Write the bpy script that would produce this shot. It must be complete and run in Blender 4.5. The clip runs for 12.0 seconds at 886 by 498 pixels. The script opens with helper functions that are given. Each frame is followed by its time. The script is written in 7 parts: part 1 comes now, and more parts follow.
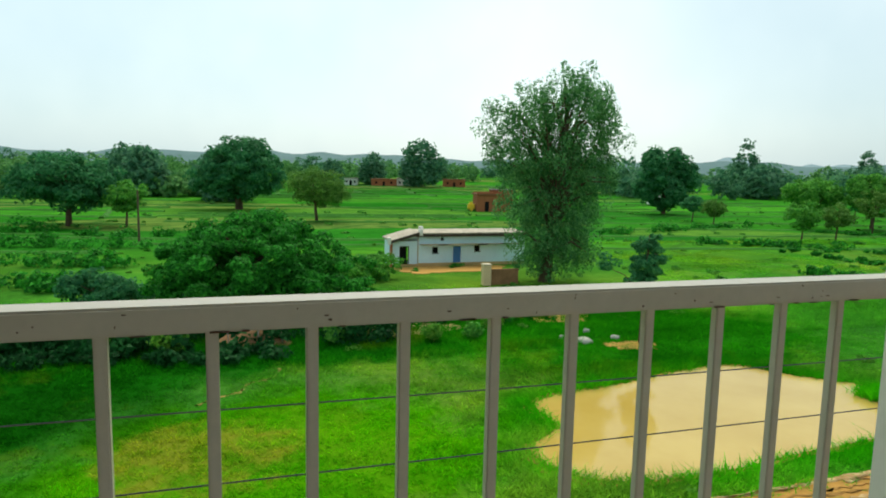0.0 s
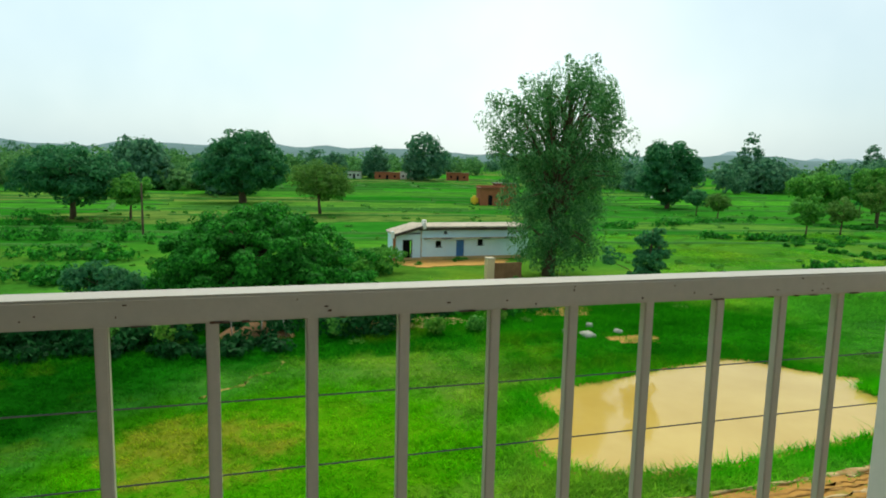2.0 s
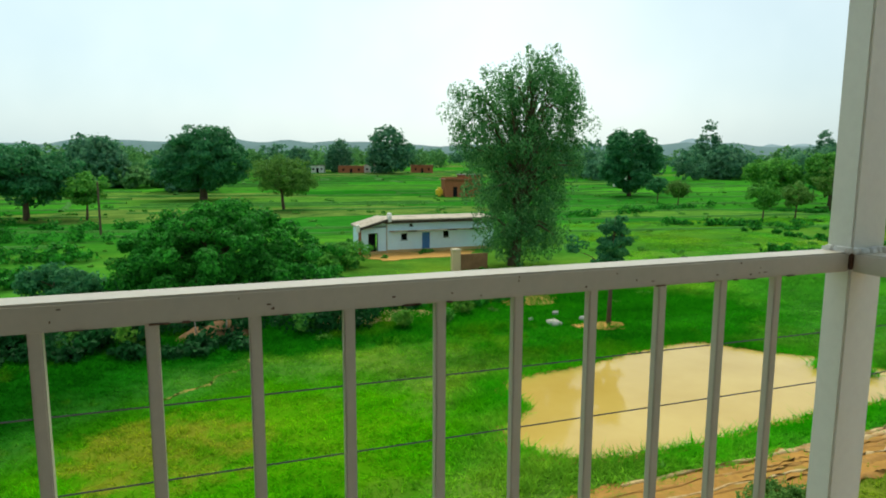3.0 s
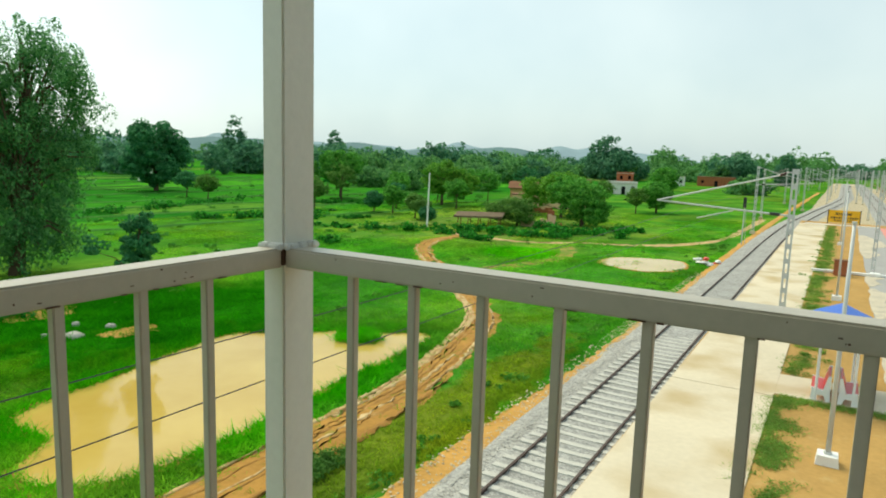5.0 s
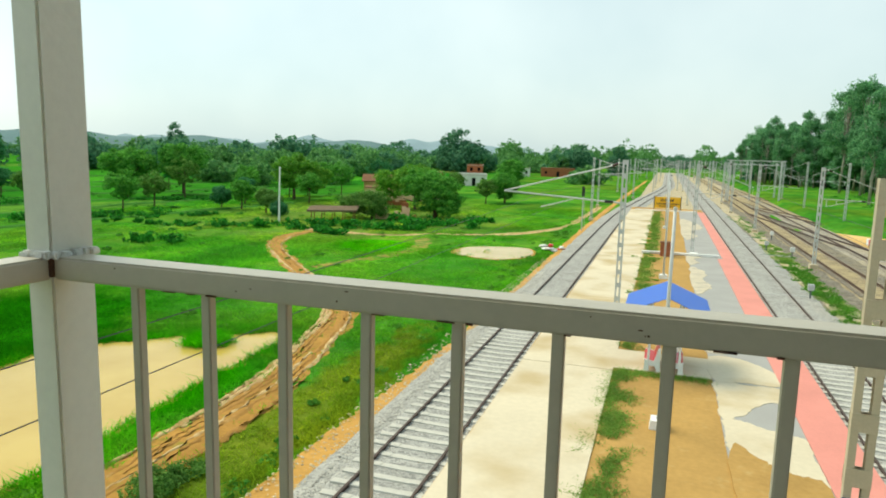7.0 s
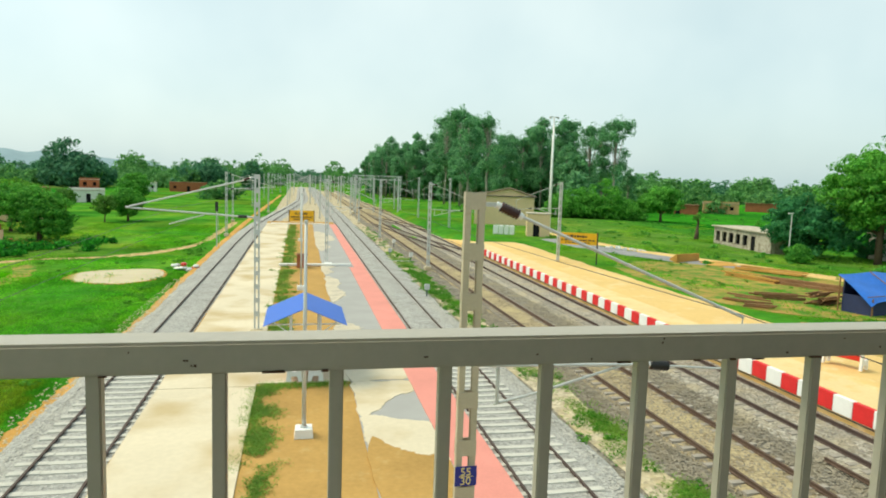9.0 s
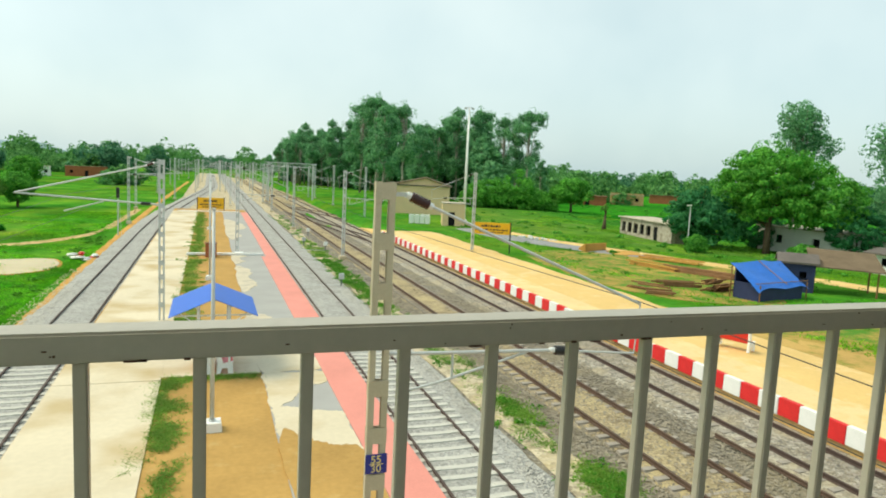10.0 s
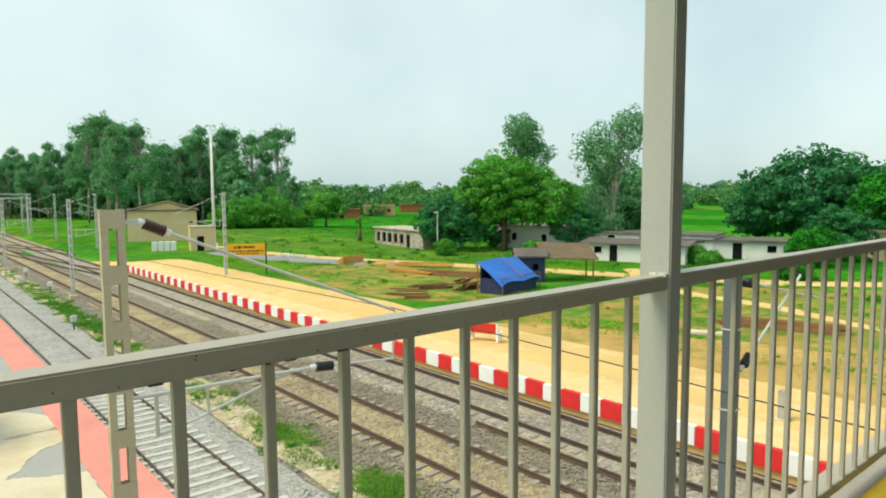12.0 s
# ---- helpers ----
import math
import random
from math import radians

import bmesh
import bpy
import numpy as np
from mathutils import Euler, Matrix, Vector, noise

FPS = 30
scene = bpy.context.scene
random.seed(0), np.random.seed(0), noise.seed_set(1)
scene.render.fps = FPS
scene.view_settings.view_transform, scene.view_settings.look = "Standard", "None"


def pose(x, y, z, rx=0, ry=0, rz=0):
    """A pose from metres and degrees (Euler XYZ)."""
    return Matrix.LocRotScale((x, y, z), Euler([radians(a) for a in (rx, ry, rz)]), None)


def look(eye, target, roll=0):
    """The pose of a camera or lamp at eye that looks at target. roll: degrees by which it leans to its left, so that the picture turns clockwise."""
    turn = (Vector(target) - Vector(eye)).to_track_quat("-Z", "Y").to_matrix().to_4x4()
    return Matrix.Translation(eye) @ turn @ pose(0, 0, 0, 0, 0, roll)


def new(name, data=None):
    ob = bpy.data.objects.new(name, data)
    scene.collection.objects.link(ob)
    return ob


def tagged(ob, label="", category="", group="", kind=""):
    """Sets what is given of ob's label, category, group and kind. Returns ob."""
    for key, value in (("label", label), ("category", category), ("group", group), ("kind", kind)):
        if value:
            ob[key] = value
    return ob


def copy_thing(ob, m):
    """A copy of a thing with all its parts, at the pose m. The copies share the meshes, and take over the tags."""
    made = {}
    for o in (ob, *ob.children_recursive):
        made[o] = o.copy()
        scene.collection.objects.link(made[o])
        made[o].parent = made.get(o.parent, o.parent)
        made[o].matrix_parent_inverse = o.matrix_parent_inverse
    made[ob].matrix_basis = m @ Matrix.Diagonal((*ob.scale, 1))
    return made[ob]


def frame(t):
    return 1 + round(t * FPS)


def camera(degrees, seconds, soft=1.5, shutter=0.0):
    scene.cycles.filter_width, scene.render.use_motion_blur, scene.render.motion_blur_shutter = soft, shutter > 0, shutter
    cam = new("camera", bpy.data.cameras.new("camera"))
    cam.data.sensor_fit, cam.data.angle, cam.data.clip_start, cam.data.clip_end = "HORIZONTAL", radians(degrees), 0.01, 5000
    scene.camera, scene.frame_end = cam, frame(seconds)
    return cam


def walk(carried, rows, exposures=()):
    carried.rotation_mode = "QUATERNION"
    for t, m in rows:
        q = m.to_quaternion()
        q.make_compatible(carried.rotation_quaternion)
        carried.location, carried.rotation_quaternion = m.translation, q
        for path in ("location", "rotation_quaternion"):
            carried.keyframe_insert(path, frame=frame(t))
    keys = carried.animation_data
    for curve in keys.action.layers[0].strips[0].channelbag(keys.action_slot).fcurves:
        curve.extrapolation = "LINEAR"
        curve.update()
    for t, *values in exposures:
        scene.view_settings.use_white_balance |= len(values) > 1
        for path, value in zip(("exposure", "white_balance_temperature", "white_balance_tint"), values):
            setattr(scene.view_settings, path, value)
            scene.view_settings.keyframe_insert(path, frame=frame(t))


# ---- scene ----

cam = camera(67.45, 12.0, soft=1.9)

# seconds, x, y, z, pitch, roll, yaw: standing on the footbridge, turning right
PATH = [
    (0, -0.043, -0.256, 8.296, -7.01, -1.25, 72.63),
    (0.5, -0.050, -0.245, 8.295, -6.95, -1.43, 72.55),
    (1, -0.045, -0.246, 8.296, -7.24, -1.42, 72.59),
    (1.5, -0.039, -0.251, 8.296, -7.23, -1.48, 73.29),
    (2, -0.038, -0.251, 8.293, -7.56, -1.34, 72.93),
    (2.5, -0.036, -0.236, 8.295, -8.06, -1.30, 70.84),
    (3, -0.022, -0.217, 8.297, -8.19, -0.28, 69.86),
    (3.5, -0.031, -0.165, 8.300, -7.74, -0.74, 60.84),
    (3.7, -0.026, -0.139, 8.300, -8.05, -1.19, 55.33),
    (5.3, -0.020, 0.109, 8.299, -7.35, -1.83, 28.05),
    (5.5, -0.022, 0.143, 8.297, -6.98, -1.90, 26.55),
    (6, -0.014, 0.156, 8.298, -7.28, -1.27, 24.83),
    (6.5, -0.007, 0.163, 8.296, -8.10, -0.87, 23.17),
    (6.7, 0.001, 0.170, 8.298, -8.19, -1.13, 21.14),
    (8.3, 0.070, 0.261, 8.300, -8.51, -1.48, 0.82),
    (8.5, 0.076, 0.281, 8.300, -8.56, -1.67, -5.20),
    (9, 0.135, 0.226, 8.308, -6.10, -1.93, -12.10),
    (9.5, 0.173, 0.144, 8.322, -6.88, -1.15, -15.83),
    (10, 0.196, 0.137, 8.326, -6.74, -2.84, -19.27),
    (10.5, 0.212, 0.122, 8.320, -6.98, -1.28, -20.25),
    (11, 0.245, 0.113, 8.325, -5.57, -2.05, -28.27),
    (11.5, 0.282, 0.092, 8.332, -5.51, -1.76, -35.05),
    (12, 0.301, 0.074, 8.336, -5.00, 0.38, -40.27),
]
walk(cam, [(t, pose(x, y, z, 90 + p, r, w)) for t, x, y, z, p, r, w in PATH],
     exposures=[(0, 0.05, 6500, 6), (3.5, 0.06, 6500, 6), (5.5, 0.18, 6720, 4), (8.5, 0.23, 6720, 4), (12, 0.24, 6720, 5)])

# ---- light: bright overcast sky with a weak wide sun ----
world = bpy.data.worlds.new("sky")
scene.world = world
world.use_nodes = True
wt = world.node_tree
bg = wt.nodes["Background"]
sky = wt.nodes.new("ShaderNodeTexSky")
sky.sky_type, sky.sun_disc = "NISHITA", False
sky.sun_elevation, sky.sun_rotation = radians(52), radians(-75)
sky.dust_density, sky.ozone_density = 2.5, 1.5
skm = wt.nodes.new("ShaderNodeMix")
skm.data_type, skm.blend_type = "RGBA", "MULTIPLY"
skm.inputs["Factor"].default_value = 1.0
skm.inputs["B"].default_value = (0.042, 0.042, 0.042, 1)
wt.links.new(sky.outputs[0], skm.inputs["A"])
cn = wt.nodes.new("ShaderNodeTexNoise")
cn.inputs["Scale"].default_value, cn.inputs["Detail"].default_value = 1.6, 5
cr = wt.nodes.new("ShaderNodeValToRGB")
cr.color_ramp.elements[0].position, cr.color_ramp.elements[0].color = 0.3, (0.455, 0.61, 0.665, 1)
cr.color_ramp.elements[1].position, cr.color_ramp.elements[1].color = 0.62, (0.75, 0.86, 0.865, 1)
wt.links.new(cn.outputs["Fac"], cr.inputs[0])
ska = wt.nodes.new("ShaderNodeMix")
ska.data_type, ska.blend_type = "RGBA", "ADD"
ska.inputs["Factor"].default_value = 1.0
sco = wt.nodes.new("ShaderNodeTexCoord")
sdot = wt.nodes.new("ShaderNodeVectorMath")
sdot.operation, sdot.inputs[1].default_value = "DOT_PRODUCT", (-0.94, -0.30, 0.12)
wt.links.new(sco.outputs["Generated"], sdot.inputs[0])
smap = wt.nodes.new("ShaderNodeMapRange")
smap.inputs["From Min"].default_value, smap.inputs["From Max"].default_value = -0.25, 0.95
smap.inputs["To Min"].default_value, smap.inputs["To Max"].default_value = 0.93, 1.16
wt.links.new(sdot.outputs["Value"], smap.inputs["Value"])
skg = wt.nodes.new("ShaderNodeMix")
skg.data_type, skg.blend_type = "RGBA", "MULTIPLY"
skg.inputs["Factor"].default_value = 1.0
wt.links.new(cr.outputs[0], skg.inputs["A"])
wt.links.new(smap.outputs["Result"], skg.inputs["B"])
wt.links.new(skg.outputs["Result"], ska.inputs["A"])
wt.links.new(skm.outputs["Result"], ska.inputs["B"])
wt.links.new(ska.outputs["Result"], bg.inputs["Color"])
bg.inputs["Strength"].default_value = 0.86
sun_data = bpy.data.lights.new("sun", "SUN")
sun_data.energy, sun_data.angle, sun_data.color = 2.5, radians(28), (1.0, 0.92, 0.74)
sun = new("sun", sun_data)
sun.matrix_world = look((-60, 25, 90), (0, 0, 0))


# ---- materials ----
def nodes_of(name):
    m = bpy.data.materials.new(name)
    m.use_nodes = True
    t = m.node_tree
    return m, t, t.nodes["Principled BSDF"]


def noise_fac(t, scale, detail=4, stretch=(1, 1, 1), rough=0.55):
    c = t.nodes.new("ShaderNodeTexCoord")
    mp = t.nodes.new("ShaderNodeMapping")
    mp.inputs["Scale"].default_value = stretch
    n = t.nodes.new("ShaderNodeTexNoise")
    n.inputs["Scale"].default_value, n.inputs["Detail"].default_value = scale, detail
    n.inputs["Roughness"].default_value = rough
    t.links.new(c.outputs["Object"], mp.inputs["Vector"])
    t.links.new(mp.outputs["Vector"], n.inputs["Vector"])
    return n.outputs["Fac"]


def ramp(t, fac, stops):
    r = t.nodes.new("ShaderNodeValToRGB")
    e = r.color_ramp.elements
    while len(e) < len(stops):
        e.new(0.5)
    for k, (p, c) in enumerate(stops):
        e[k].position, e[k].color = p, (*c, 1)
    t.links.new(fac, r.inputs[0])
    return r.outputs[0]


def mixc(t, fac, a, b, blend="MIX"):
    m = t.nodes.new("ShaderNodeMix")
    m.data_type, m.blend_type = "RGBA", blend
    for key, v in (("Factor", fac), ("A", a), ("B", b)):
        if isinstance(v, (int, float)):
            m.inputs[key].default_value = v
        elif isinstance(v, tuple):
            m.inputs[key].default_value = (*v, 1)
        else:
            t.links.new(v, m.inputs[key])
    return m.outputs["Result"]


def bump(t, b, fac, strength=0.3, distance=0.02):
    n = t.nodes.new("ShaderNodeBump")
    n.inputs["Strength"].default_value, n.inputs["Distance"].default_value = strength, distance
    t.links.new(fac, n.inputs["Height"])
    t.links.new(n.outputs["Normal"], b.inputs["Normal"])


def scaled(c, k):
    return tuple(min(0.95, v * k) for v in c)


def plain(name, color, rough=0.6, metal=0.0, vary=0.25, coarse=0.8, fine=18.0, bmp=0.15, dirt=None, dirt_at=0.62, dirt_scale=3.1, dirt_detail=6, dirt_soft=0.2):
    """Base colour with broad and fine variation, and dirt in blotches."""
    m, t, b = nodes_of(name)
    f1, f2 = noise_fac(t, coarse, 3), noise_fac(t, fine, 5)
    c1 = ramp(t, f1, [(0.3, scaled(color, 1 - vary)), (0.7, scaled(color, 1 + vary * 0.6))])
    c2 = mixc(t, 0.35, c1, ramp(t, f2, [(0.3, scaled(color, 1 - vary)), (0.7, scaled(color, 1 + vary))]))
    if dirt:
        f3 = noise_fac(t, coarse * dirt_scale, dirt_detail, rough=0.7 if dirt_detail > 4 else 0.45)
        k = ramp(t, f3, [(dirt_at, (0, 0, 0)), (dirt_at + dirt_soft, (1, 1, 1))])
        c2 = mixc(t, k, c2, dirt)
    t.links.new(c2, b.inputs["Base Color"])
    b.inputs["Roughness"].default_value, b.inputs["Metallic"].default_value = rough, metal
    b.inputs["Specular IOR Level"].default_value = 0.12 if rough > 0.82 else 0.45
    if bmp:
        bump(t, b, f2, bmp, 0.02)
    return m


def blotch(t, cx, cy, rx, ry, ragged=0.9, scale=0.45):
    """A ragged-edged place on the ground, 1 inside and 0 outside."""
    c = t.nodes.new("ShaderNodeTexCoord")
    mp = t.nodes.new("ShaderNodeMapping")
    mp.vector_type = "TEXTURE"
    mp.inputs["Location"].default_value, mp.inputs["Scale"].default_value = (cx, cy, 0), (rx, ry, 200)
    t.links.new(c.outputs["Object"], mp.inputs["Vector"])
    d = t.nodes.new("ShaderNodeVectorMath")
    d.operation = "LENGTH"
    t.links.new(mp.outputs["Vector"], d.inputs[0])
    n = t.nodes.new("ShaderNodeMath")
    n.operation, n.inputs[1].default_value = "MULTIPLY_ADD", ragged
    t.links.new(noise_fac(t, scale, 5, rough=0.65), n.inputs[0])
    t.links.new(d.outputs["Value"], n.inputs[2])
    return ramp(t, n.outputs[0], [(0.45 + ragged * 0.5, (1, 1, 1)), (0.99, (0, 0, 0))] if ragged < 0.9 else [(0.62, (1, 1, 1)), (1.0, (0, 0, 0))])


def grass_color(t):
    """Pasture greens in broad patches with yellower, sparser places."""
    base = ramp(t, noise_fac(t, 0.06, 4), [(0.32, (0.030, 0.155, 0.018)), (0.5, (0.060, 0.235, 0.024)), (0.66, (0.13, 0.29, 0.032))])
    olive = ramp(t, noise_fac(t, 0.035, 6, rough=0.6), [(0.45, (0, 0, 0)), (0.62, (0.75, 0.75, 0.75))])
    base = mixc(t, olive, base, (0.10, 0.185, 0.020))
    base = mixc(t, blotch(t, -19.5, 17.0, 9.5, 15.0, 0.6), base, (0.028, 0.235, 0.003))
    base = mixc(t, blotch(t, -20.0, 1.0, 10.0, 12.5, 0.7), base, (0.052, 0.23, 0.002))
    base = mixc(t, blotch(t, -28.0, -12.0, 14.0, 16.0, 0.5), base, (0.006, 0.075, 0.003))
    base = mixc(t, blotch(t, -17.0, -8.5, 8.0, 5.5, 0.6), base, (0.018, 0.125, 0.002))
    base = mixc(t, blotch(t, -33.0, -2.0, 9.5, 30.0, 0.6), base, (0.008, 0.10, 0.004))
    base = mixc(t, blotch(t, -30.0, 20.0, 13.0, 20.0, 0.6), base, (0.014, 0.14, 0.004))
    rough = ramp(t, noise_fac(t, 0.13, 7, rough=0.7), [(0.38, (0.25, 0.25, 0.25)), (0.58, (0.95, 0.95, 0.95))])
    base = mixc(t, mixc(t, 1.0, blotch(t, -42.0, 82.0, 36.0, 44.0, 0.6, 0.2), rough, "MULTIPLY"), base, (0.17, 0.255, 0.05))
    base = mixc(t, mixc(t, 1.0, blotch(t, 62.0, 95.0, 48.0, 75.0, 0.6, 0.2), rough, "MULTIPLY"), base, (0.115, 0.215, 0.042))
    base = mixc(t, blotch(t, -25.5, 57.0, 6.5, 7.5, 0.5), base, (0.050, 0.28, 0.006))
    trodden = mixc(t, 1.0, blotch(t, -11.0, 17.0, 3.2, 26.0, 0.8, 0.8), (0.65, 0.65, 0.65), "MULTIPLY")
    base = mixc(t, trodden, base, (0.15, 0.155, 0.016))
    rows = ramp(t, noise_fac(t, 0.22, 8, (1.0, 0.45, 1.0), 0.65), [(0.36, (0.58, 0.68, 0.62)), (0.52, (1.05, 1.05, 1.05)), (0.66, (1.75, 1.35, 1.1))])
    base = mixc(t, 0.8, base, rows, "MULTIPLY")
    fine = ramp(t, noise_fac(t, 1.3, 6, rough=0.7), [(0.3, (0.62, 0.68, 0.66)), (0.7, (1.2, 1.18, 1.12))])
    c = mixc(t, 0.75, base, fine, "MULTIPLY")
    dry = ramp(t, noise_fac(t, 0.11, 6, rough=0.65), [(0.53, (0, 0, 0)), (0.70, (0.35, 0.35, 0.35))])
    c = mixc(t, dry, c, (0.20, 0.27, 0.012))
    sparse = mixc(t, 1.0, blotch(t, -20.4, -1.4, 5.2, 5.4, 0.8, 1.1), (0.8, 0.8, 0.8), "MULTIPLY")
    sparse = mixc(t, 1.0, sparse, ramp(t, noise_fac(t, 0.8, 6, rough=0.7), [(0.38, (0.2, 0.2, 0.2)), (0.6, (1, 1, 1))]), "MULTIPLY")
    return mixc(t, sparse, c, (0.20, 0.205, 0.018))


def make_ground():
    m, t, b = nodes_of("pasture")
    near = grass_color(t)
    c = t.nodes.new("ShaderNodeTexCoord")
    mp = t.nodes.new("ShaderNodeMapping")
    mp.inputs["Scale"].default_value = (0.045, 0.016, 1)
    mp.inputs["Rotation"].default_value = (0, 0, radians(-14))
    t.links.new(c.outputs["Object"], mp.inputs["Vector"])
    dn = t.nodes.new("ShaderNodeTexNoise")
    dn.inputs["Scale"].default_value = 1.3
    t.links.new(mp.outputs["Vector"], dn.inputs["Vector"])
    warped = mixc(t, 0.22, mp.outputs["Vector"], dn.outputs["Color"], "ADD")
    v = t.nodes.new("ShaderNodeTexVoronoi")
    v.inputs["Scale"].default_value = 1.0
    t.links.new(warped, v.inputs["Vector"])
    sep = t.nodes.new("ShaderNodeSeparateColor")
    t.links.new(v.outputs["Color"], sep.inputs[0])
    plots = ramp(t, sep.outputs[0], [(0.0, (0.014, 0.14, 0.008)), (0.2, (0.04, 0.25, 0.016)), (0.4, (0.022, 0.16, 0.014)),
                                     (0.6, (0.065, 0.29, 0.02)), (0.75, (0.035, 0.20, 0.015)), (0.88, (0.12, 0.26, 0.035)), (1.0, (0.13, 0.17, 0.045))])
    fine = ramp(t, noise_fac(t, 0.28, 9, (1, 0.6, 1), 0.78), [(0.34, (0.45, 0.58, 0.55)), (0.52, (1, 1, 1)), (0.68, (1.7, 1.4, 1.3))])
    plots = mixc(t, 0.85, plots, fine, "MULTIPLY")
    e = t.nodes.new("ShaderNodeTexVoronoi")
    e.feature = "DISTANCE_TO_EDGE"
    t.links.new(warped, e.inputs["Vector"])
    bund = ramp(t, e.outputs["Distance"], [(0.02, (1, 1, 1)), (0.05, (0, 0, 0))])
    plots = mixc(t, mixc(t, 1.0, bund, (0.7, 0.7, 0.7), "MULTIPLY"), plots, (0.03, 0.11, 0.02))
    sx = t.nodes.new("ShaderNodeSeparateXYZ")
    t.links.new(c.outputs["Object"], sx.inputs[0])
    ab = t.nodes.new("ShaderNodeMath")
    ab.operation = "ABSOLUTE"
    t.links.new(sx.outputs[0], ab.inputs[0])
    mr = t.nodes.new("ShaderNodeMapRange")
    mr.inputs["From Min"].default_value, mr.inputs["From Max"].default_value = 50, 75
    t.links.new(ab.outputs[0], mr.inputs["Value"])
    t.links.new(mixc(t, mr.outputs["Result"], near, plots), b.inputs["Base Color"])
    b.inputs["Roughness"].default_value = 1.0
    b.inputs["Specular IOR Level"].default_value = 0.0
    bump(t, b, noise_fac(t, 2.2, 6, rough=0.75), 0.6, 0.12)
    return m


def make_grass():
    m, t, b = nodes_of("grass_blades")
    c = grass_color(t)
    g = t.nodes.new("ShaderNodeNewGeometry")
    k = ramp(t, g.outputs["Random Per Island"], [(0, (1.3, 1.5, 1.1)), (0.6, (1.9, 2.1, 1.3)), (1, (2.9, 2.7, 1.5))])
    t.links.new(mixc(t, 1.0, c, k, "MULTIPLY"), b.inputs["Base Color"])
    b.inputs["Roughness"].default_value = 1.0
    b.inputs["Specular IOR Level"].default_value = 0.0
    tr = t.nodes.new("ShaderNodeBsdfTranslucent")
    t.links.new(b.inputs["Base Color"].links[0].from_socket, tr.inputs["Color"])
    mx = t.nodes.new("ShaderNodeMixShader")
    mx.inputs[0].default_value = 0.58
    t.links.new(b.outputs[0], mx.inputs[1])
    t.links.new(tr.outputs[0], mx.inputs[2])
    t.links.new(mx.outputs[0], t.nodes["Material Output"].inputs["Surface"])
    return m


def leaf(name, dark, light, trans=0.42):
    m, t, b = nodes_of(name)
    g = t.nodes.new("ShaderNodeNewGeometry")
    c = ramp(t, g.outputs["Random Per Island"], [(0.0, dark), (0.6, tuple((a + d) / 2 for a, d in zip(dark, light))), (1.0, light)])
    c = mixc(t, 0.6, c, ramp(t, noise_fac(t, 0.6, 4), [(0.3, (0.5, 0.56, 0.6)), (0.7, (1.35, 1.28, 1.15))]), "MULTIPLY")
    t.links.new(c, b.inputs["Base Color"])
    b.inputs["Roughness"].default_value = 0.7
    b.inputs["Specular IOR Level"].default_value = 0.12
    tr = t.nodes.new("ShaderNodeBsdfTranslucent")
    t.links.new(c, tr.inputs["Color"])
    mx = t.nodes.new("ShaderNodeMixShader")
    mx.inputs[0].default_value = trans
    t.links.new(b.outputs[0], mx.inputs[1])
    t.links.new(tr.outputs[0], mx.inputs[2])
    t.links.new(mx.outputs[0], t.nodes["Material Output"].inputs["Surface"])
    return m


def gravel(name, dark, light, scale=9.0, dirt=None, strength=0.9):
    m, t, b = nodes_of(name)
    c = t.nodes.new("ShaderNodeTexCoord")
    v = t.nodes.new("ShaderNodeTexVoronoi")
    v.inputs["Scale"].default_value = scale
    t.links.new(c.outputs["Object"], v.inputs["Vector"])
    sep = t.nodes.new("ShaderNodeSeparateColor")
    t.links.new(v.outputs["Color"], sep.inputs[0])
    col = ramp(t, sep.outputs[0], [(0, dark), (1, light)])
    col = mixc(t, 0.5, col, ramp(t, noise_fac(t, 0.7, 5), [(0.3, (0.7, 0.7, 0.7)), (0.7, (1.2, 1.2, 1.2))]), "MULTIPLY")
    if dirt:
        k = ramp(t, noise_fac(t, 0.45, 7, rough=0.7), [(0.46, (0, 0, 0)), (0.62, (0.85, 0.85, 0.85))])
        col = mixc(t, k, col, dirt)
    t.links.new(col, b.inputs["Base Color"])
    b.inputs["Roughness"].default_value = 0.9
    b.inputs["Specular IOR Level"].default_value = 0.15
    bump(t, b, v.outputs["Distance"], strength, 0.05)
    return m


def make_water():
    m, t, b = nodes_of("muddy_water")
    c = ramp(t, noise_fac(t, 0.25, 4), [(0.35, (0.48, 0.32, 0.065)), (0.65, (0.56, 0.395, 0.10))])
    t.links.new(c, b.inputs["Base Color"])
    b.inputs["Roughness"].default_value = 0.06
    b.inputs["IOR"].default_value = 1.33
    bump(t, b, noise_fac(t, 3.0, 3), 0.05, 0.01)
    return m


GROUND, GRASS, WATER = make_ground(), make_grass(), make_water()
RAILING = plain("railing_paint", (0.46, 0.425, 0.345), 0.36, 0.0, 0.10, 2.5, 60, 0.05, dirt=(0.13, 0.095, 0.065), dirt_at=0.67)
WELD = plain("weld_primer", (0.72, 0.73, 0.70), 0.6, 0, 0.15, 20, 90, 0.4)
RUST_SPOT = plain("rust_spot", (0.10, 0.05, 0.03), 0.8, 0, 0.4, 30, 90, 0.3)
CONCRETE = plain("pale_concrete", (0.64, 0.555, 0.405), 0.85, 0, 0.12, 0.18, 5, 0.1, dirt=(0.44, 0.32, 0.15), dirt_at=0.47, dirt_scale=1.9, dirt_detail=3, dirt_soft=0.3)
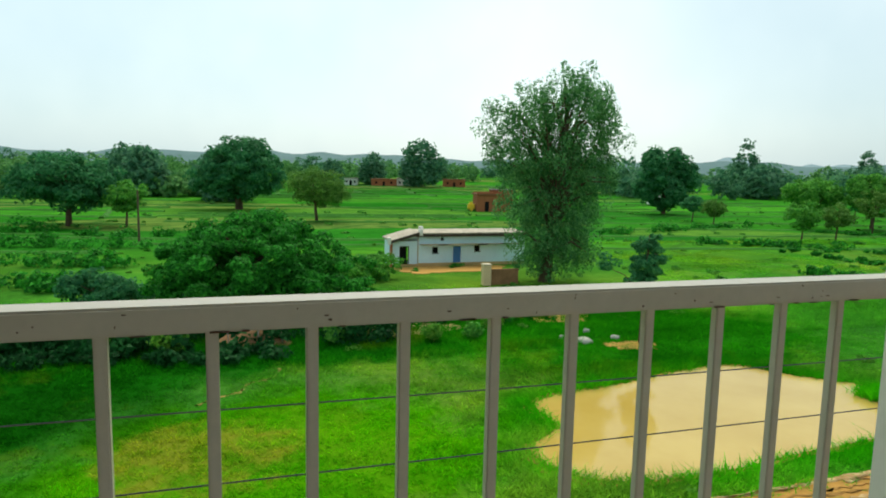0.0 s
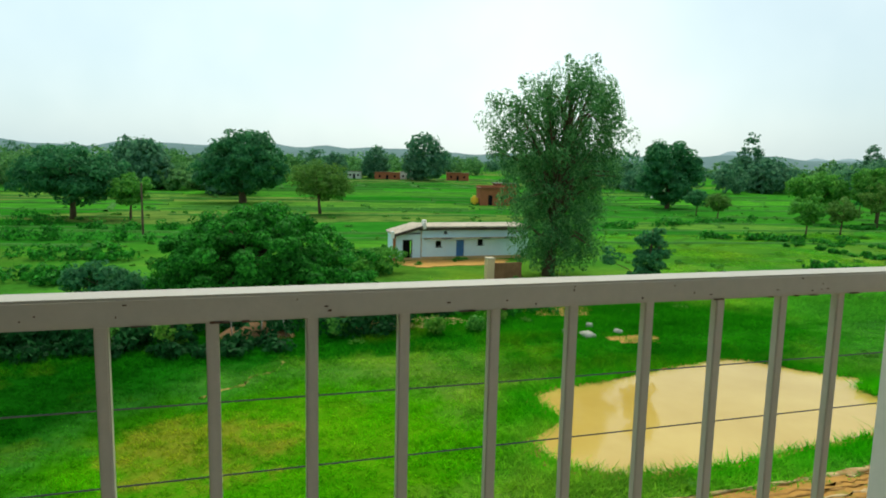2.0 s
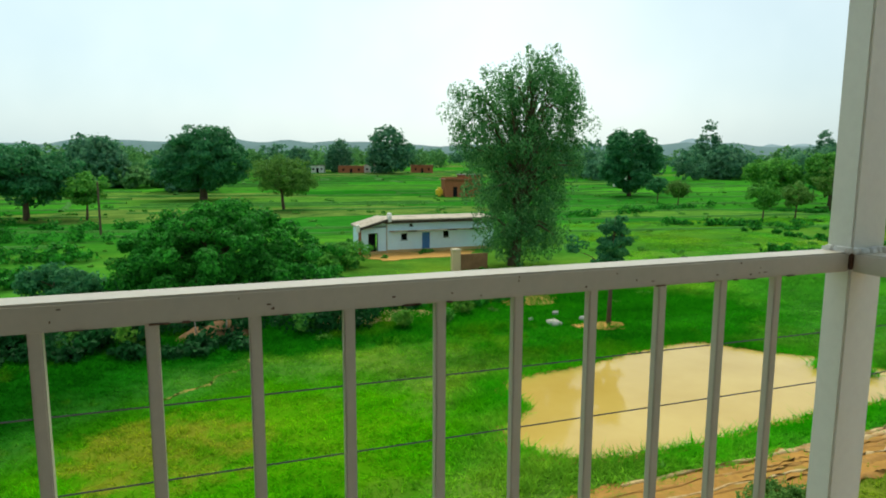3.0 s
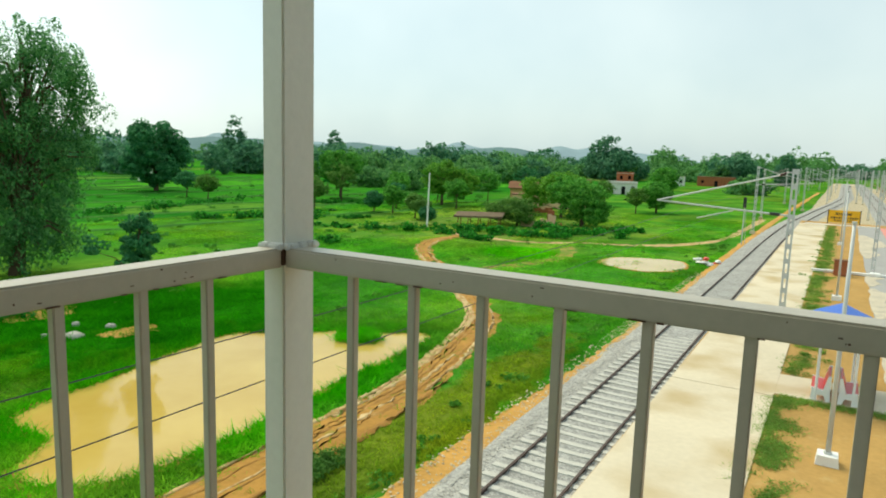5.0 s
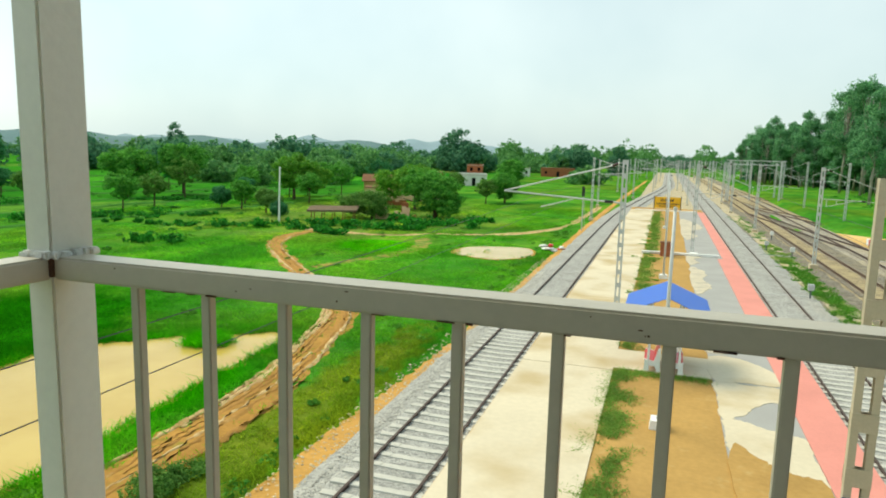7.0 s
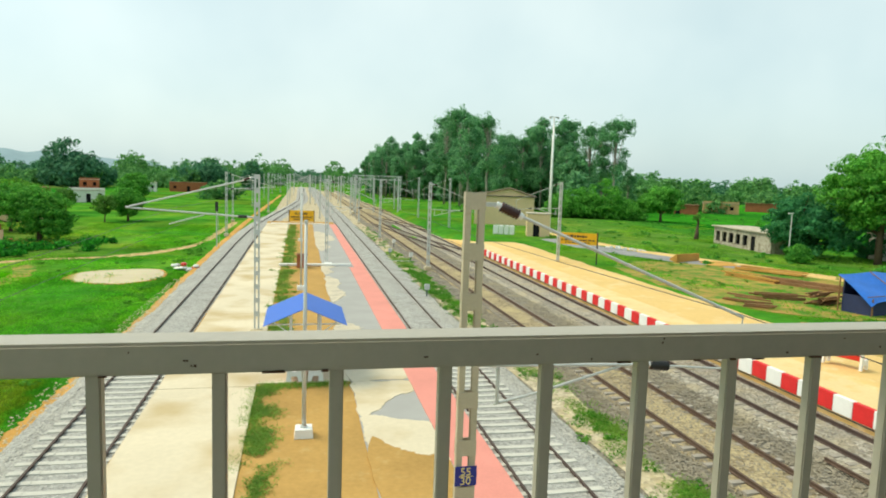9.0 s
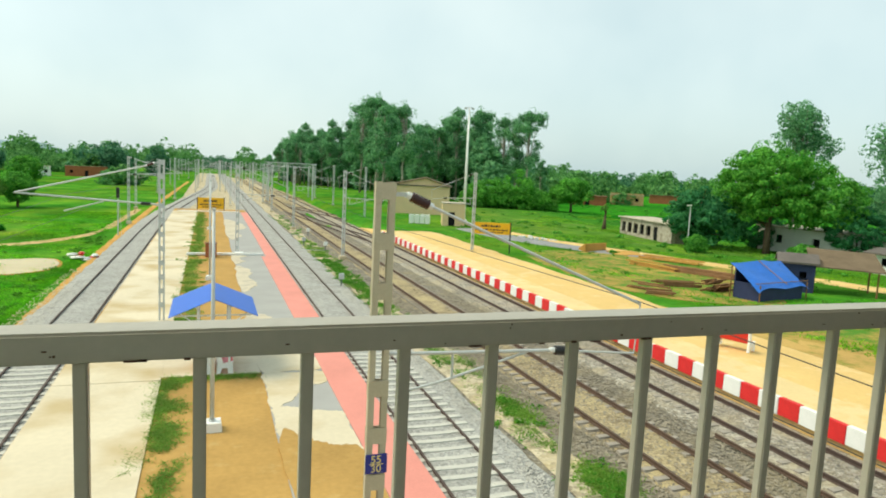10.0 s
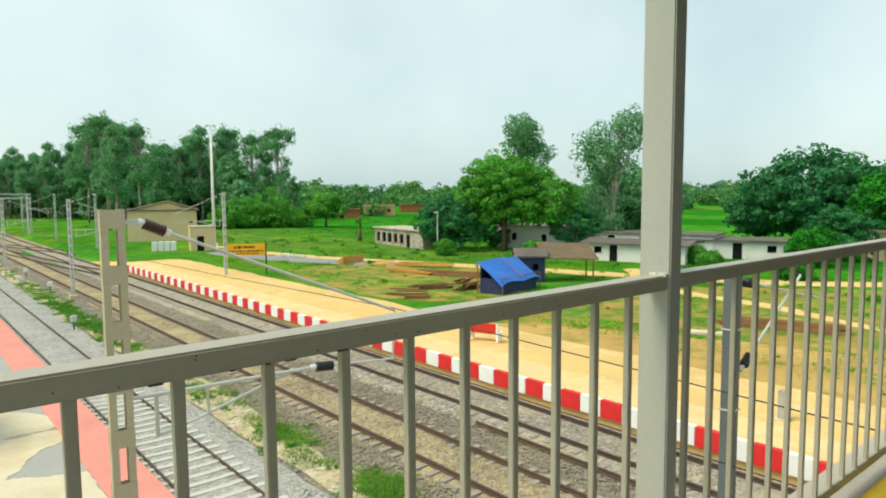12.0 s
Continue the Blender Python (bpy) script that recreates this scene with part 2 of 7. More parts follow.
CONCRETE2 = plain("deck_concrete", (0.40, 0.38, 0.34), 0.85, 0, 0.2, 1.5, 25, 0.2)
WORN = plain("worn_concrete", (0.55, 0.48, 0.36), 0.85, 0, 0.16, 0.3, 8, 0.12, dirt=(0.38, 0.34, 0.28), dirt_at=0.5)
SLEEPER = plain("sleeper_concrete", (0.53, 0.51, 0.45), 0.85, 0, 0.18, 1.5, 22, 0.25)
OLD_SLEEPER = plain("weathered_sleeper", (0.34, 0.30, 0.25), 0.9, 0, 0.25, 1.5, 22, 0.25)
ASPHALT = plain("platform_asphalt", (0.36, 0.35, 0.33), 0.85, 0, 0.12, 0.5, 30, 0.2, dirt=(0.46, 0.40, 0.30), dirt_at=0.66)
ROAD_GREY = plain("old_asphalt", (0.27, 0.27, 0.27), 0.9, 0, 0.2, 0.6, 18, 0.3)
PINK = plain("pink_paving", (0.66, 0.25, 0.20), 0.8, 0, 0.12, 0.5, 14, 0.12, dirt=(0.60, 0.38, 0.28), dirt_at=0.64)
SOIL = plain("brown_soil", (0.44, 0.265, 0.085), 0.95, 0, 0.22, 0.35, 6, 0.4, dirt=(0.50, 0.36, 0.15), dirt_at=0.58)
ORANGE = plain("orange_soil", (0.53, 0.29, 0.075), 0.95, 0, 0.3, 0.4, 7, 0.5, dirt=(0.56, 0.38, 0.18), dirt_at=0.6)
TRACK_DIRT = plain("rutted_dirt", (0.41, 0.215, 0.05), 0.95, 0, 0.35, 0.4, 5, 0.8, dirt=(0.16, 0.20, 0.025), dirt_at=0.55)
RUT = plain("pale_wheel_rut", (0.56, 0.40, 0.18), 0.8, 0, 0.3, 0.6, 6, 0.6, dirt=(0.34, 0.18, 0.045), dirt_at=0.42)
MUD = plain("dark_wheel_rut", (0.35, 0.18, 0.045), 0.9, 0, 0.35, 0.6, 6, 0.8, dirt=(0.52, 0.34, 0.13), dirt_at=0.55)
SAND = plain("platform_sand", (0.67, 0.455, 0.18), 0.95, 0, 0.14, 0.25, 7, 0.3, dirt=(0.74, 0.57, 0.32), dirt_at=0.52)
SAND2 = plain("pale_platform_sand", (0.70, 0.53, 0.27), 0.95, 0, 0.12, 0.3, 8, 0.2, dirt=(0.66, 0.44, 0.17), dirt_at=0.5)
OCHRE = plain("ochre_earth", (0.48, 0.31, 0.10), 0.95, 0, 0.25, 0.25, 6, 0.4, dirt=(0.16, 0.20, 0.03), dirt_at=0.52)
DRY = plain("trodden_earth", (0.40, 0.26, 0.07), 0.95, 0, 0.35, 0.2, 5, 0.5, dirt=(0.075, 0.20, 0.02), dirt_at=0.40)
BALLAST = gravel("fresh_ballast", (0.27, 0.265, 0.245), (0.47, 0.455, 0.415), 12)
OLD_BALLAST = gravel("old_ballast", (0.17, 0.13, 0.08), (0.46, 0.37, 0.22), 9, dirt=(0.46, 0.37, 0.20))
DARK_BED = gravel("dark_track_bed", (0.085, 0.075, 0.06), (0.32, 0.285, 0.225), 8, dirt=(0.27, 0.225, 0.14))
GREY_BALLAST = gravel("dusty_grey_ballast", (0.17, 0.155, 0.13), (0.47, 0.425, 0.345), 9, dirt=(0.42, 0.35, 0.23))
DUST = gravel("stony_verge", (0.30, 0.25, 0.17), (0.62, 0.53, 0.37), 7, dirt=(0.50, 0.40, 0.22))
STONE_L = plain("pale_stones", (0.48, 0.46, 0.41), 0.9, 0, 0.35, 3, 30, 0.3)
STONE_D = plain("brown_stones", (0.29, 0.25, 0.185), 0.9, 0, 0.6, 3, 30, 0.3)
RUSTY = plain("rusty_rail", (0.075, 0.048, 0.038), 0.8, 0.0, 0.3, 2, 30, 0.2)
RUSTY2 = plain("brown_rail", (0.105, 0.064, 0.042), 0.8, 0.0, 0.3, 2, 30, 0.2)
GALV = plain("galvanised_steel", (0.56, 0.57, 0.55), 0.5, 0.15, 0.15, 2, 40, 0.1)
CREAM = plain("cream_mast_paint", (0.50, 0.43, 0.31), 0.6, 0, 0.14, 1.5, 30, 0.12, dirt=(0.30, 0.20, 0.11), dirt_at=0.68)
DARKPOST = plain("dark_grey_paint", (0.12, 0.14, 0.15), 0.5, 0.1, 0.2, 2, 30, 0.1)
WIRE = plain("dark_wire", (0.04, 0.04, 0.04), 0.5, 0.4, 0.1, 2, 30, 0)
INSUL = plain("brown_porcelain", (0.055, 0.022, 0.018), 0.25, 0, 0.2, 3, 30, 0)
BLACK_INS = plain("black_insulator", (0.02, 0.02, 0.02), 0.35, 0, 0.2, 3, 30, 0)
WHITE_INS = plain("white_porcelain", (0.75, 0.75, 0.72), 0.3, 0, 0.1, 3, 30, 0)
YELLOW = plain("yellow_board", (0.80, 0.43, 0.008), 0.5, 0, 0.08, 1, 20, 0.03)
YELLOW2 = plain("yellow_floor_paint", (0.78, 0.52, 0.02), 0.6, 0, 0.15, 2, 30, 0.1)
BLACK = plain("black_paint", (0.02, 0.02, 0.02), 0.5, 0, 0.2, 2, 30, 0)
BLUE_PLATE = plain("blue_enamel", (0.02, 0.03, 0.24), 0.4, 0, 0.1, 2, 30, 0)
CHALK = plain("yellow_numerals", (0.85, 0.68, 0.25), 0.5, 0, 0.05, 2, 30, 0)
RED = plain("red_kerb_paint", (0.66, 0.022, 0.022), 0.65, 0, 0.16, 1.5, 16, 0.12, dirt=(0.45, 0.18, 0.12), dirt_at=0.68)
WHITE = plain("white_kerb_paint", (0.80, 0.79, 0.75), 0.65, 0, 0.08, 1.5, 16, 0.12, dirt=(0.50, 0.42, 0.32), dirt_at=0.66)
REDSEAT = plain("red_plastic", (0.68, 0.03, 0.025), 0.35, 0, 0.08, 2, 20, 0)
TARP = plain("blue_tarpaulin", (0.015, 0.14, 0.56), 0.42, 0, 0.18, 1.6, 6, 0.5)
ROOF_BLUE = plain("blue_roof_sheet", (0.02, 0.12, 0.55), 0.4, 0, 0.14, 0.8, 9, 0.1)
NAVY = plain("dark_blue_boards", (0.02, 0.03, 0.09), 0.7, 0, 0.3, 2, 12, 0.2)
BLUEWALL = plain("blue_limewash", (0.64, 0.81, 0.93), 0.9, 0, 0.1, 0.6, 6, 0.2, dirt=(0.66, 0.72, 0.74), dirt_at=0.58)
MUDBAND = plain("mud_plinth", (0.55, 0.36, 0.16), 0.95, 0, 0.2, 0.7, 8, 0.3)
BLUEDOOR = plain("blue_door_paint", (0.05, 0.17, 0.42), 0.6, 0, 0.15, 1.5, 15, 0.15)
# Near-black base colour that stands in for unlit interiors.
VOID = plain("dark_interior", (0.012, 0.012, 0.013), 0.9, 0, 0.2, 1, 9, 0)
ROOFTOP = plain("stained_roof_slab", (0.52, 0.45, 0.36), 0.9, 0, 0.25, 0.6, 5, 0.3, dirt=(0.16, 0.13, 0.10), dirt_at=0.52)
BRICK = plain("red_brickwork", (0.36, 0.13, 0.06), 0.9, 0, 0.25, 0.8, 9, 0.3)
TANWALL = plain("tan_plaster", (0.72, 0.53, 0.31), 0.9, 0, 0.12, 0.4, 7, 0.2, dirt=(0.30, 0.20, 0.10), dirt_at=0.64)
WHITEWALL = plain("white_limewash", (0.70, 0.69, 0.64), 0.9, 0, 0.12, 0.5, 7, 0.2, dirt=(0.36, 0.33, 0.28), dirt_at=0.57)
GREYROOF = plain("grey_sheet_roof", (0.13, 0.11, 0.095), 0.8, 0, 0.3, 0.6, 7, 0.3)
SHEET = plain("bridge_sheet_metal", (0.26, 0.24, 0.21), 0.7, 0, 0.2, 0.6, 7, 0.2)
# Railing paint made lighter, for the light the corner post catches.
POSTLIT = plain("lit_post_paint", (0.70, 0.69, 0.62), 0.36, 0.0, 0.08, 1.2, 50, 0.05, dirt=(0.34, 0.31, 0.26), dirt_at=0.68)
# In-between copy, darker than the lit corner post's paint.
POSTGREY = plain("mid_tone_post_paint", (0.47, 0.475, 0.43), 0.4, 0.0, 0.08, 1.2, 50, 0.05, dirt=(0.28, 0.25, 0.2), dirt_at=0.68)
TILE = plain("clay_tile_roof", (0.22, 0.11, 0.06), 0.9, 0, 0.35, 0.7, 8, 0.5)
RUINWALL = plain("weathered_plaster", (0.46, 0.41, 0.33), 0.95, 0, 0.25, 0.6, 7, 0.3, dirt=(0.17, 0.13, 0.09), dirt_at=0.47)
MOULD = plain("black_mould", (0.075, 0.06, 0.05), 0.95, 0, 0.5, 1.5, 9, 0.2, dirt=(0.30, 0.26, 0.22), dirt_at=0.6)
THATCH = plain("grey_thatch", (0.17, 0.125, 0.08), 0.95, 0, 0.3, 1.0, 10, 0.6)
BARK = plain("brown_bark", (0.12, 0.085, 0.055), 0.95, 0, 0.35, 2, 14, 0.6)
PALEBARK = plain("pale_bark", (0.36, 0.32, 0.26), 0.9, 0, 0.35, 1.5, 12, 0.4)
TIMBER = plain("weathered_timber", (0.26, 0.14, 0.065), 0.9, 0, 0.35, 1.5, 14, 0.3)
# Hill colours carry the distance haze, paler and bluer on the farther ridge.
HILL = plain("hazed_hill", (0.12, 0.20, 0.20), 1.0, 0, 0.12, 0.01, 0.06, 0)
HILL2 = plain("hazed_farther_hill", (0.24, 0.33, 0.36), 1.0, 0, 0.08, 0.01, 0.06, 0)
# Dark green with extra blue for slight haze, on nearer trees too.
L_DARK = leaf("hazed_mango_leaves", (0.020, 0.15, 0.055), (0.095, 0.34, 0.12))
L_BIG = leaf("drooping_leaves", (0.035, 0.165, 0.05), (0.21, 0.50, 0.16), 0.4)
L_BUSH = leaf("bright_bush_leaves", (0.006, 0.10, 0.009), (0.07, 0.46, 0.04))
L_MID = leaf("acacia_leaves", (0.034, 0.22, 0.026), (0.19, 0.52, 0.07))
L_LIGHT = leaf("light_leaves", (0.055, 0.26, 0.02), (0.23, 0.48, 0.055))
L_SHADE = leaf("shade_tree_leaves", (0.045, 0.25, 0.03), (0.22, 0.58, 0.085))
L_TURF = leaf("turf_blades", (0.13, 0.28, 0.04), (0.32, 0.50, 0.10), 0.55)
L_OLIVE = leaf("olive_leaves", (0.06, 0.19, 0.03), (0.20, 0.40, 0.075))
# Eucalyptus blue-green, with its tones lifted to suggest haze.
L_GUM = leaf("eucalyptus_leaves", (0.085, 0.26, 0.12), (0.27, 0.57, 0.26), 0.5)
# Distance haze is put into these two leaf colours as a bluish tint.
L_FAR = leaf("hazed_far_foliage", (0.055, 0.205, 0.065), (0.22, 0.48, 0.14))
L_FARD = leaf("hazed_far_dark_foliage", (0.042, 0.17, 0.095), (0.15, 0.36, 0.18))
# Hedge green darkened to near-black; the hedge's shade is in the colour.
L_DEEP = leaf("shade_darkened_leaves", (0.003, 0.045, 0.009), (0.02, 0.14, 0.03))
L_WEED = leaf("weed_leaves", (0.05, 0.22, 0.02), (0.17, 0.42, 0.05))


# ---- mesh tools ----
class Build:
    """Gathers vertices and faces of one mesh."""

    def __init__(self):
        self.v, self.f = [], []

    def add(self, vs, fs):
        n = len(self.v)
        self.v += [tuple(p) for p in vs]
        self.f += [tuple(i + n for i in f) for f in fs]
        return self

    def box(self, x0, y0, z0, x1, y1, z1, bevel=0.0):
        if not bevel:
            vs = [(x, y, z) for z in (z0, z1) for y in (y0, y1) for x in (x0, x1)]
            return self.add(vs, [(0, 2, 3, 1), (4, 5, 7, 6), (0, 1, 5, 4), (2, 6, 7, 3), (0, 4, 6, 2), (1, 3, 7, 5)])
        bm = bmesh.new()
        bmesh.ops.create_cube(bm, size=1)
        bmesh.ops.scale(bm, vec=(x1 - x0, y1 - y0, z1 - z0), verts=bm.verts)
        bmesh.ops.translate(bm, vec=((x0 + x1) / 2, (y0 + y1) / 2, (z0 + z1) / 2), verts=bm.verts)
        bmesh.ops.bevel(bm, geom=bm.edges[:], offset=bevel, segments=2, affect="EDGES")
        bm.verts.index_update()
        self.add([tuple(v.co) for v in bm.verts], [[v.index for v in f.verts] for f in bm.faces])
        bm.free()
        return self

    def tube(self, pts, radii, n=8, cap=True):
        pts = [Vector(p) for p in pts]
        if isinstance(radii, (int, float)):
            radii = [radii] * len(pts)
        vs, fs = [], []
        for k, p in enumerate(pts):
            d = (pts[min(k + 1, len(pts) - 1)] - pts[max(k - 1, 0)]).normalized()
            up = Vector((0, 0, 1)) if abs(d.z) < 0.9 else Vector((1, 0, 0))
            a = d.cross(up).normalized()
            b = d.cross(a)
            for i in range(n):
                w = 2 * math.pi * i / n
                vs.append(p + (a * math.cos(w) + b * math.sin(w)) * radii[k])
        for k in range(len(pts) - 1):
            for i in range(n):
                j = (i + 1) % n
                fs.append((k * n + i, k * n + j, k * n + n + j, k * n + n + i))
        if cap:
            fs += [tuple(range(n))[::-1], tuple(range((len(pts) - 1) * n, len(pts) * n))]
        return self.add(vs, fs)

    def prism(self, outline, axis, a, b):
        """A flat outline of (u, w) pulled along an axis from a to b."""
        place = {"x": lambda u, w, k: (k, u, w), "y": lambda u, w, k: (u, k, w), "z": lambda u, w, k: (u, w, k)}[axis]
        n = len(outline)
        vs = [place(u, w, k) for k in (a, b) for u, w in outline]
        return self.add(vs, [tuple(range(n)), tuple(range(n, 2 * n))[::-1]] + [(i, i + n, (i + 1) % n + n, (i + 1) % n) for i in range(n)])

    def slab(self, corners, thick):
        """A four-cornered sheet with thickness downwards."""
        c = [Vector(p) for p in corners]
        d = Vector((0, 0, -thick))
        return self.add(c + [p + d for p in c], [(0, 1, 2, 3), (7, 6, 5, 4), (0, 4, 5, 1), (1, 5, 6, 2), (2, 6, 7, 3), (3, 7, 4, 0)])


def ob_of(name, b, mat, parent=None, label="", smooth=False):
    me = bpy.data.meshes.new(name)
    me.from_pydata(b.v, [], b.f)
    me.materials.append(mat)
    bm = bmesh.new()
    bm.from_mesh(me)
    if len(bm.faces) < 5000:
        bmesh.ops.recalc_face_normals(bm, faces=bm.faces)
    bm.to_mesh(me)
    bm.free()
    if smooth:
        me.polygons.foreach_set("use_smooth", [True] * len(me.polygons))
    ob = new(name, me)
    if parent:
        ob.parent = parent
    if label:
        tagged(ob, label)
    return ob


def part(name, b, mat, parent, label="", smooth=False):
    return ob_of(name, b, mat, parent, label, smooth)


def share(name, ob, parent, m):
    """Another object on the same mesh, at the pose m."""
    o = new(name, ob.data)
    o.parent = parent
    o.matrix_basis = m
    return o


def thing(name, label, category, m=None, group=""):
    e = new(name)
    e.empty_display_size = 0.2
    if m is not None:
        e.matrix_basis = m
    return tagged(e, label, category, group)


def structure(name, b, mat, label, category, smooth=False):
    return tagged(ob_of(name, b, mat, None, "", smooth), label, category, "", "structure")


def arrays(name, verts, faces, mat):
    """A mesh from numpy arrays of vertices and faces of one size."""
    me = bpy.data.meshes.new(name)
    k = faces.shape[1]
    me.vertices.add(len(verts))
    me.vertices.foreach_set("co", np.ascontiguousarray(verts, np.float32).ravel())
    me.loops.add(faces.size)
    me.loops.foreach_set("vertex_index", np.ascontiguousarray(faces, np.int32).ravel())
    me.polygons.add(len(faces))
    me.polygons.foreach_set("loop_start", np.arange(0, faces.size, k, dtype=np.int32))
    me.update(calc_edges=True)
    me.validate()
    me.materials.append(mat)
    return me


def smooth_loop(pts, n=8, jitter=0.0, seed=1):
    """A closed curve through the points, with an uneven edge."""
    r = random.Random(seed)
    out = []
    for i in range(len(pts)):
        p0, p1, p2, p3 = (Vector(pts[(i + k) % len(pts)]).to_2d() for k in (-1, 0, 1, 2))
        for k in range(n):
            t = k / n
            q = 0.5 * (2 * p1 + (p2 - p0) * t + (2 * p0 - 5 * p1 + 4 * p2 - p3) * t * t + (3 * p1 - p0 - 3 * p2 + p3) * t ** 3)
            out.append((q.x + r.uniform(-jitter, jitter), q.y + r.uniform(-jitter, jitter)))
    return out


def smooth_line(pts, n=8):
    out = []
    for i in range(len(pts) - 1):
        p0, p1, p2, p3 = (Vector(pts[min(max(i + k, 0), len(pts) - 1)]) for k in (-1, 0, 1, 2))
        for k in range(n):
            t = k / n
            out.append(0.5 * (2 * p1 + (p2 - p0) * t + (2 * p0 - 5 * p1 + 4 * p2 - p3) * t * t + (3 * p1 - p0 - 3 * p2 + p3) * t ** 3))
    return out + [Vector(pts[-1])]


def patch(name, pts, z, mat, label, category, jitter=0.1, n=8, seed=1, kind="structure"):
    """A flat piece of ground with an uneven outline and a sunken skirt."""
    loop = smooth_loop(pts, n, jitter, seed)
    b = Build()
    k = len(loop)
    b.add([(x, y, z) for x, y in loop] + [(x, y, z - 0.12) for x, y in loop],
          [tuple(range(k))] + [(i, i + k, (i + 1) % k + k, (i + 1) % k) for i in range(k)])
    return structure(name, b, mat, label, category)


def ribbon(name, line, widths, z, mat, label, category, jitter=0.12, seed=1, n=8):
    """A strip along a line of (x, y), with uneven edges."""
    r = random.Random(seed)
    pts = smooth_line([(x, y) for x, y in line], n)
    b = Build()
    vs, fs = [], []
    for i, p in enumerate(pts):
        d = (pts[min(i + 1, len(pts) - 1)] - pts[max(i - 1, 0)]).normalized()
        w = np.interp(i / (len(pts) - 1), np.linspace(0, 1, len(widths)), widths) / 2
        s = Vector((d.y, -d.x))
        for k in (-1, -0.35, 0.35, 1):
            q = p + s * (w * k + r.uniform(-jitter, jitter))
            vs.append((q.x, q.y, z + (0.01 if abs(k) < 0.5 else -0.055)))
        if i:
            for k in range(3):
                fs.append((i * 4 - 4 + k, i * 4 - 3 + k, i * 4 + 1 + k, i * 4 + k))
    b.add(vs, fs)
    return structure(name, b, mat, label, category, True)


def inside(points, loop):
    """Which of the points (n, 2) lie in a closed loop."""
    x, y = points[:, 0], points[:, 1]
    hit = np.zeros(len(points), bool)
    for (x0, y0), (x1, y1) in zip(loop, loop[1:] + loop[:1]):
        if y0 != y1:
            hit ^= ((y0 > y) != (y1 > y)) & (x < (x1 - x0) * (y - y0) / (y1 - y0) + x0)
    return hit


# ---- ground ----
LEFT, BED, RIGHT = -0.5, -0.30, 0.45


def ground_height(x, y):
    if x < -10.6:
        z = LEFT
    elif x < -8.0:
        z = LEFT + (BED - LEFT) * (x + 10.6) / 2.6
    elif x < 20.2:
        z = BED
    elif x < 22:
        z = BED + (RIGHT - BED) * (x - 20.2) / 1.8
    else:
        z = RIGHT
    far = max(0.0, min(1.0, (math.hypot(x, y) - 60) / 120))
    return z + 0.015 * noise.noise((x * 0.4, y * 0.4, 0)) + far * 0.35 * noise.noise((x * 0.02, y * 0.02, 3))


def axis_points(dense, step, end):
    near = list(np.arange(-dense, dense + 0.1, step))
    out, s, p = [], step, dense
    while p < end:
        s *= 1.18
        p += s
        out.append(p)
    return [-q for q in reversed(out)] + near + out


gx, gy = axis_points(66, 1.5, 3500), axis_points(90, 3.0, 3500)
gx = sorted(set([round(v, 2) for v in gx] + [-10.6, -8.0, 20.2, 22.0]))
b = Build()
b.add([(x, y, ground_height(x, y)) for y in gy for x in gx],
      [(j * len(gx) + i, j * len(gx) + i + 1, (j + 1) * len(gx) + i + 1, (j + 1) * len(gx) + i)
       for j in range(len(gy) - 1) for i in range(len(gx) - 1)])
structure("ground", b, GROUND, "green monsoon pasture and paddy plots reaching the horizon", "ground", True)

# distant ridges, with the haze painted into their colours
def ridge(name, mat, dist, a0, a1, height, seed, label):
    vs, fs = [], []
    n = 120
    for i in range(n):
        a = radians(a0 + (a1 - a0) * i / (n - 1))
        edge = min(1, i / 10, (n - 1 - i) / 10)
        h = height * edge * (0.62 + 0.5 * noise.noise((i * 0.09, seed, 0)) + 0.22 * noise.noise((i * 0.31, seed, 5)))
        for k, (dd, hh) in enumerate(((-250, -6), (-90, h * 0.6), (0, h), (260, -6))):
            vs.append((-math.sin(a) * (dist + dd), math.cos(a) * (dist + dd), hh))
        if i:
            for k in range(3):
                fs.append((i * 4 - 4 + k, i * 4 + k, i * 4 + 1 + k, i * 4 - 3 + k))
    structure(name, Build().add(vs, fs), mat, label, "hills", True)


ridge("backdrop_hills", HILL, 1900, 18, 118, 52, 3.3, "low wooded hills on the horizon, tinted blue-green for haze")
ridge("backdrop_ridge", HILL2, 3000, 8, 60, 75, 8.1, "ridge far beyond the fields, coloured faint grey-blue for haze")

# ---- left fields ----
POND = [(-18.4, 8.6), (-19.7, 10.2), (-22.2, 10.7), (-23.2, 14.8), (-24.4, 20.9), (-22.3, 23.2), (-20.7, 25.0), (-19.3, 25.7),
        (-18.2, 26.3), (-17.3, 27.2), (-16.4, 26.6), (-16.2, 24.8), (-16.1, 22.4), (-16.0, 19.0), (-15.4, 13.2), (-15.6, 10.2), (-16.6, 8.8)]
POND2 = [(-17.6, 56.0), (-13.4, 53.9), (-10.9, 57.0), (-12.2, 61.8), (-17.0, 60.2)]
pond_loop, pond2_loop = smooth_loop(POND, 6, 0.05, 2), smooth_loop(POND2, 6, 0.1, 3)
patch("pond_bank", [(x + (x + 19.5) * 0.06, y + (y - 17.5) * 0.05) for x, y in POND], -0.475, TRACK_DIRT, "wet brown mud bank round the pond", "mud bank", 0.14, 6, 2)
tagged(patch("water", POND, -0.455, WATER, "muddy yellow-brown rainwater pond in the grass", "pond", 0.05, 6, 2))
patch("pond_bank_far", [(x + (x + 14.5) * 0.06, y + (y - 57.5) * 0.06) for x, y in POND2], -0.475, TRACK_DIRT, "brown mud rim of a small puddle", "mud bank", 0.15, 6, 3)
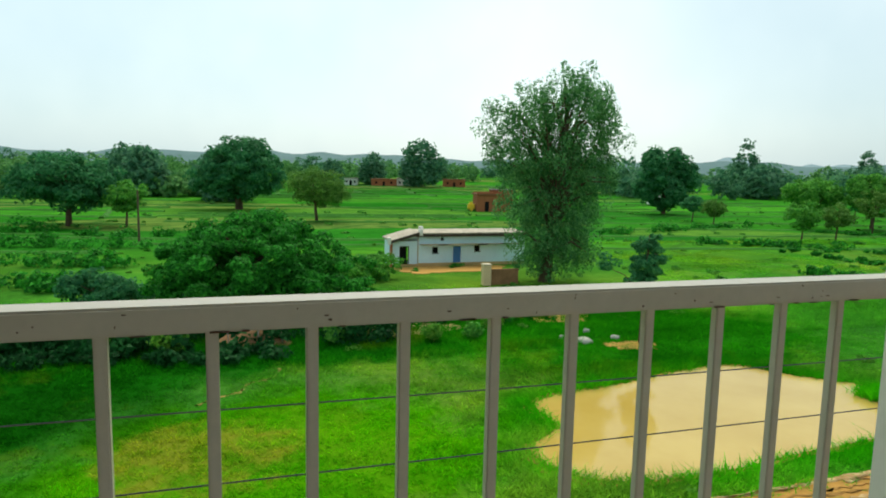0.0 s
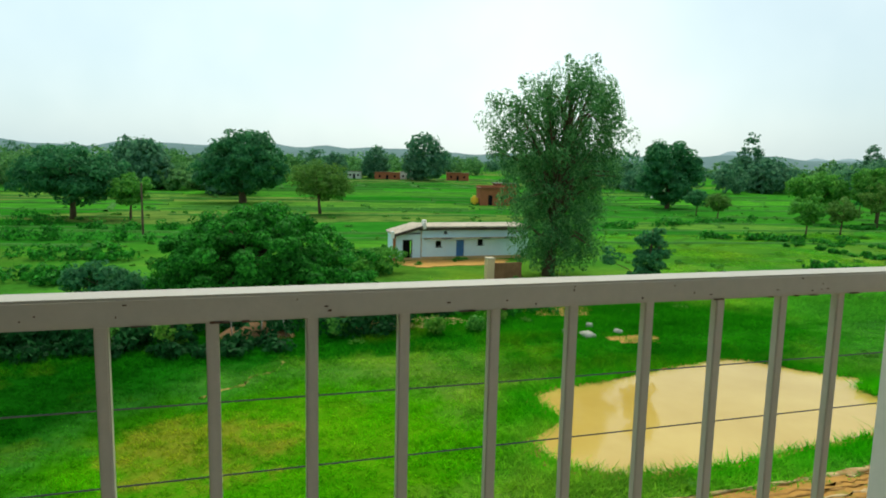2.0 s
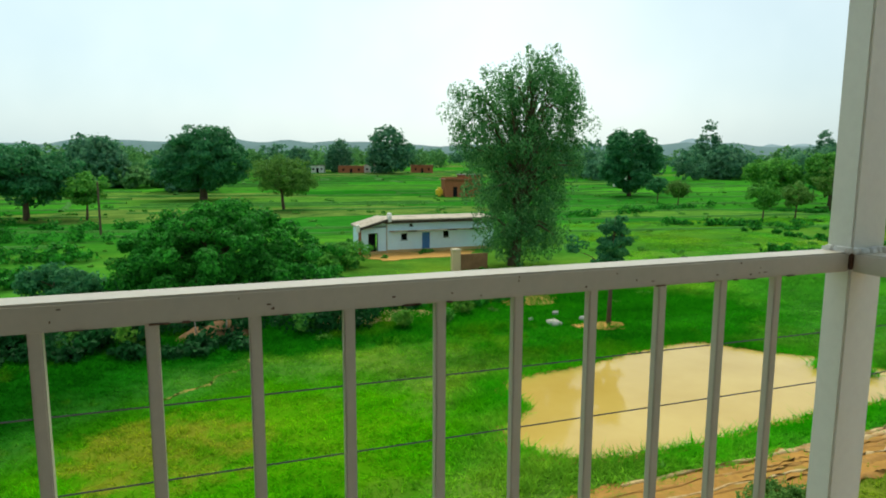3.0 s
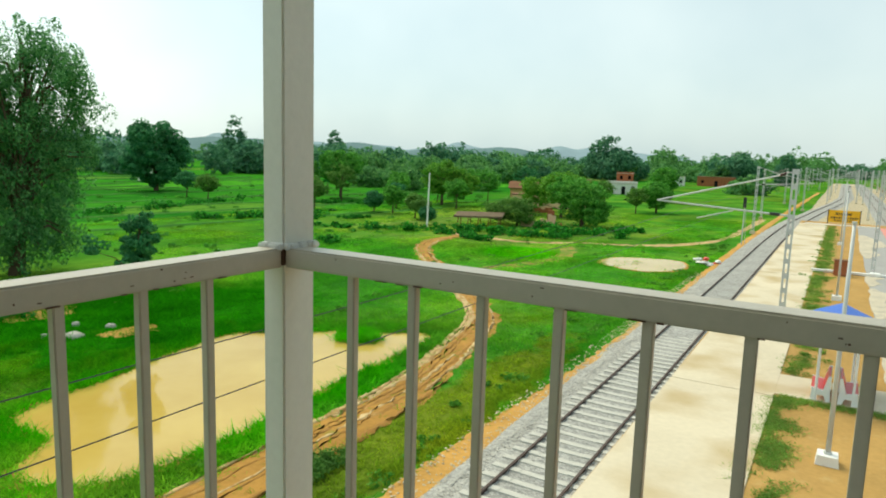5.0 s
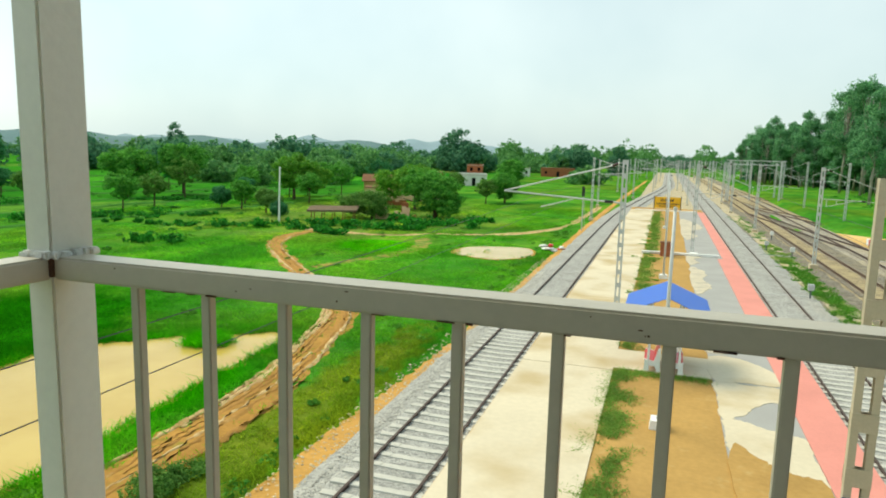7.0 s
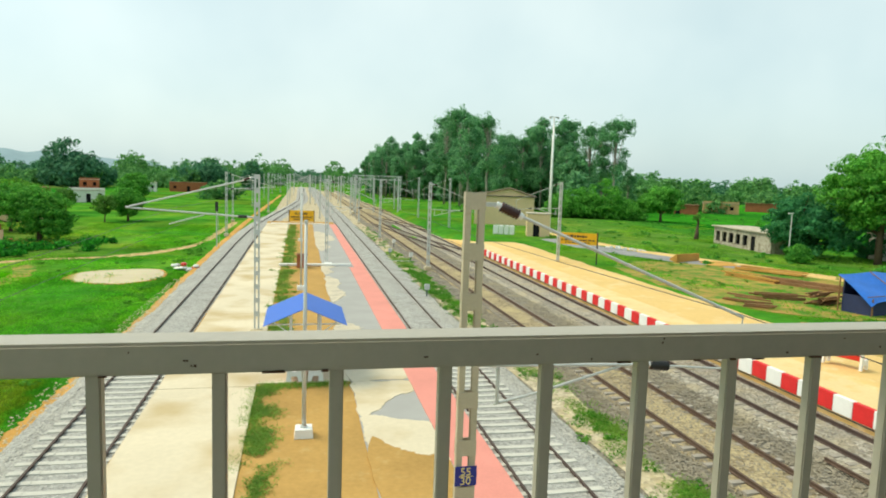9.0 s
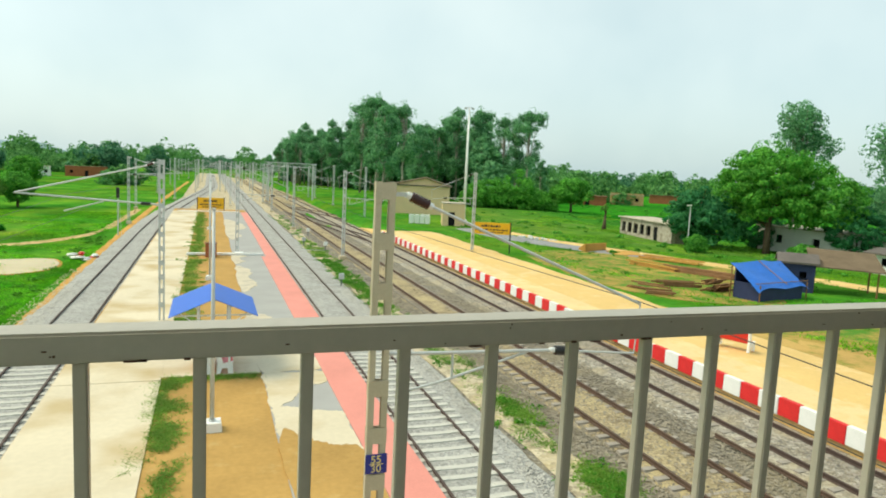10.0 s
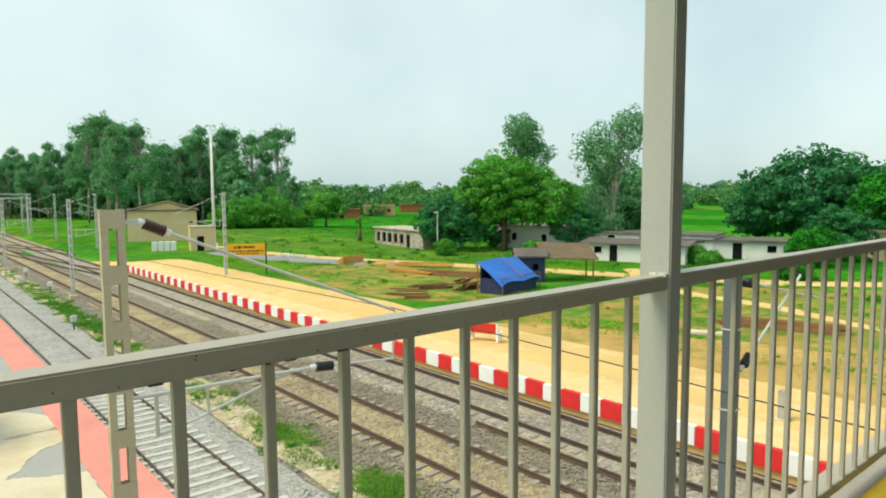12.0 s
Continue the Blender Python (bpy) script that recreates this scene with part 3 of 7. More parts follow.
patch("water_far", POND2, -0.455, WATER, "small pale muddy puddle beside the railway", "pond", 0.1, 6, 3)
ROAD = [(-13.0, 3), (-13.1, 13.4), (-13.2, 17.6), (-13.6, 21.8), (-14.7, 26.7), (-16.7, 32.6), (-22, 39), (-28.4, 46.1), (-33.6, 52.6), (-36.2, 59), (-36.0, 64)]
ribbon("dirt_road", ROAD, [2.6, 2.4, 2.0, 1.8, 1.7, 1.9, 1.7], -0.455, TRACK_DIRT, "rutted orange-brown dirt track curving through the grass", "dirt road", 0.3, 4)
road_line = [tuple(p) for p in smooth_line(ROAD, 3)]
for k, (off, a0, a1, wide, mat, words) in enumerate(((-0.95, 2, 20, 0.34, RUT, "pale wet wheel rut of the dirt road"), (-0.7, 5, 26, 0.4, RUT, "pale wet wheel rut of the dirt road"),
                                                     (-0.42, 0, 16, 0.22, MUD, "churned brown wheel rut of the dirt road"), (-0.2, 3, 28, 0.3, MUD, "churned brown wheel rut of the dirt road"),
                                                     (0.1, 0, 12, 0.2, RUT, "pale dry crest between wheel ruts"), (0.35, 2, 24, 0.3, MUD, "churned brown wheel rut of the dirt road"),
                                                     (0.62, 8, 30, 0.25, RUT, "pale wheel rut of the dirt road"), (0.95, 0, 10, 0.3, MUD, "churned brown earth beside the dirt road"))):
    ribbon("wheel_rut_%d" % (k + 1), [(x + off, y) for x, y in road_line[a0:a1]], [0.03, wide, wide * 0.35, wide * 1.2, wide * 0.5, wide, 0.03], -0.44 + 0.0015 * k, mat, words, "dirt road", 0.1, 14 + k, 5)
PATHS = [(-38, 66), (-35, 65.2), (-28.6, 64.5), (-23.5, 68.2), (-17.8, 70.8), (-13.2, 78), (-11.3, 89), (-10.6, 120)]
ribbon("footpath", PATHS, [2.5, 1.2, 0.9, 1.6, 1.0, 1.2], -0.46, RUT, "pale trodden footpath across the pasture", "footpath", 0.3, 5)
ribbon("footpath_branch", [(-23, 64), (-21.5, 57), (-22.5, 50), (-25, 44)], [1.6, 2.0, 1.2], -0.462, DRY, "worn bare path through the grass", "footpath", 0.3, 6)
ribbon("soil_shoulder", [(-8.55, -12), (-8.6, 14), (-8.3, 26), (-8.4, 45), (-8.8, 80), (-8.6, 140), (-7, 260)], [1.7, 1.5, 1.1, 0.9, 0.9, 1.2], -0.27, ORANGE,
       "orange soil shoulder along the railway bank", "embankment", 0.1, 7, 60)
ribbon("goat_path", [(-24.8, -1.7), (-25.5, -1.0), (-26.0, -0.2), (-26.9, 0.2), (-27.5, 1.2), (-28.7, 1.5)], [0.04, 0.15, 0.3, 0.12, 0.2, 0.04], -0.482, DRY, "thin bare footpath in tall grass", "footpath", 0.12, 8, 5)
patch("bare_soil", [(-36.6, 15.6), (-34.6, 16.4), (-33.8, 19), (-35.8, 20.2), (-37.6, 18)], -0.465, ORANGE, "bare orange soil by the wall", "soil", 0.2, 6, 9)
patch("bare_soil_tree", [(-29.3, 17.8), (-28.2, 18), (-27.8, 19.7), (-29.0, 20.2)], -0.465, ORANGE, "bare orange soil under a small tree", "soil", 0.15, 6, 10)
patch("house_yard", [(-55.9, 13), (-52.8, 13.6), (-52.6, 17), (-53.2, 21.5), (-55.9, 22.6)], -0.46, ORANGE, "orange beaten earth yard before the blue house", "yard", 0.3, 6, 11)

patch("mud_bank", [(-33.2, 5.6), (-32.8, 8.4), (-33.6, 11.4), (-35.2, 11.0), (-35.4, 8.0), (-34.6, 5.8)], -0.455, MUDBAND, "brown bare mud bank behind the grass", "soil", 0.25, 6, 12)

# ---- track bed, island platform, far platform ----
YN, YF = -30, 420


def swing(xc, y):
    """How far the outer track has moved across at y."""
    u = max(0.0, min(1.0, (y - 82) / 150))
    return 7.2 * u * u * (3 - 2 * u) if xc < 0 else 0.0


def strip(name, x0, x1, y0, y1, z, mat, label, category, thick=0.25, step=4.0, jit=0.04, seed=1):
    r = random.Random(seed)
    ys = np.linspace(y0, y1, max(2, 1 + math.ceil((y1 - y0) / (step if y1 - y0 < 140 else step * 2))))
    l0 = [(x0 + r.uniform(-jit, jit), y) for y in ys]
    l1 = [(x1 + r.uniform(-jit, jit), y) for y in ys]
    vs, fs = [], []
    for (a, y), (c, _) in zip(l0, l1):
        vs += [(a - 0.02, y, z - thick), (a, y, z), (c, y, z), (c + 0.02, y, z - thick)]
    for i in range(len(ys) - 1):
        fs += [(i * 4 + k, i * 4 + k + 1, i * 4 + k + 5, i * 4 + k + 4) for k in range(3)]
    e = len(vs) - 4
    fs += [(0, 3, 2, 1), (e, e + 1, e + 2, e + 3)]
    return structure(name, Build().add(vs, fs), mat, label, category)


def ballast_bed(name, xc, half, top, mat, label):
    r = random.Random(4)
    ys = np.arange(YN, YF, 2.0)
    vs, fs = [], []
    prof = [(-half - 0.75, BED + 0.0), (-half, top - 0.05), (-half + 0.5, top), (half - 0.5, top), (half, top - 0.05), (half + 0.75, BED + 0.0)]
    for y in ys:
        for dx, z in prof:
            vs.append((xc + swing(xc, y) + dx + r.uniform(-0.08, 0.08), y, z + r.uniform(-0.015, 0.015)))
    n = len(prof)
    for i in range(len(ys) - 1):
        fs += [(i * n + k, i * n + k + 1, i * n + n + k + 1, i * n + n + k) for k in range(n - 1)]
    return structure(name, Build().add(vs, fs), mat, label, "ballast", True)


strip("trackbed", 8.5, 20.3, YN, YF, -0.26, DARK_BED, "dirty brown-grey stony track bed", "track bed", 0.1)
ballast_bed("ballast_left", -6.19, 1.75, -0.108, BALLAST, "fresh pale grey stone ballast of the outer track")
ballast_bed("ballast_middle", 7.08, 1.9, -0.108, BALLAST, "fresh pale grey stone ballast of the platform track")
strip("verge", 9.6, 11.1, YN, YF, -0.235, DUST, "pale stony verge with weeds between tracks", "verge", 0.1, 2.0, 0.25, 3)
ballast_bed("ballast_old", 13.75, 1.0, -0.15, OLD_BALLAST, "dusty brown stone ballast of the main track")
ballast_bed("ballast_far", 18.3, 1.35, -0.15, GREY_BALLAST, "dusty grey stone ballast beside the platform")

strip("platform_core", -5.1, 5.95, YN, 118, -0.03, SOIL, "brown earth of the island platform", "platform", 0.3)
for k, (y0, y1) in enumerate(((-30, 8.6), (8.64, 26.2), (26.24, 40), (40.04, 57.5), (57.54, 75), (75.04, 93), (93.04, 112))):
    strip("platform_slab_%d" % (k + 1), -5.06, -1.45, y0, y1, 0.02 - 0.004 * (k % 2), CONCRETE,
          "sun-bleached concrete platform slab with brown stains", "platform", 0.2, 8.0, 0.02, 10 + k)
strip("platform_crossing", -1.43, 2.2, 26.6, 29.3, 0.012, CONCRETE, "pale concrete slab under the bench", "platform", 0.2, 4.3, 0.05, 31)
strip("platform_asphalt_1", 2.22, 4.85, -30, 26.4, 0.004, ASPHALT, "grey platform paving with worn patches", "platform", 0.2, 6.0, 0.05, 32)
strip("platform_asphalt_2", 2.22, 5.2, 26.44, 111.8, 0.006, ASPHALT, "grey platform paving", "platform", 0.2, 6.0, 0.05, 33)
strip("pink_edge_1", 4.6, 5.98, -30, 60, 0.03, PINK, "faded pink paving along the platform edge", "platform edge", 0.25, 10, 0.015, 34)
strip("pink_edge_2", 5.0, 6.0, 60.03, 112, 0.026, PINK, "faded pink paving along the platform edge", "platform edge", 0.25, 10, 0.015, 35)
PALE = [
    [(2.28, 22.6), (2.9, 23.0), (3.3, 23.8), (3.9, 24.6), (4.56, 25.0), (4.57, 26.3), (3.4, 26.35), (2.28, 26.35), (2.26, 24.5)],
    [(2.3, 20.1), (3.0, 19.5), (3.8, 18.9), (4.55, 18.4), (4.56, 20.0), (4.56, 21.6), (4.0, 21.9), (3.4, 22.2), (2.9, 22.5), (2.3, 22.55), (2.28, 21.3)],
    [(2.25, 26.6), (3.4, 26.6), (4.58, 26.7), (4.58, 28.4), (3.4, 29.8), (2.25, 29.6)],
    [(2.25, 30.6), (3.9, 31.2), (4.5, 33.0), (3.2, 35.2), (3.5, 36.0), (2.25, 37.4)],
    [(2.25, 44.0), (2.8, 44.6), (3.4, 47.0), (2.9, 49.0), (3.3, 52.0), (2.25, 54.5)],
    [(2.25, 56.0), (3.0, 57), (2.7, 59), (3.3, 60.5), (2.25, 62.0)],
    [(2.25, 74), (3.6, 77), (3.2, 82), (4.6, 86), (4.0, 93), (2.25, 97)],
]
for k, pts in enumerate(PALE):
    patch("pale_slab_%d" % (k + 1), pts, 0.022 + 0.002 * (k % 3), CONCRETE if k < 3 else WORN, "pale sandy concrete patch on the platform", "platform", 0.05 if k < 3 else 0.13, 7, 40 + k)
patch("silt", [(2.3, 6), (3.4, 6.1), (4.5, 6.4), (4.55, 10), (4.55, 13.5), (4.55, 18.5), (3.9, 19.0), (3.2, 19.6), (2.3, 20.3), (2.28, 13.5), (2.28, 10)], 0.03, SOIL, "brown silt washed over the platform", "silt", 0.07, 9, 50)
strip("yard_bed", -5.2, 6.0, 113.2, 420, -0.2, DUST, "stony ground between the converging tracks", "track bed", 0.1, 6.0, 0.2, 38)
strip("outer_bed", 9.3, 34, 150, 420, -0.21, DUST, "stony ground of the station throat", "track bed", 0.1, 6.0, 0.4, 39)
strip("white_strip", -4.4, 4.9, 112.2, 113.0, 0.06, WHITE, "white concrete end of the island platform", "platform edge", 0.35, 0.8, 0.0, 36)

# the platform on the far side with its painted wall of blocks
PX, PT, PY0, PY1 = 19.95, 0.66, -14.25, 78.0
b = Build()
prof = [(PX + 0.12, BED - 0.1), (PX + 0.12, PT - 0.05), (PX + 0.5, PT), (26.2, PT), (28.2, RIGHT - 0.1)]
r = random.Random(6)
ys = np.arange(PY0, PY1 + 14.1, 2.0)
for y in ys:
    drop = max(0.0, (y - PY1) / 14.0)
    for k, (x, z) in enumerate(prof):
        zz = z * (1 - drop) + (-0.22) * drop if k < 4 else z
        b.v.append((x + (r.uniform(-0.25, 0.25) if k >= 3 else 0), y, zz + (r.uniform(-0.02, 0.02) if k == 3 else 0)))
n = len(prof)
for i in range(len(ys) - 1):
    b.f += [(i * n + k, i * n + k + 1, i * n + n + k + 1, i * n + n + k) for k in range(n - 1)]
platform = structure("platform_sandy", b, SAND, "long sandy railway platform, still unpaved", "platform", True)
strip("platform_coping", PX + 0.1, PX + 2.2, PY0, PY1, PT + 0.006, SAND2, "pale sandy walk along the platform edge", "platform edge", 0.2, 4.0, 0.05, 37)
patch("sand_spill", [(26, -14), (28.6, 0), (29.4, 12), (29, 20), (28.2, 27), (27, 30), (25.5, 20), (25.5, 0)], RIGHT + 0.045, OCHRE, "ochre earth spilling from the platform", "soil", 0.3, 6, 51)

# ground behind the far platform
patch("ochre_yard", [(27.5, -15), (33, -12), (35.5, -3), (35, 6), (34.2, 14), (31.5, 21), (29, 26), (27.6, 20), (27.4, 5)], RIGHT + 0.052, OCHRE, "ochre trampled earth behind the platform", "yard", 0.35, 6, 59)
patch("earth_yard", [(28, 2), (40, -6), (60, 8), (52, 26), (40, 30), (31, 33), (28.5, 30)], RIGHT + 0.03, DRY, "trodden grass and earth behind the platform", "yard", 0.4, 6, 52)
patch("earth_yard_far", [(29, 38), (36, 34), (44, 42), (48, 52), (40, 60), (32, 62), (28.6, 52)], RIGHT + 0.032, DRY, "trodden earth between grass", "yard", 0.4, 6, 53)
ribbon("sandy_lane", [(70, 10), (56, 26), (51, 40), (46, 55), (40.5, 70), (38, 84), (37.5, 96)], [3, 3.2, 3.4, 2.2, 1.4], RIGHT + 0.075, SAND, "pale sandy lane to the station yard", "lane", 0.25, 54)
ribbon("asphalt_lane", [(44, 56), (39, 66), (35.5, 76), (34, 86)], [3.5, 4.5, 4.5, 3.5], RIGHT + 0.06, ROAD_GREY, "short grey asphalt road by the yard", "road", 0.2, 55)
ribbon("cart_track", [(57, 38), (47.5, 27.8), (45.6, 20), (42.8, 13), (40, 3)], [1.8, 1.8, 1.5, 1.4], RIGHT + 0.07, SAND, "pale sandy cart track behind the platform", "track", 0.2, 57)
ribbon("sandy_path", [(44, 61), (38.5, 57), (34, 52.5), (28.5, 47)], [1.4, 2.2, 2.4, 1.6], RIGHT + 0.065, DRY, "ochre sandy path down to the platform", "path", 0.25, 58)
patch("orange_heap", [(40.6, 58.5), (43.5, 59), (44, 61.5), (41.2, 62)], RIGHT + 0.10, ORANGE, "orange earth tipped beside the road", "soil", 0.2, 5, 56)

# ---- tracks ----
def rail_profile(b, x, y0, y1, top=0.0, h=0.15):
    out = [(x - 0.065, top - h), (x - 0.065, top - h + 0.02), (x - 0.012, top - h + 0.035), (x - 0.012, top - 0.045), (x - 0.036, top - 0.035),
           (x - 0.036, top), (x + 0.036, top), (x + 0.036, top - 0.035), (x + 0.012, top - 0.045), (x + 0.012, top - h + 0.035), (x + 0.065, top - h + 0.02), (x + 0.065, top - h)]
    return b.prism(out, "y", y0, y1)


def curve_rail(b, pts, top=0.0):
    """A bent rail, swept in one piece."""
    line = smooth_line(pts, 8)
    vs, fs = [], []
    for i, p in enumerate(line):
        d = (line[min(i + 1, len(line) - 1)] - line[max(i - 1, 0)]).normalized()
        c = Vector((d.y, -d.x)) * 0.036
        vs += [(*(p - c), top - 0.14), (*(p - c), top), (*(p + c), top), (*(p + c), top - 0.14)]
        if i:
            fs += [(i * 4 - 4 + k, i * 4 - 4 + (k + 1) % 4, i * 4 + (k + 1) % 4, i * 4 + k) for k in range(4)]
    n = len(vs)
    return b.add(vs, fs + [(0, 3, 2, 1), (n - 4, n - 3, n - 2, n - 1)])


def track(xc, rail_mat, sleeper_mat, label, near0, near1, sleeper_top, rest=True):
    e = thing("railway_track", label, "railway track", None, "railway tracks")
    for k in (-1, 1):
        rb = rail_profile(Build(), xc + k * 0.874, YN, 82 if xc < 0 else YF)
        if xc < 0:
            curve_rail(rb, [(xc + swing(xc, y) + k * 0.874, y) for y in range(82, 402, 20)])
        part("rail", rb, rail_mat, e, "rusty steel rail")
    s = Build()
    for x0, x1, h in ((-1.37, -0.55, 0.0), (-0.55, 0.55, -0.012), (0.55, 1.37, 0.0)):
        s.prism([(-0.14, -0.2), (-0.105, h), (0.105, h), (0.14, -0.2)], "x", x0, x1)
    first = None
    rr = random.Random(int(xc * 10))
    y = near0
    while y < near1:
        sunk = 0.0 if rest else 0.08 * max(0.0, min(1.0, (y - 27) / 12))
        m = pose(xc + rr.uniform(-0.03, 0.03), y, sleeper_top - sunk + rr.uniform(-0.012, 0.008), 0, 0, rr.uniform(-0.6, 0.6))
        if first is None:
            first = part("sleeper", s, sleeper_mat, e, "pale concrete sleeper")
            first.matrix_basis = m
        else:
            share("sleeper", first, e, m)
        y += 0.62
    f = Build()
    while rest and y < 120:
        f.box(xc + swing(xc, y) - 1.37, y - 0.12, -0.2, xc + swing(xc, y) + 1.37, y + 0.12, sleeper_top - 0.01)
        y += 0.62
    if rest:
        tagged(part("sleeper_rest", f, sleeper_mat, e), kind="stuff")
    return e


track(-6.19, RUSTY, SLEEPER, "railway track with dark rusty rails on white concrete sleepers", 4, 46, -0.06, False)
track(7.08, RUSTY, SLEEPER, "railway track with dark rails on white concrete sleepers by the platform", 4, 46, -0.06, False)
track(13.75, RUSTY2, OLD_SLEEPER, "old main track with brown rails in dusty ballast", 4, 50, -0.152)
track(18.35, RUSTY, OLD_SLEEPER, "track along the painted platform wall", 4, 50, -0.145)
e = thing("spare_rail", "loose brown rail lying between the sleepers", "rail")
part("rail", rail_profile(Build(), 16.5, 8.5, 17.4, -0.06, 0.13), RUSTY2, e)
e = thing("siding_tracks", "curving siding tracks with crossings beyond the platform", "railway track")
for k, pts in enumerate(([(14.5, 130), (20, 105), (24.5, 88), (27, 80)], [(16.2, 130), (22, 106), (26.5, 90), (29.5, 80)],
                         [(18.5, 170), (26, 130), (33, 108), (42, 92)], [(20.2, 170), (28, 131), (35.2, 109), (44, 93)],
                         [(13, 115), (15.2, 92), (17.5, 74)], [(14.6, 115), (16.9, 92), (19.2, 74)])):
    bb = Build()
    curve_rail(bb, pts)
    part("rail", bb, RUSTY2 if k < 4 else RUSTY, e)
patch("siding_ballast", [(13, 200), (17, 130), (21, 100), (25, 80), (31, 78), (46, 90), (36, 112), (27, 140), (22, 200)], -0.15, OLD_BALLAST, "dusty brown ballast of the sidings", "ballast", 0.2, 6, 61)

# ---- footbridge ----
YR, XE, DECK = 1.09, -1.04, 6.93
b = Build()
b.box(-1.16, -2.6, DECK - 0.22, 9.0, 1.2, DECK)
structure("bridge_deck", b, CONCRETE2, "grey concrete deck of the railway footbridge", "bridge deck")
b = Build()
b.box(-1.0, 0.90, DECK, 9.0, 1.07, DECK + 0.012)
structure("deck_edge_stripe", b, YELLOW2, "yellow painted stripe along the deck edge", "paint stripe")
b = Build()
b.box(-1.16, 1.21, DECK - 0.55, 9.0, 1.27, DECK + 0.03)
b.box(-1.22, -2.6, DECK - 0.55, -1.165, 1.27, DECK + 0.03)
structure("bridge_girder", b, RAILING, "grey painted steel edge girder of the footbridge", "girder")


def baluster_mesh():
    return Build().box(-0.0092, -0.0092, DECK + 0.13, 0.0092, 0.0092, 8.05, 0.002)


def railing(label, along, lo, hi, spots):
    """A run of railing: top tube, bottom tube and square bars."""
    e = thing("railing", label, "railing", None, "bridge railings")
    t, q = Build(), Build()
    if along == "x":
        t.box(lo, YR, 8.05, hi, YR + 0.06, 8.092, 0.004)
        q.box(lo, YR + 0.005, DECK + 0.09, hi, YR + 0.045, DECK + 0.13, 0.003)
    else:
        t.box(XE - 0.06, lo, 8.05, XE, hi, 8.092, 0.004)
        q.box(XE - 0.045, lo, DECK + 0.09, XE - 0.005, hi, DECK + 0.13, 0.003)
    part("top_rail", t, RAILING, e, "grey-cream painted top tube with chips")
    part("bottom_rail", q, RAILING, e)
    first = None
    for s in spots:
        m = pose(s, YR + 0.019, 0) if along == "x" else pose(XE - 0.021, s, 0)
        if first is None:
            first = part("baluster", baluster_mesh(), RAILING, e)
            first.matrix_basis = m
        else:
            share("baluster", first, e, m)
    return e


# the bars were welded in by eye
UNEVEN = (-0.004, 0.0035, 0.0055, 0.001, -0.0025, 0.001, -0.006, -0.0025, 0.0015, 0.002)
end_rail = railing("cream-grey painted steel railing across the bridge end", "y", -2.6, 1.09,
                   [0.908 - 0.15 * k + (UNEVEN[k] if k < len(UNEVEN) else 0.0) for k in range(23)])
side_rail = railing("cream-grey painted steel railing with square bars", "x", -1.04, 2.0, [-0.864 + 0.15 * k for k in range(19)])
railing("cream-grey painted steel railing continuing along the footbridge", "x", 2.06, 8.9, [2.14 + 0.15 * k for k in range(45)])
for rail, y in ((end_rail, None), (side_rail, None)):
    rr = random.Random(5)
    b = Build()
    for k in range(24):
        if rail is end_rail:
            yy, zz = rr.uniform(-0.7, 0.9), rr.uniform(8.056, 8.085)
            b.box(XE - 0.002, yy, zz, XE + 0.0015, yy + rr.choice((0.0015, 0.002, 0.003, 0.006)), zz + rr.uniform(0.001, 0.0035))
        else:
            xx, zz = rr.uniform(-0.9, 1.6), rr.uniform(8.056, 8.085)
            b.box(xx, YR - 0.0015, zz, xx + rr.choice((0.0015, 0.002, 0.003, 0.006)), YR + 0.002, zz + rr.uniform(0.001, 0.003))
    for k in range(16):
        at, size = rr.uniform(-0.85, 0.95), rr.uniform(0.006, 0.03)
        if rail is end_rail:
            b.box(XE - 0.002, at, 8.0495, XE + 0.0012, at + size, 8.0495 + rr.uniform(0.001, 0.0028))
        else:
            b.box(at, YR - 0.0012, 8.0495, at + size, YR + 0.002, 8.0495 + rr.uniform(0.001, 0.0028))
    tagged(part("chipped_paint", b, RUST_SPOT, rail, "small rusty chips in the paint"), kind="stuff")


def post(x0, x1, y0, y1, label, paint=None):
    e = thing("bridge_post", label, "post", None, "bridge posts")
    part("shaft", Build().box(x0, y0, DECK, x1, y1, DECK + 3.2, 0.004), paint or RAILING, e)
    return e


p = post(-1.10, -1.038, 1.088, 1.185, "tall painted steel corner post of the footbridge with rough welds", POSTLIT)
b = Build()
rr = random.Random(3)
for k in range(26):
    x, y, s = -1.036 + rr.uniform(0, 0.012), rr.uniform(1.09, 1.18), rr.uniform(0.004, 0.009)
    b.box(x - s, y - s, 8.088, x + s, y + s, 8.092 + s * 1.2, s * 0.3)
for k in range(14):
    x, y, s = rr.uniform(-1.098, -1.042), 1.084 + rr.uniform(-0.006, 0.004), rr.uniform(0.004, 0.009)
    b.box(x - s, y - s, 8.088, x + s, y + s, 8.092 + s * 1.2, s * 0.3)
tagged(part("weld", b, WELD, p, "lumpy whitish weld bead"), kind="stuff")
part("rust_gap", Build().box(-1.044, 1.082, 8.055, -1.034, 1.092, 8.094, 0.002), RUST_SPOT, p, "rusty gap in the corner joint")
p = post(2.0, 2.06, 1.085, 1.185, "tall grey painted steel post of the footbridge", POSTGREY)
b = Build()
for k in range(14):
    x, y, s = 1.994 + rr.uniform(-0.006, 0.006), rr.uniform(1.09, 1.15), rr.uniform(0.003, 0.007)
    b.box(x - s, y - s, 8.088, x + s, y + s, 8.092 + s, s * 0.3)
tagged(part("weld", b, WELD, p, "lumpy whitish weld bead"), kind="stuff")
post(5.05, 5.11, 1.085, 1.185, "tall grey painted steel post of the footbridge")

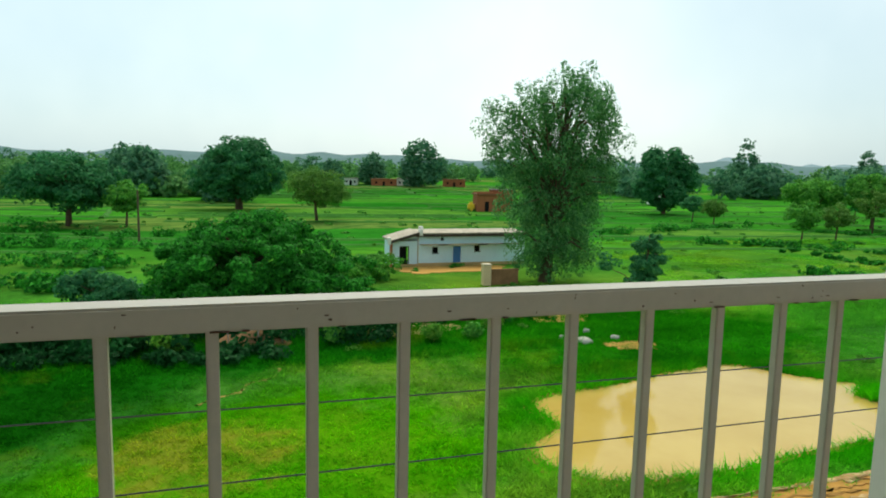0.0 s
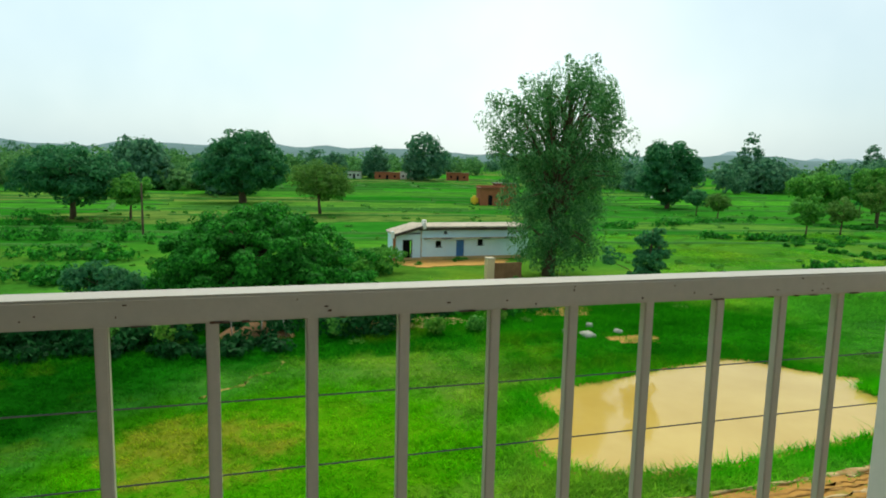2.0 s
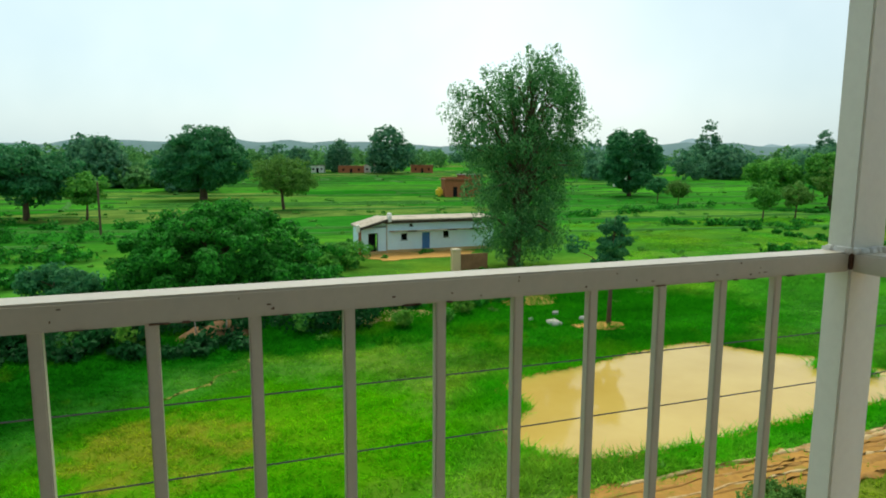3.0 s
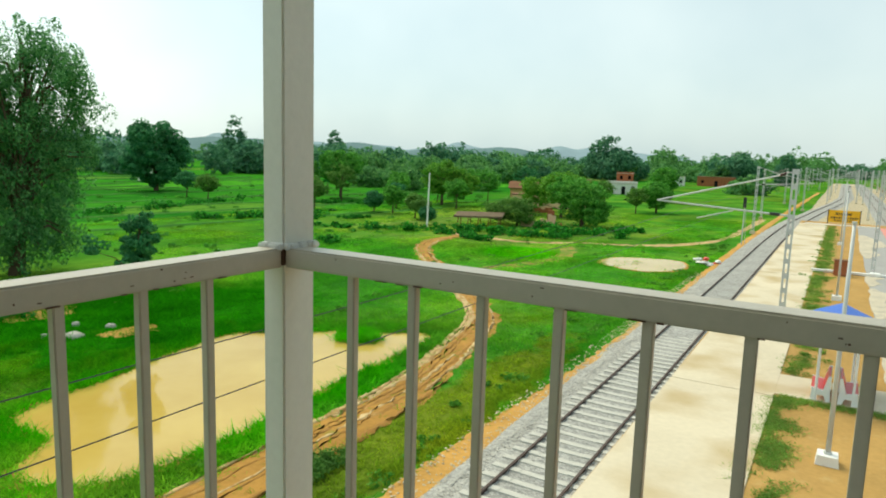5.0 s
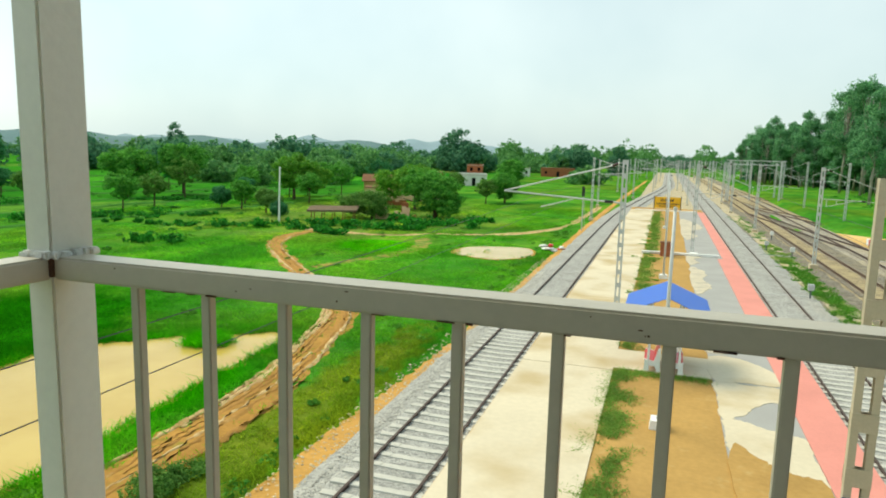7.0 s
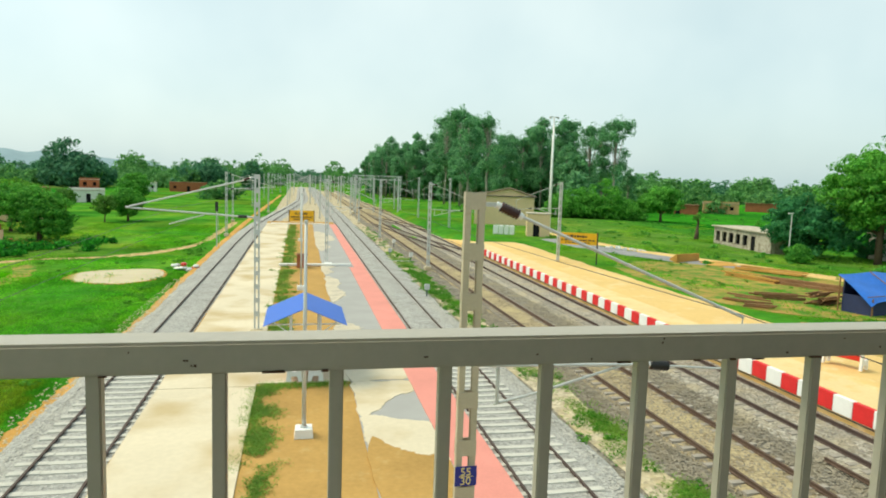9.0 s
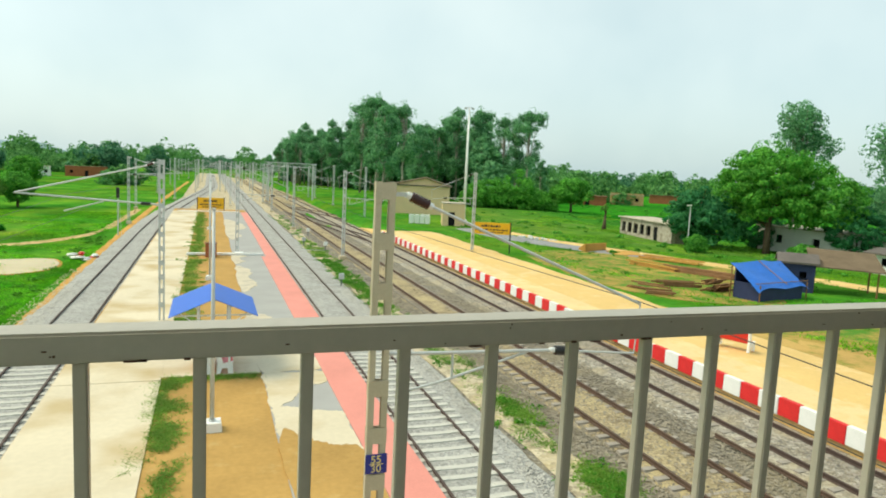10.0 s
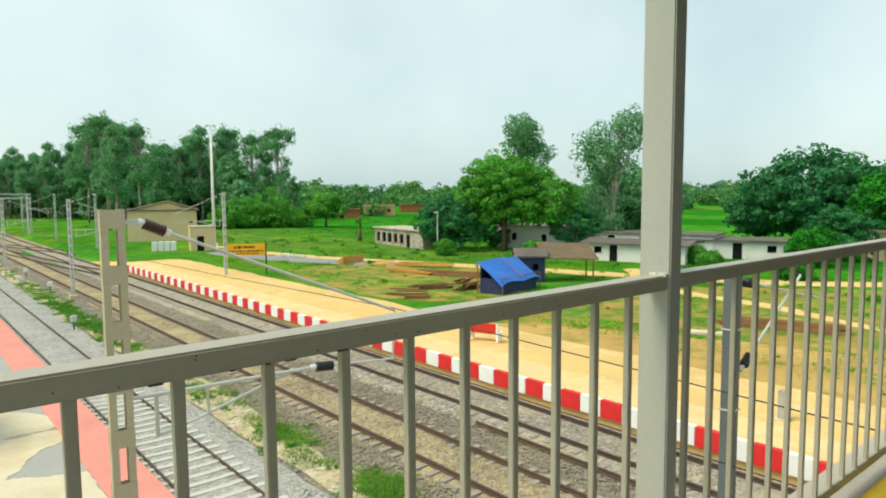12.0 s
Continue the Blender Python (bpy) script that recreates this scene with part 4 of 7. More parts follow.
# ---- plants ----
def unit(a):
    return a / np.maximum(np.linalg.norm(a, axis=1), 1e-6)[:, None]


def leaf_arrays(centres, out, size, rng, droop=0.0, ratio=0.55, loose=0.55):
    """Leaves that face outwards from their clumps, loosely."""
    n = len(centres)
    face = unit(out + rng.normal(size=(n, 3)) * loose)
    u = rng.normal(size=(n, 3))
    u[:, 2] -= droop * 2.0
    w = unit(np.cross(face, u))
    u = np.cross(w, face)
    s = size * rng.uniform(0.6, 1.4, (n, 1))
    a, c = u * s, w * s * ratio
    v = np.stack([centres - a, centres + a * 0.75 + c, centres + a * 0.75 - c], 1).reshape(-1, 3)
    return v, np.arange(3 * n).reshape(-1, 3)


def crown_points(blobs, clumps, per, spread, rng, shell=0.45, hang=0.62):
    """Leaf centres in clumps inside ellipsoids (x, y, z, rx, ry, rz), the clumps' centres, and the way each leaf faces."""
    vol = np.array([q[3] * q[4] * q[5] for q in blobs]) ** 0.8
    pick = rng.choice(len(blobs), clumps, p=vol / vol.sum())
    bl = np.array(blobs, float)[pick]
    d = unit(rng.normal(size=(clumps, 3)))
    rad = rng.uniform(shell ** 3, 1, (clumps, 1)) ** (1 / 3) * rng.uniform(0.82, 1.08, (clumps, 1))
    c = bl[:, :3] + d * bl[:, 3:] * rad
    g = unit(rng.normal(size=(clumps * per, 3)))
    reach = rng.uniform(0.25, 1, (clumps * per, 1)) ** (1 / 3) * 1.75 * np.repeat(rng.uniform(0.7, 1.3, (clumps, 1)), per, 0)
    p = np.repeat(c, per, 0) + g * reach * spread * np.array([1, 1, hang])
    out = g + np.repeat(d, per, 0) * 0.5 + np.array([0, 0, 0.35])
    return p, c, out


def trunk_build(height, r0, lean, clumps, limbs, rng, fork=0.4):
    b = Build()
    top = Vector((lean[0], lean[1], height))
    pts = [Vector((0, 0, -0.2))] + [top * t + Vector((rng.uniform(-1, 1), rng.uniform(-1, 1), 0)) * 0.03 * height * t for t in (0.25, 0.5, 0.75, 1.0)]
    b.tube(pts, [r0 * 1.25, r0, r0 * 0.75, r0 * 0.5, r0 * 0.2], 8)
    for k in range(limbs):
        c = Vector(clumps[rng.integers(len(clumps))])
        t = rng.uniform(fork, 0.85)
        s = top * t
        if c.z < s.z:
            s = top * max(0.15, c.z / max(height, 0.1) * 0.75)
        mid = s.lerp(c, 0.55) + Vector((0, 0, 0.06 * height))
        b.tube([s, mid, c], [r0 * 0.38, r0 * 0.22, r0 * 0.06], 5, False)
    return b


def tree(name, label, x, y, z, blobs, mat, clumps=150, per=30, spread=0.5, size=0.22, height=6.0, r0=0.2, lean=(0, 0), limbs=12, bark=None,
         droop=0.0, seed=1, group="trees", shell=0.45, fork=0.4, category="tree", hang=0.62, loose=0.55, narrow=0.72):
    rng = np.random.default_rng(seed)
    p, c, out = crown_points(blobs, clumps, int(per * 2.1), spread, rng, shell, hang)
    p[:, 2] = np.maximum(p[:, 2], 0.1)
    e = thing(name, label, category, pose(x, y, z), group)
    part("trunk", trunk_build(height, r0, lean, c, limbs, rng, fork), bark or BARK, e, "", True)
    v, f = leaf_arrays(p, out, size * 0.72, rng, droop, narrow, loose)
    o = new("crown", arrays("crown", v, f, mat))
    o.parent = e
    return e


# tall drooping tree behind the wall
tree("tall_tree", "tall drooping green tree with airy uneven crown", -47.0, 23.0, LEFT,
     [(0.3, 1.9, 12.6, 3.6, 3.6, 3.2), (0.0, 2.0, 15.3, 2.2, 2.0, 1.7), (0.2, 3.8, 13.8, 1.8, 1.6, 2.0), (0.4, -1.6, 13.2, 2.6, 2.4, 1.9), (0, -4.0, 11.6, 1.8, 1.9, 2.3), (0.2, -2.6, 9.6, 2.4, 2.6, 2.2),
      (0, 5.3, 10.6, 2.0, 1.5, 2.0), (0, 3.9, 8.2, 2.4, 2.1, 2.2), (0, 0.8, 9.0, 3.4, 3.8, 2.8), (-0.4, 0.8, 6.0, 3.4, 3.6, 2.8), (0, -2.4, 6.4, 2.2, 2.2, 2.4), (0, 2.6, 4.2, 2.4, 2.2, 2.2),
      (0, -0.6, 3.0, 2.6, 2.8, 2.6), (0, 3.2, 2.2, 1.8, 1.6, 1.6), (0, 1.0, 2.0, 2.4, 2.6, 1.8)],
     L_BIG, 900, 34, 0.26, 0.15, 15.6, 0.42, (0, 1.6), 90, None, 0.9, 11, "", 0.4, 0.25, "tree", 1.7, 1.1, 0.5)
# broad dark dome of bright leaves
tree("broad_bush", "broad low dome of glossy bright green leaves", -42.0, 0.8, LEFT,
     [(0, 0, 3.0, 5.0, 5.4, 2.8), (0, -3.4, 2.2, 4.0, 3.0, 2.2), (0, 4.6, 1.7, 3.6, 3.2, 1.8), (-1, 0.6, 4.6, 3.2, 3.2, 1.3), (2, -1, 2.4, 4, 5.0, 2.4), (2.6, 3.0, 1.2, 3, 4.0, 1.3), (2.6, -4, 1.0, 3, 3.0, 1.2)],
     L_BUSH, 520, 70, 0.32, 0.15, 4.4, 0.35, (0, 0), 22, None, 0.15, 12, "", 0.7)
tree("dark_bush", "small dark green bush beside the broad one", -42.5, -8.2, LEFT, [(0, 0, 1.2, 1.8, 2.0, 1.2), (0, 1.6, 0.9, 1.4, 1.6, 0.9)],
     L_DARK, 110, 30, 0.3, 0.16, 1.5, 0.1, (0, 0), 8, None, 0.1, 13, "bushes", 0.6, 0.4, "bush")
tree("leafy_bush", "low green bush by the blue house", -50.5, 10.6, LEFT, [(0, 0, 1.0, 1.6, 1.6, 1.1), (0.5, -2.2, 0.8, 1.4, 1.6, 0.9)],
     L_MID, 90, 30, 0.3, 0.15, 1.2, 0.08, (0, 0), 8, None, 0.1, 14, "bushes", 0.6, 0.4, "bush")
tree("mango_tree", "large round dark green mango tree", -133, 0.6, LEFT, [(0, 0.6, 8.6, 6.6, 6.8, 5.2), (0, -4.4, 6.4, 4, 4.4, 3.6), (0, 4.6, 6.4, 4, 4.4, 3.4), (0, -0.4, 4.6, 5, 6.0, 2.4)],
     L_DARK, 300, 34, 0.8, 0.42, 11, 0.6, (0, 0), 14, None, 0.2, 15, "", 0.6)
tree("spreading_tree", "spreading green field tree with flat crown", -98.4, -21.2, LEFT, [(0, 0, 6.6, 6.0, 6.2, 3.2), (0, -3.2, 5.4, 4, 4.2, 2.4), (0, 4.0, 5.4, 3.6, 3.8, 2.4), (0, 1, 4.0, 4.0, 4.4, 1.8)],
     L_DARK, 260, 32, 0.65, 0.32, 8.5, 0.35, (0, 0), 16, None, 0.2, 16, "", 0.55)
tree("small_tree", "small green tree under a larger one", -96.5, -14.0, LEFT, [(0, 0, 4.2, 2.6, 2.6, 2.0)], L_MID, 90, 26, 0.4, 0.25, 4.6, 0.15, (0, 0.3), 9, None, 0.2, 17)
tree("olive_tree", "fuzzy olive-green tree in the paddy field", -104.5, 12.0, LEFT, [(0, 0, 5.6, 4.4, 4.8, 2.7), (0, 1.5, 4.4, 3.6, 3.6, 2.0)],
     L_OLIVE, 220, 30, 0.5, 0.2, 6.4, 0.22, (0.2, -0.6), 18, None, 0.3, 18, "", 0.5)
tree("twin_crowned_tree", "dense dark blue-green tree with two tops", -118.8, 85.4, LEFT,
     [(2, -4.0, 9.0, 3, 2.2, 4.6), (0, -3.0, 12.2, 1.6, 1.5, 1.6), (-2, 3.4, 10.2, 3.4, 3.0, 4.0), (0, 6.0, 8.0, 2, 1.8, 3.0), (0, 0.5, 4.6, 4, 4.6, 3.6), (0, -5.0, 5.0, 2, 2.0, 2.6)], L_DARK, 300, 36, 0.7, 0.4, 10, 0.4, (0, 0), 14, None, 0.25, 19, "", 0.6)
tree("yard_tree", "small dark tree with two leafy clumps", -28.8, 19.6, LEFT, [(0, 0.2, 4.5, 0.95, 1.0, 1.3), (0, 0.0, 3.2, 1.0, 1.2, 0.5), (-0.8, -1.6, 4.2, 0.4, 0.7, 0.5)],
     L_DARK, 90, 34, 0.17, 0.11, 5.6, 0.11, (0, 0.2), 14, None, 0.4, 20, "", 0.4)
tree("field_tree", "green field tree with flat spreading crown", -87, 91, LEFT, [(0, 0, 6.0, 4.6, 4.6, 2.4), (1, 2, 4.6, 2.6, 2.6, 1.8)], L_MID, 170, 30, 0.5, 0.27, 6.2, 0.24, (0.8, 0.5), 14, None, 0.2, 21)
tree("field_tree", "upright green field tree", -83.5, 100.5, LEFT, [(0, 0, 6.6, 4.6, 4.4, 2.8), (0, -1.5, 4.8, 3, 3, 1.8)], L_MID, 180, 30, 0.5, 0.27, 7.0, 0.22, (0, 0), 14, None, 0.2, 22)
tree("field_tree", "rounded light green village tree", -62, 103, LEFT, [(0, 0, 5.0, 4.0, 4.0, 3.0), (3, 2, 4.0, 3.0, 3.0, 2.4)], L_LIGHT, 200, 30, 0.5, 0.26, 5.5, 0.24, (0, 0), 12, None, 0.2, 23)
tree("village_tree", "dense green tree by ruined brick walls", -29.5, 85.5, LEFT, [(0, 0, 3.4, 3.4, 2.6, 3.0), (-2.4, 1.4, 4.6, 2.8, 2.4, 2.2), (1.8, -0.8, 2.4, 2.2, 2.2, 2.0)],
     L_MID, 260, 32, 0.42, 0.2, 4.6, 0.25, (0, 0), 14, None, 0.2, 24, "", 0.55)
tree("village_tree", "light green tree behind ruined walls", -36.5, 96, LEFT, [(0, 0, 4.2, 4.0, 3.2, 2.8), (-4.5, 2, 4.0, 3.0, 3.0, 2.4)], L_LIGHT, 220, 30, 0.45, 0.22, 5.0, 0.2, (0, 0), 14, None, 0.2, 25)
tree("village_tree", "straggling bush beside the thatched shed", -36.2, 79.5, LEFT, [(0, 0, 2.0, 2.6, 2.0, 1.8), (-3, 0.6, 1.8, 2.0, 1.6, 1.4)], L_OLIVE, 150, 28, 0.4, 0.18, 2.4, 0.12, (0, 0), 10, None, 0.2, 26)
tree("village_tree", "small round tree in the bright field", -27.5, 118, LEFT, [(0, 0, 3.0, 2.6, 2.4, 2.3)], L_MID, 110, 28, 0.4, 0.22, 3.6, 0.18, (0, 0), 8, None, 0.2, 27)
tree("village_tree", "small green tree by the white house", -33.5, 150, LEFT, [(0, 0, 4.6, 3.4, 3.2, 3.2)], L_MID, 120, 28, 0.5, 0.28, 5.0, 0.2, (0, 0), 8, None, 0.2, 28)
for k, (x, y, h) in enumerate(((-58, 82, 4.2), (-49, 76, 3.0), (-63, 90, 4.0), (-55, 96, 5.2), (-70, 78, 5.0), (-45.5, 72, 2.2), (-66, 108, 5.0), (-92, 76, 4.5), (-100, 78, 5), (-68, 70, 5.5), (-78.7, 95, 7.0), (-60, 80, 3.2), (-68.4, 98.5, 5.0), (-51.3, 78, 3.4), (-64.4, 111.8, 4.6), (-59.4, 116, 6.5), (-30, 114, 4.5), (-72, 122, 6), (-82, 118, 5.5), (-48, 132, 6), (-62, 140, 7), (-75, 138, 6), (-40, 128, 5), (-95, 110, 6), (-105, 125, 7))):
    tree("thorn_tree", "small scrubby green thorn tree in the pasture", x, y, LEFT, [(0, 0, h * 0.66, h * 0.42, h * 0.42, h * 0.34)], (L_MID, L_OLIVE, L_DARK)[k % 3],
         70, 26, 0.3, 0.19, h * 0.75, 0.1, (0.1, 0.2), 8, None, 0.2, 30 + k, "thorn trees")
tree("scrub_bush", "low grey-green scrub beside the dirt track", -12.0, 13.2, LEFT, [(0, 0, 0.22, 0.7, 1.0, 0.26), (0.3, 0.9, 0.15, 0.5, 0.6, 0.2)], L_OLIVE, 90, 26, 0.1, 0.055, 0.3, 0.02, (0, 0), 6, None, 0.0, 29, "bushes", 0.4, 0.4, "bush")
# right-hand side
tree("rain_tree", "big round bright green shade tree", 61.9, 60.5, RIGHT, [(0, 0, 8.6, 6.0, 5.6, 4.2), (3.2, -4.2, 6.8, 4.4, 4.6, 3.4), (-1.4, 2.4, 7.4, 4.0, 3.8, 3.8), (0, 0, 10.4, 4.0, 4.0, 2.2), (1.5, -2.0, 5.4, 4.4, 4.4, 1.8)],
     L_SHADE, 420, 44, 0.5, 0.23, 10, 0.34, (0, 0), 30, None, 0.2, 50, "", 0.6)
tree("dark_tree", "low dark green tree beside the shade tree", 57.6, 68.0, RIGHT, [(0, 0, 4.0, 3.4, 3.8, 3.4), (0.5, -3.0, 3.4, 2.6, 2.8, 2.8)], L_DARK, 200, 30, 0.5, 0.27, 5, 0.25, (0, 0), 12, None, 0.2, 51)
tree("tall_thin_tree", "tall tree with feathery crown", 80, 74, RIGHT, [(0, 0, 16.6, 3.4, 3.2, 3.6), (1, -1.5, 13, 2.8, 2.8, 2.6), (0, 1.5, 10.5, 2, 2, 2)], L_GUM, 190, 22, 0.5, 0.3, 17.5, 0.32, (0, 0), 26, PALEBARK, 0.5, 52, "", 0.3, 0.4, "tree", 1.0, 1.0, 0.55)
tree("tall_thin_tree", "tall pale-trunked tree with broken crown", 73.3, 52.6, RIGHT, [(0, 1.0, 12.5, 3.2, 4.4, 4.0), (1.0, -2.6, 15.5, 2.6, 2.8, 2.6), (0, 1.5, 7.0, 2.6, 3.0, 2.8), (-1, -0.5, 3.5, 1.8, 2.0, 2.4)],
     L_GUM, 250, 20, 0.46, 0.28, 16.5, 0.34, (0.5, -1.5), 30, PALEBARK, 0.5, 53, "", 0.3, 0.4, "tree", 1.1, 1.0, 0.55)
tree("dark_grove_tree", "broad dark green tree behind the houses", 100, 38, RIGHT, [(0, 0, 7.5, 8, 9, 6.0), (0, -8, 6.5, 6, 7, 5.4), (2, 7, 5.0, 5, 6, 4.4)], L_DARK, 420, 32, 0.8, 0.4, 10, 0.5, (0, 0), 16, None, 0.2, 54, "", 0.6)
tree("dark_grove_tree", "dense green tree behind the houses", 92, 22, RIGHT, [(0, 0, 6.0, 6, 8, 5.4), (-3, -5, 4.5, 5, 5, 4)], L_BUSH, 320, 32, 0.8, 0.38, 8, 0.4, (0, 0), 12, None, 0.2, 55, "", 0.6)
tree("dark_grove_tree", "dark tree between the houses", 84, 58, RIGHT, [(0, 0, 6.5, 5, 6, 5.4), (0, -5, 5.6, 4, 4.5, 4.6)], L_GUM, 260, 32, 0.7, 0.36, 8, 0.4, (0, 0), 12, None, 0.2, 56, "", 0.6)
for k, (x, y, w, h) in enumerate(((60.0, 137.5, 3.8, 6.6), (65.5, 135.5, 4.3, 8.8), (70.0, 132.5, 3.0, 4.6), (56.5, 139, 3.0, 5.0))):
    tree("bright_bush", "rounded bright green bush near the shed", x, y, RIGHT, [(0, 0, h * 0.5, w, w, h * 0.5), (w * 0.4, -w * 0.4, h * 0.3, w * 0.7, w * 0.7, h * 0.3), (-w * 0.4, w * 0.3, h * 0.3, w * 0.7, w * 0.7, h * 0.3)], L_SHADE,
         130, 34, 0.6, 0.28, h * 0.7, 0.2, (0, 0), 10, None, 0.2, 60 + k, "bright bushes", 0.6, 0.3, "bush")
tree("bright_tree", "small round bright green tree on a bare trunk", 75.5, 129, RIGHT, [(0, 0, 5.0, 3.8, 3.8, 2.7), (1.6, -1.4, 3.9, 2.6, 2.6, 1.8), (-1.6, 1.4, 3.9, 2.6, 2.6, 1.9)], L_SHADE,
     150, 34, 0.6, 0.28, 5.4, 0.26, (0, 0), 12, None, 0.2, 65, "", 0.6)

for k, (x, y, h, m) in enumerate(((66, 36, 1.7, L_MID), (70, 40, 2.0, L_DARK), (63, 33, 1.6, L_MID), (72, 27, 4, L_BUSH), (80, 27, 6, L_DARK), (58, 52, 2.0, L_MID), (53, 62, 1.8, L_MID), (68, 54, 6, L_DARK), (66, 66, 5, L_DARK), (60, 24, 2.2, L_BUSH), (50, 48, 1.4, L_MID))):
    tree("yard_bush", "leafy green bush among the houses", x, y, RIGHT, [(0, 0, h * 0.52, h * 0.55, h * 0.6, h * 0.5)], m, 60 + int(h * 14), 34, 0.32, 0.19, h * 0.7, 0.08, (0, 0), 6, None, 0.1, 120 + k, "yard bushes", 0.6, 0.4, "bush")
# eucalyptus grove
gums = []
for k in range(4):
    h = (22, 24, 19, 16)[k]
    q = random.Random(300 + k)
    tufts = [(0, 0, h * 0.93, 1.3, 1.3, h * 0.07)]
    for i in range(18):
        a, u = q.uniform(0, 6.28), q.uniform(0.26, 0.92)
        d = q.uniform(0.6, 3.5) * (1.15 - 0.6 * abs(u - 0.6))
        tufts.append((d * math.cos(a), d * math.sin(a), h * u, q.uniform(0.8, 1.5), q.uniform(0.8, 1.5), h * q.uniform(0.035, 0.07)))
    gums.append(tree("eucalyptus_tree", "tall slender eucalyptus in a dense grove", 38 + 7 * k, 150 + 9 * k, RIGHT, tufts, L_GUM,
                     210, 19, 0.55, 0.3, h * 0.95, 0.24, (0.4, 0.3), 30, PALEBARK, 0.5, 70 + k, "eucalyptus grove", 0.2, 0.4, "tree", 1.0, 0.95, 0.6))
rr = random.Random(21)
for k in range(84):
    t = rr.random() ** 0.8
    x = 30 + 38 * (1 - t) + rr.uniform(-4, 12)
    y = 268 - 122 * (1 - t) + rr.uniform(-6, 26)
    s = rr.uniform(0.78, 1.12)
    copy_thing(gums[k % 4], pose(x, y, RIGHT, 0, 0, rr.uniform(0, 360)) @ Matrix.Diagonal((s, s, s, 1)))


for k in range(16):
    s = rr.uniform(0.5, 0.8)
    copy_thing(gums[k % 4], pose(rr.uniform(24, 34), rr.uniform(225, 320), RIGHT, 0, 0, rr.uniform(0, 360)) @ Matrix.Diagonal((s, s, s, 1)))


for x, y, s, k in ((46, 190, 1.2, 1), (50, 197, 1.24, 0), (43, 198, 1.14, 1), (75, 150, 1.0, 1), (73, 153, 0.92, 0), (84, 160, 0.62, 2)):
    copy_thing(gums[k], pose(x, y, RIGHT, 0, 0, 40 * x) @ Matrix.Diagonal((s, s, s, 1)))


# far woods, ring by ring, with haze tinted into their leaf colours
def far_trees(name, spots, mat, label, seed, leaves=600):
    rng = np.random.default_rng(seed)
    vs, n = [], 0
    for x, y, w, h in spots:
        kinds = [(0, 0, h * 0.56, w * 0.46, w * 0.46, h * 0.42), (w * 0.24, w * 0.2, h * 0.38, w * 0.36, w * 0.36, h * 0.34), (-w * 0.24, -w * 0.2, h * 0.34, w * 0.36, w * 0.36, h * 0.32), (0, 0, h * 0.2, w * 0.4, w * 0.4, h * 0.24)]
        p, _, out = crown_points(kinds, leaves // 9, 16, w * 0.075, rng, 0.72)
        v, f = leaf_arrays(p, out, 0.034 * w + 0.14, rng, 0.1, 0.85)
        v[:, 2] = np.maximum(v[:, 2], 0.0)
        vs.append(v + np.array([x, y, -0.4]))
    v = np.concatenate(vs)
    o = new(name, arrays(name, v, np.arange(len(v)).reshape(-1, 3), mat))
    tagged(o, label, "trees", "", "stuff")


def scatter(count, dist0, dist1, a0, a1, w0, w1, h0, h1, seed, keep=lambda x, y: True):
    q, out = random.Random(seed), []
    while len(out) < count:
        a, d = radians(q.uniform(a0, a1)), math.sqrt(q.uniform(dist0 ** 2, dist1 ** 2))
        x, y = -math.sin(a) * d, math.cos(a) * d
        if keep(x, y):
            out.append((x, y, q.uniform(w0, w1), q.uniform(h0, h1)))
    return out


clear = lambda x, y: not (-14 < x < 34 and y > 0) and not (0.11 < -x / y < 0.37 and y < 292) and not (x > 24 and x < 75 and y < 150)
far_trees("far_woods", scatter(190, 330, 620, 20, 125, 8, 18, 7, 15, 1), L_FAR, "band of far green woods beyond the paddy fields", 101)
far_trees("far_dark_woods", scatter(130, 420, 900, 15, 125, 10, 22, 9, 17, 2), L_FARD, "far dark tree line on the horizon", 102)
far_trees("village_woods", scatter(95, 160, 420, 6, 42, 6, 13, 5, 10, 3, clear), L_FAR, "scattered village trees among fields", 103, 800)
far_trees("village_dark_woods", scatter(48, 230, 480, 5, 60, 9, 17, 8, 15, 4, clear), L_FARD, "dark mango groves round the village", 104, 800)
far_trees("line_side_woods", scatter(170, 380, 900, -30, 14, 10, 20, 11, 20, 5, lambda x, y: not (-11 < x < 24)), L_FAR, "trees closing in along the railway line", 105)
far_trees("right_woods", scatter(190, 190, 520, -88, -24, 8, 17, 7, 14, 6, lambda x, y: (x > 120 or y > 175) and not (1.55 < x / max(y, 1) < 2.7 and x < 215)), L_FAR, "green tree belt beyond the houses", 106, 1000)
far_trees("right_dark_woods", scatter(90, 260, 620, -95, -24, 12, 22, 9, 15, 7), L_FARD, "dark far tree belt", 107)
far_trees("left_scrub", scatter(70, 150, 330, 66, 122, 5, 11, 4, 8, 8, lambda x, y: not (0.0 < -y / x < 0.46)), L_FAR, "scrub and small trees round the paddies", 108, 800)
far_trees("grove_mass", [(36 + 30 * (1 - u) + q1, 262 - 112 * (1 - u) + q2, 8, h) for u, q1, q2, h in [((k * 0.37) % 1.0, (k * 5.3) % 9, (k * 7.7) % 24, 12 + (k * 3.1) % 6) for k in range(34)]], L_GUM, "dense leafy mass of the eucalyptus grove", 111, 1500)
far_trees("line_end_woods", scatter(46, 560, 900, -5, 5, 10, 18, 7, 13, 12), L_FARD, "far trees, haze tinted into their leaves, where the railway line vanishes", 112, 500)
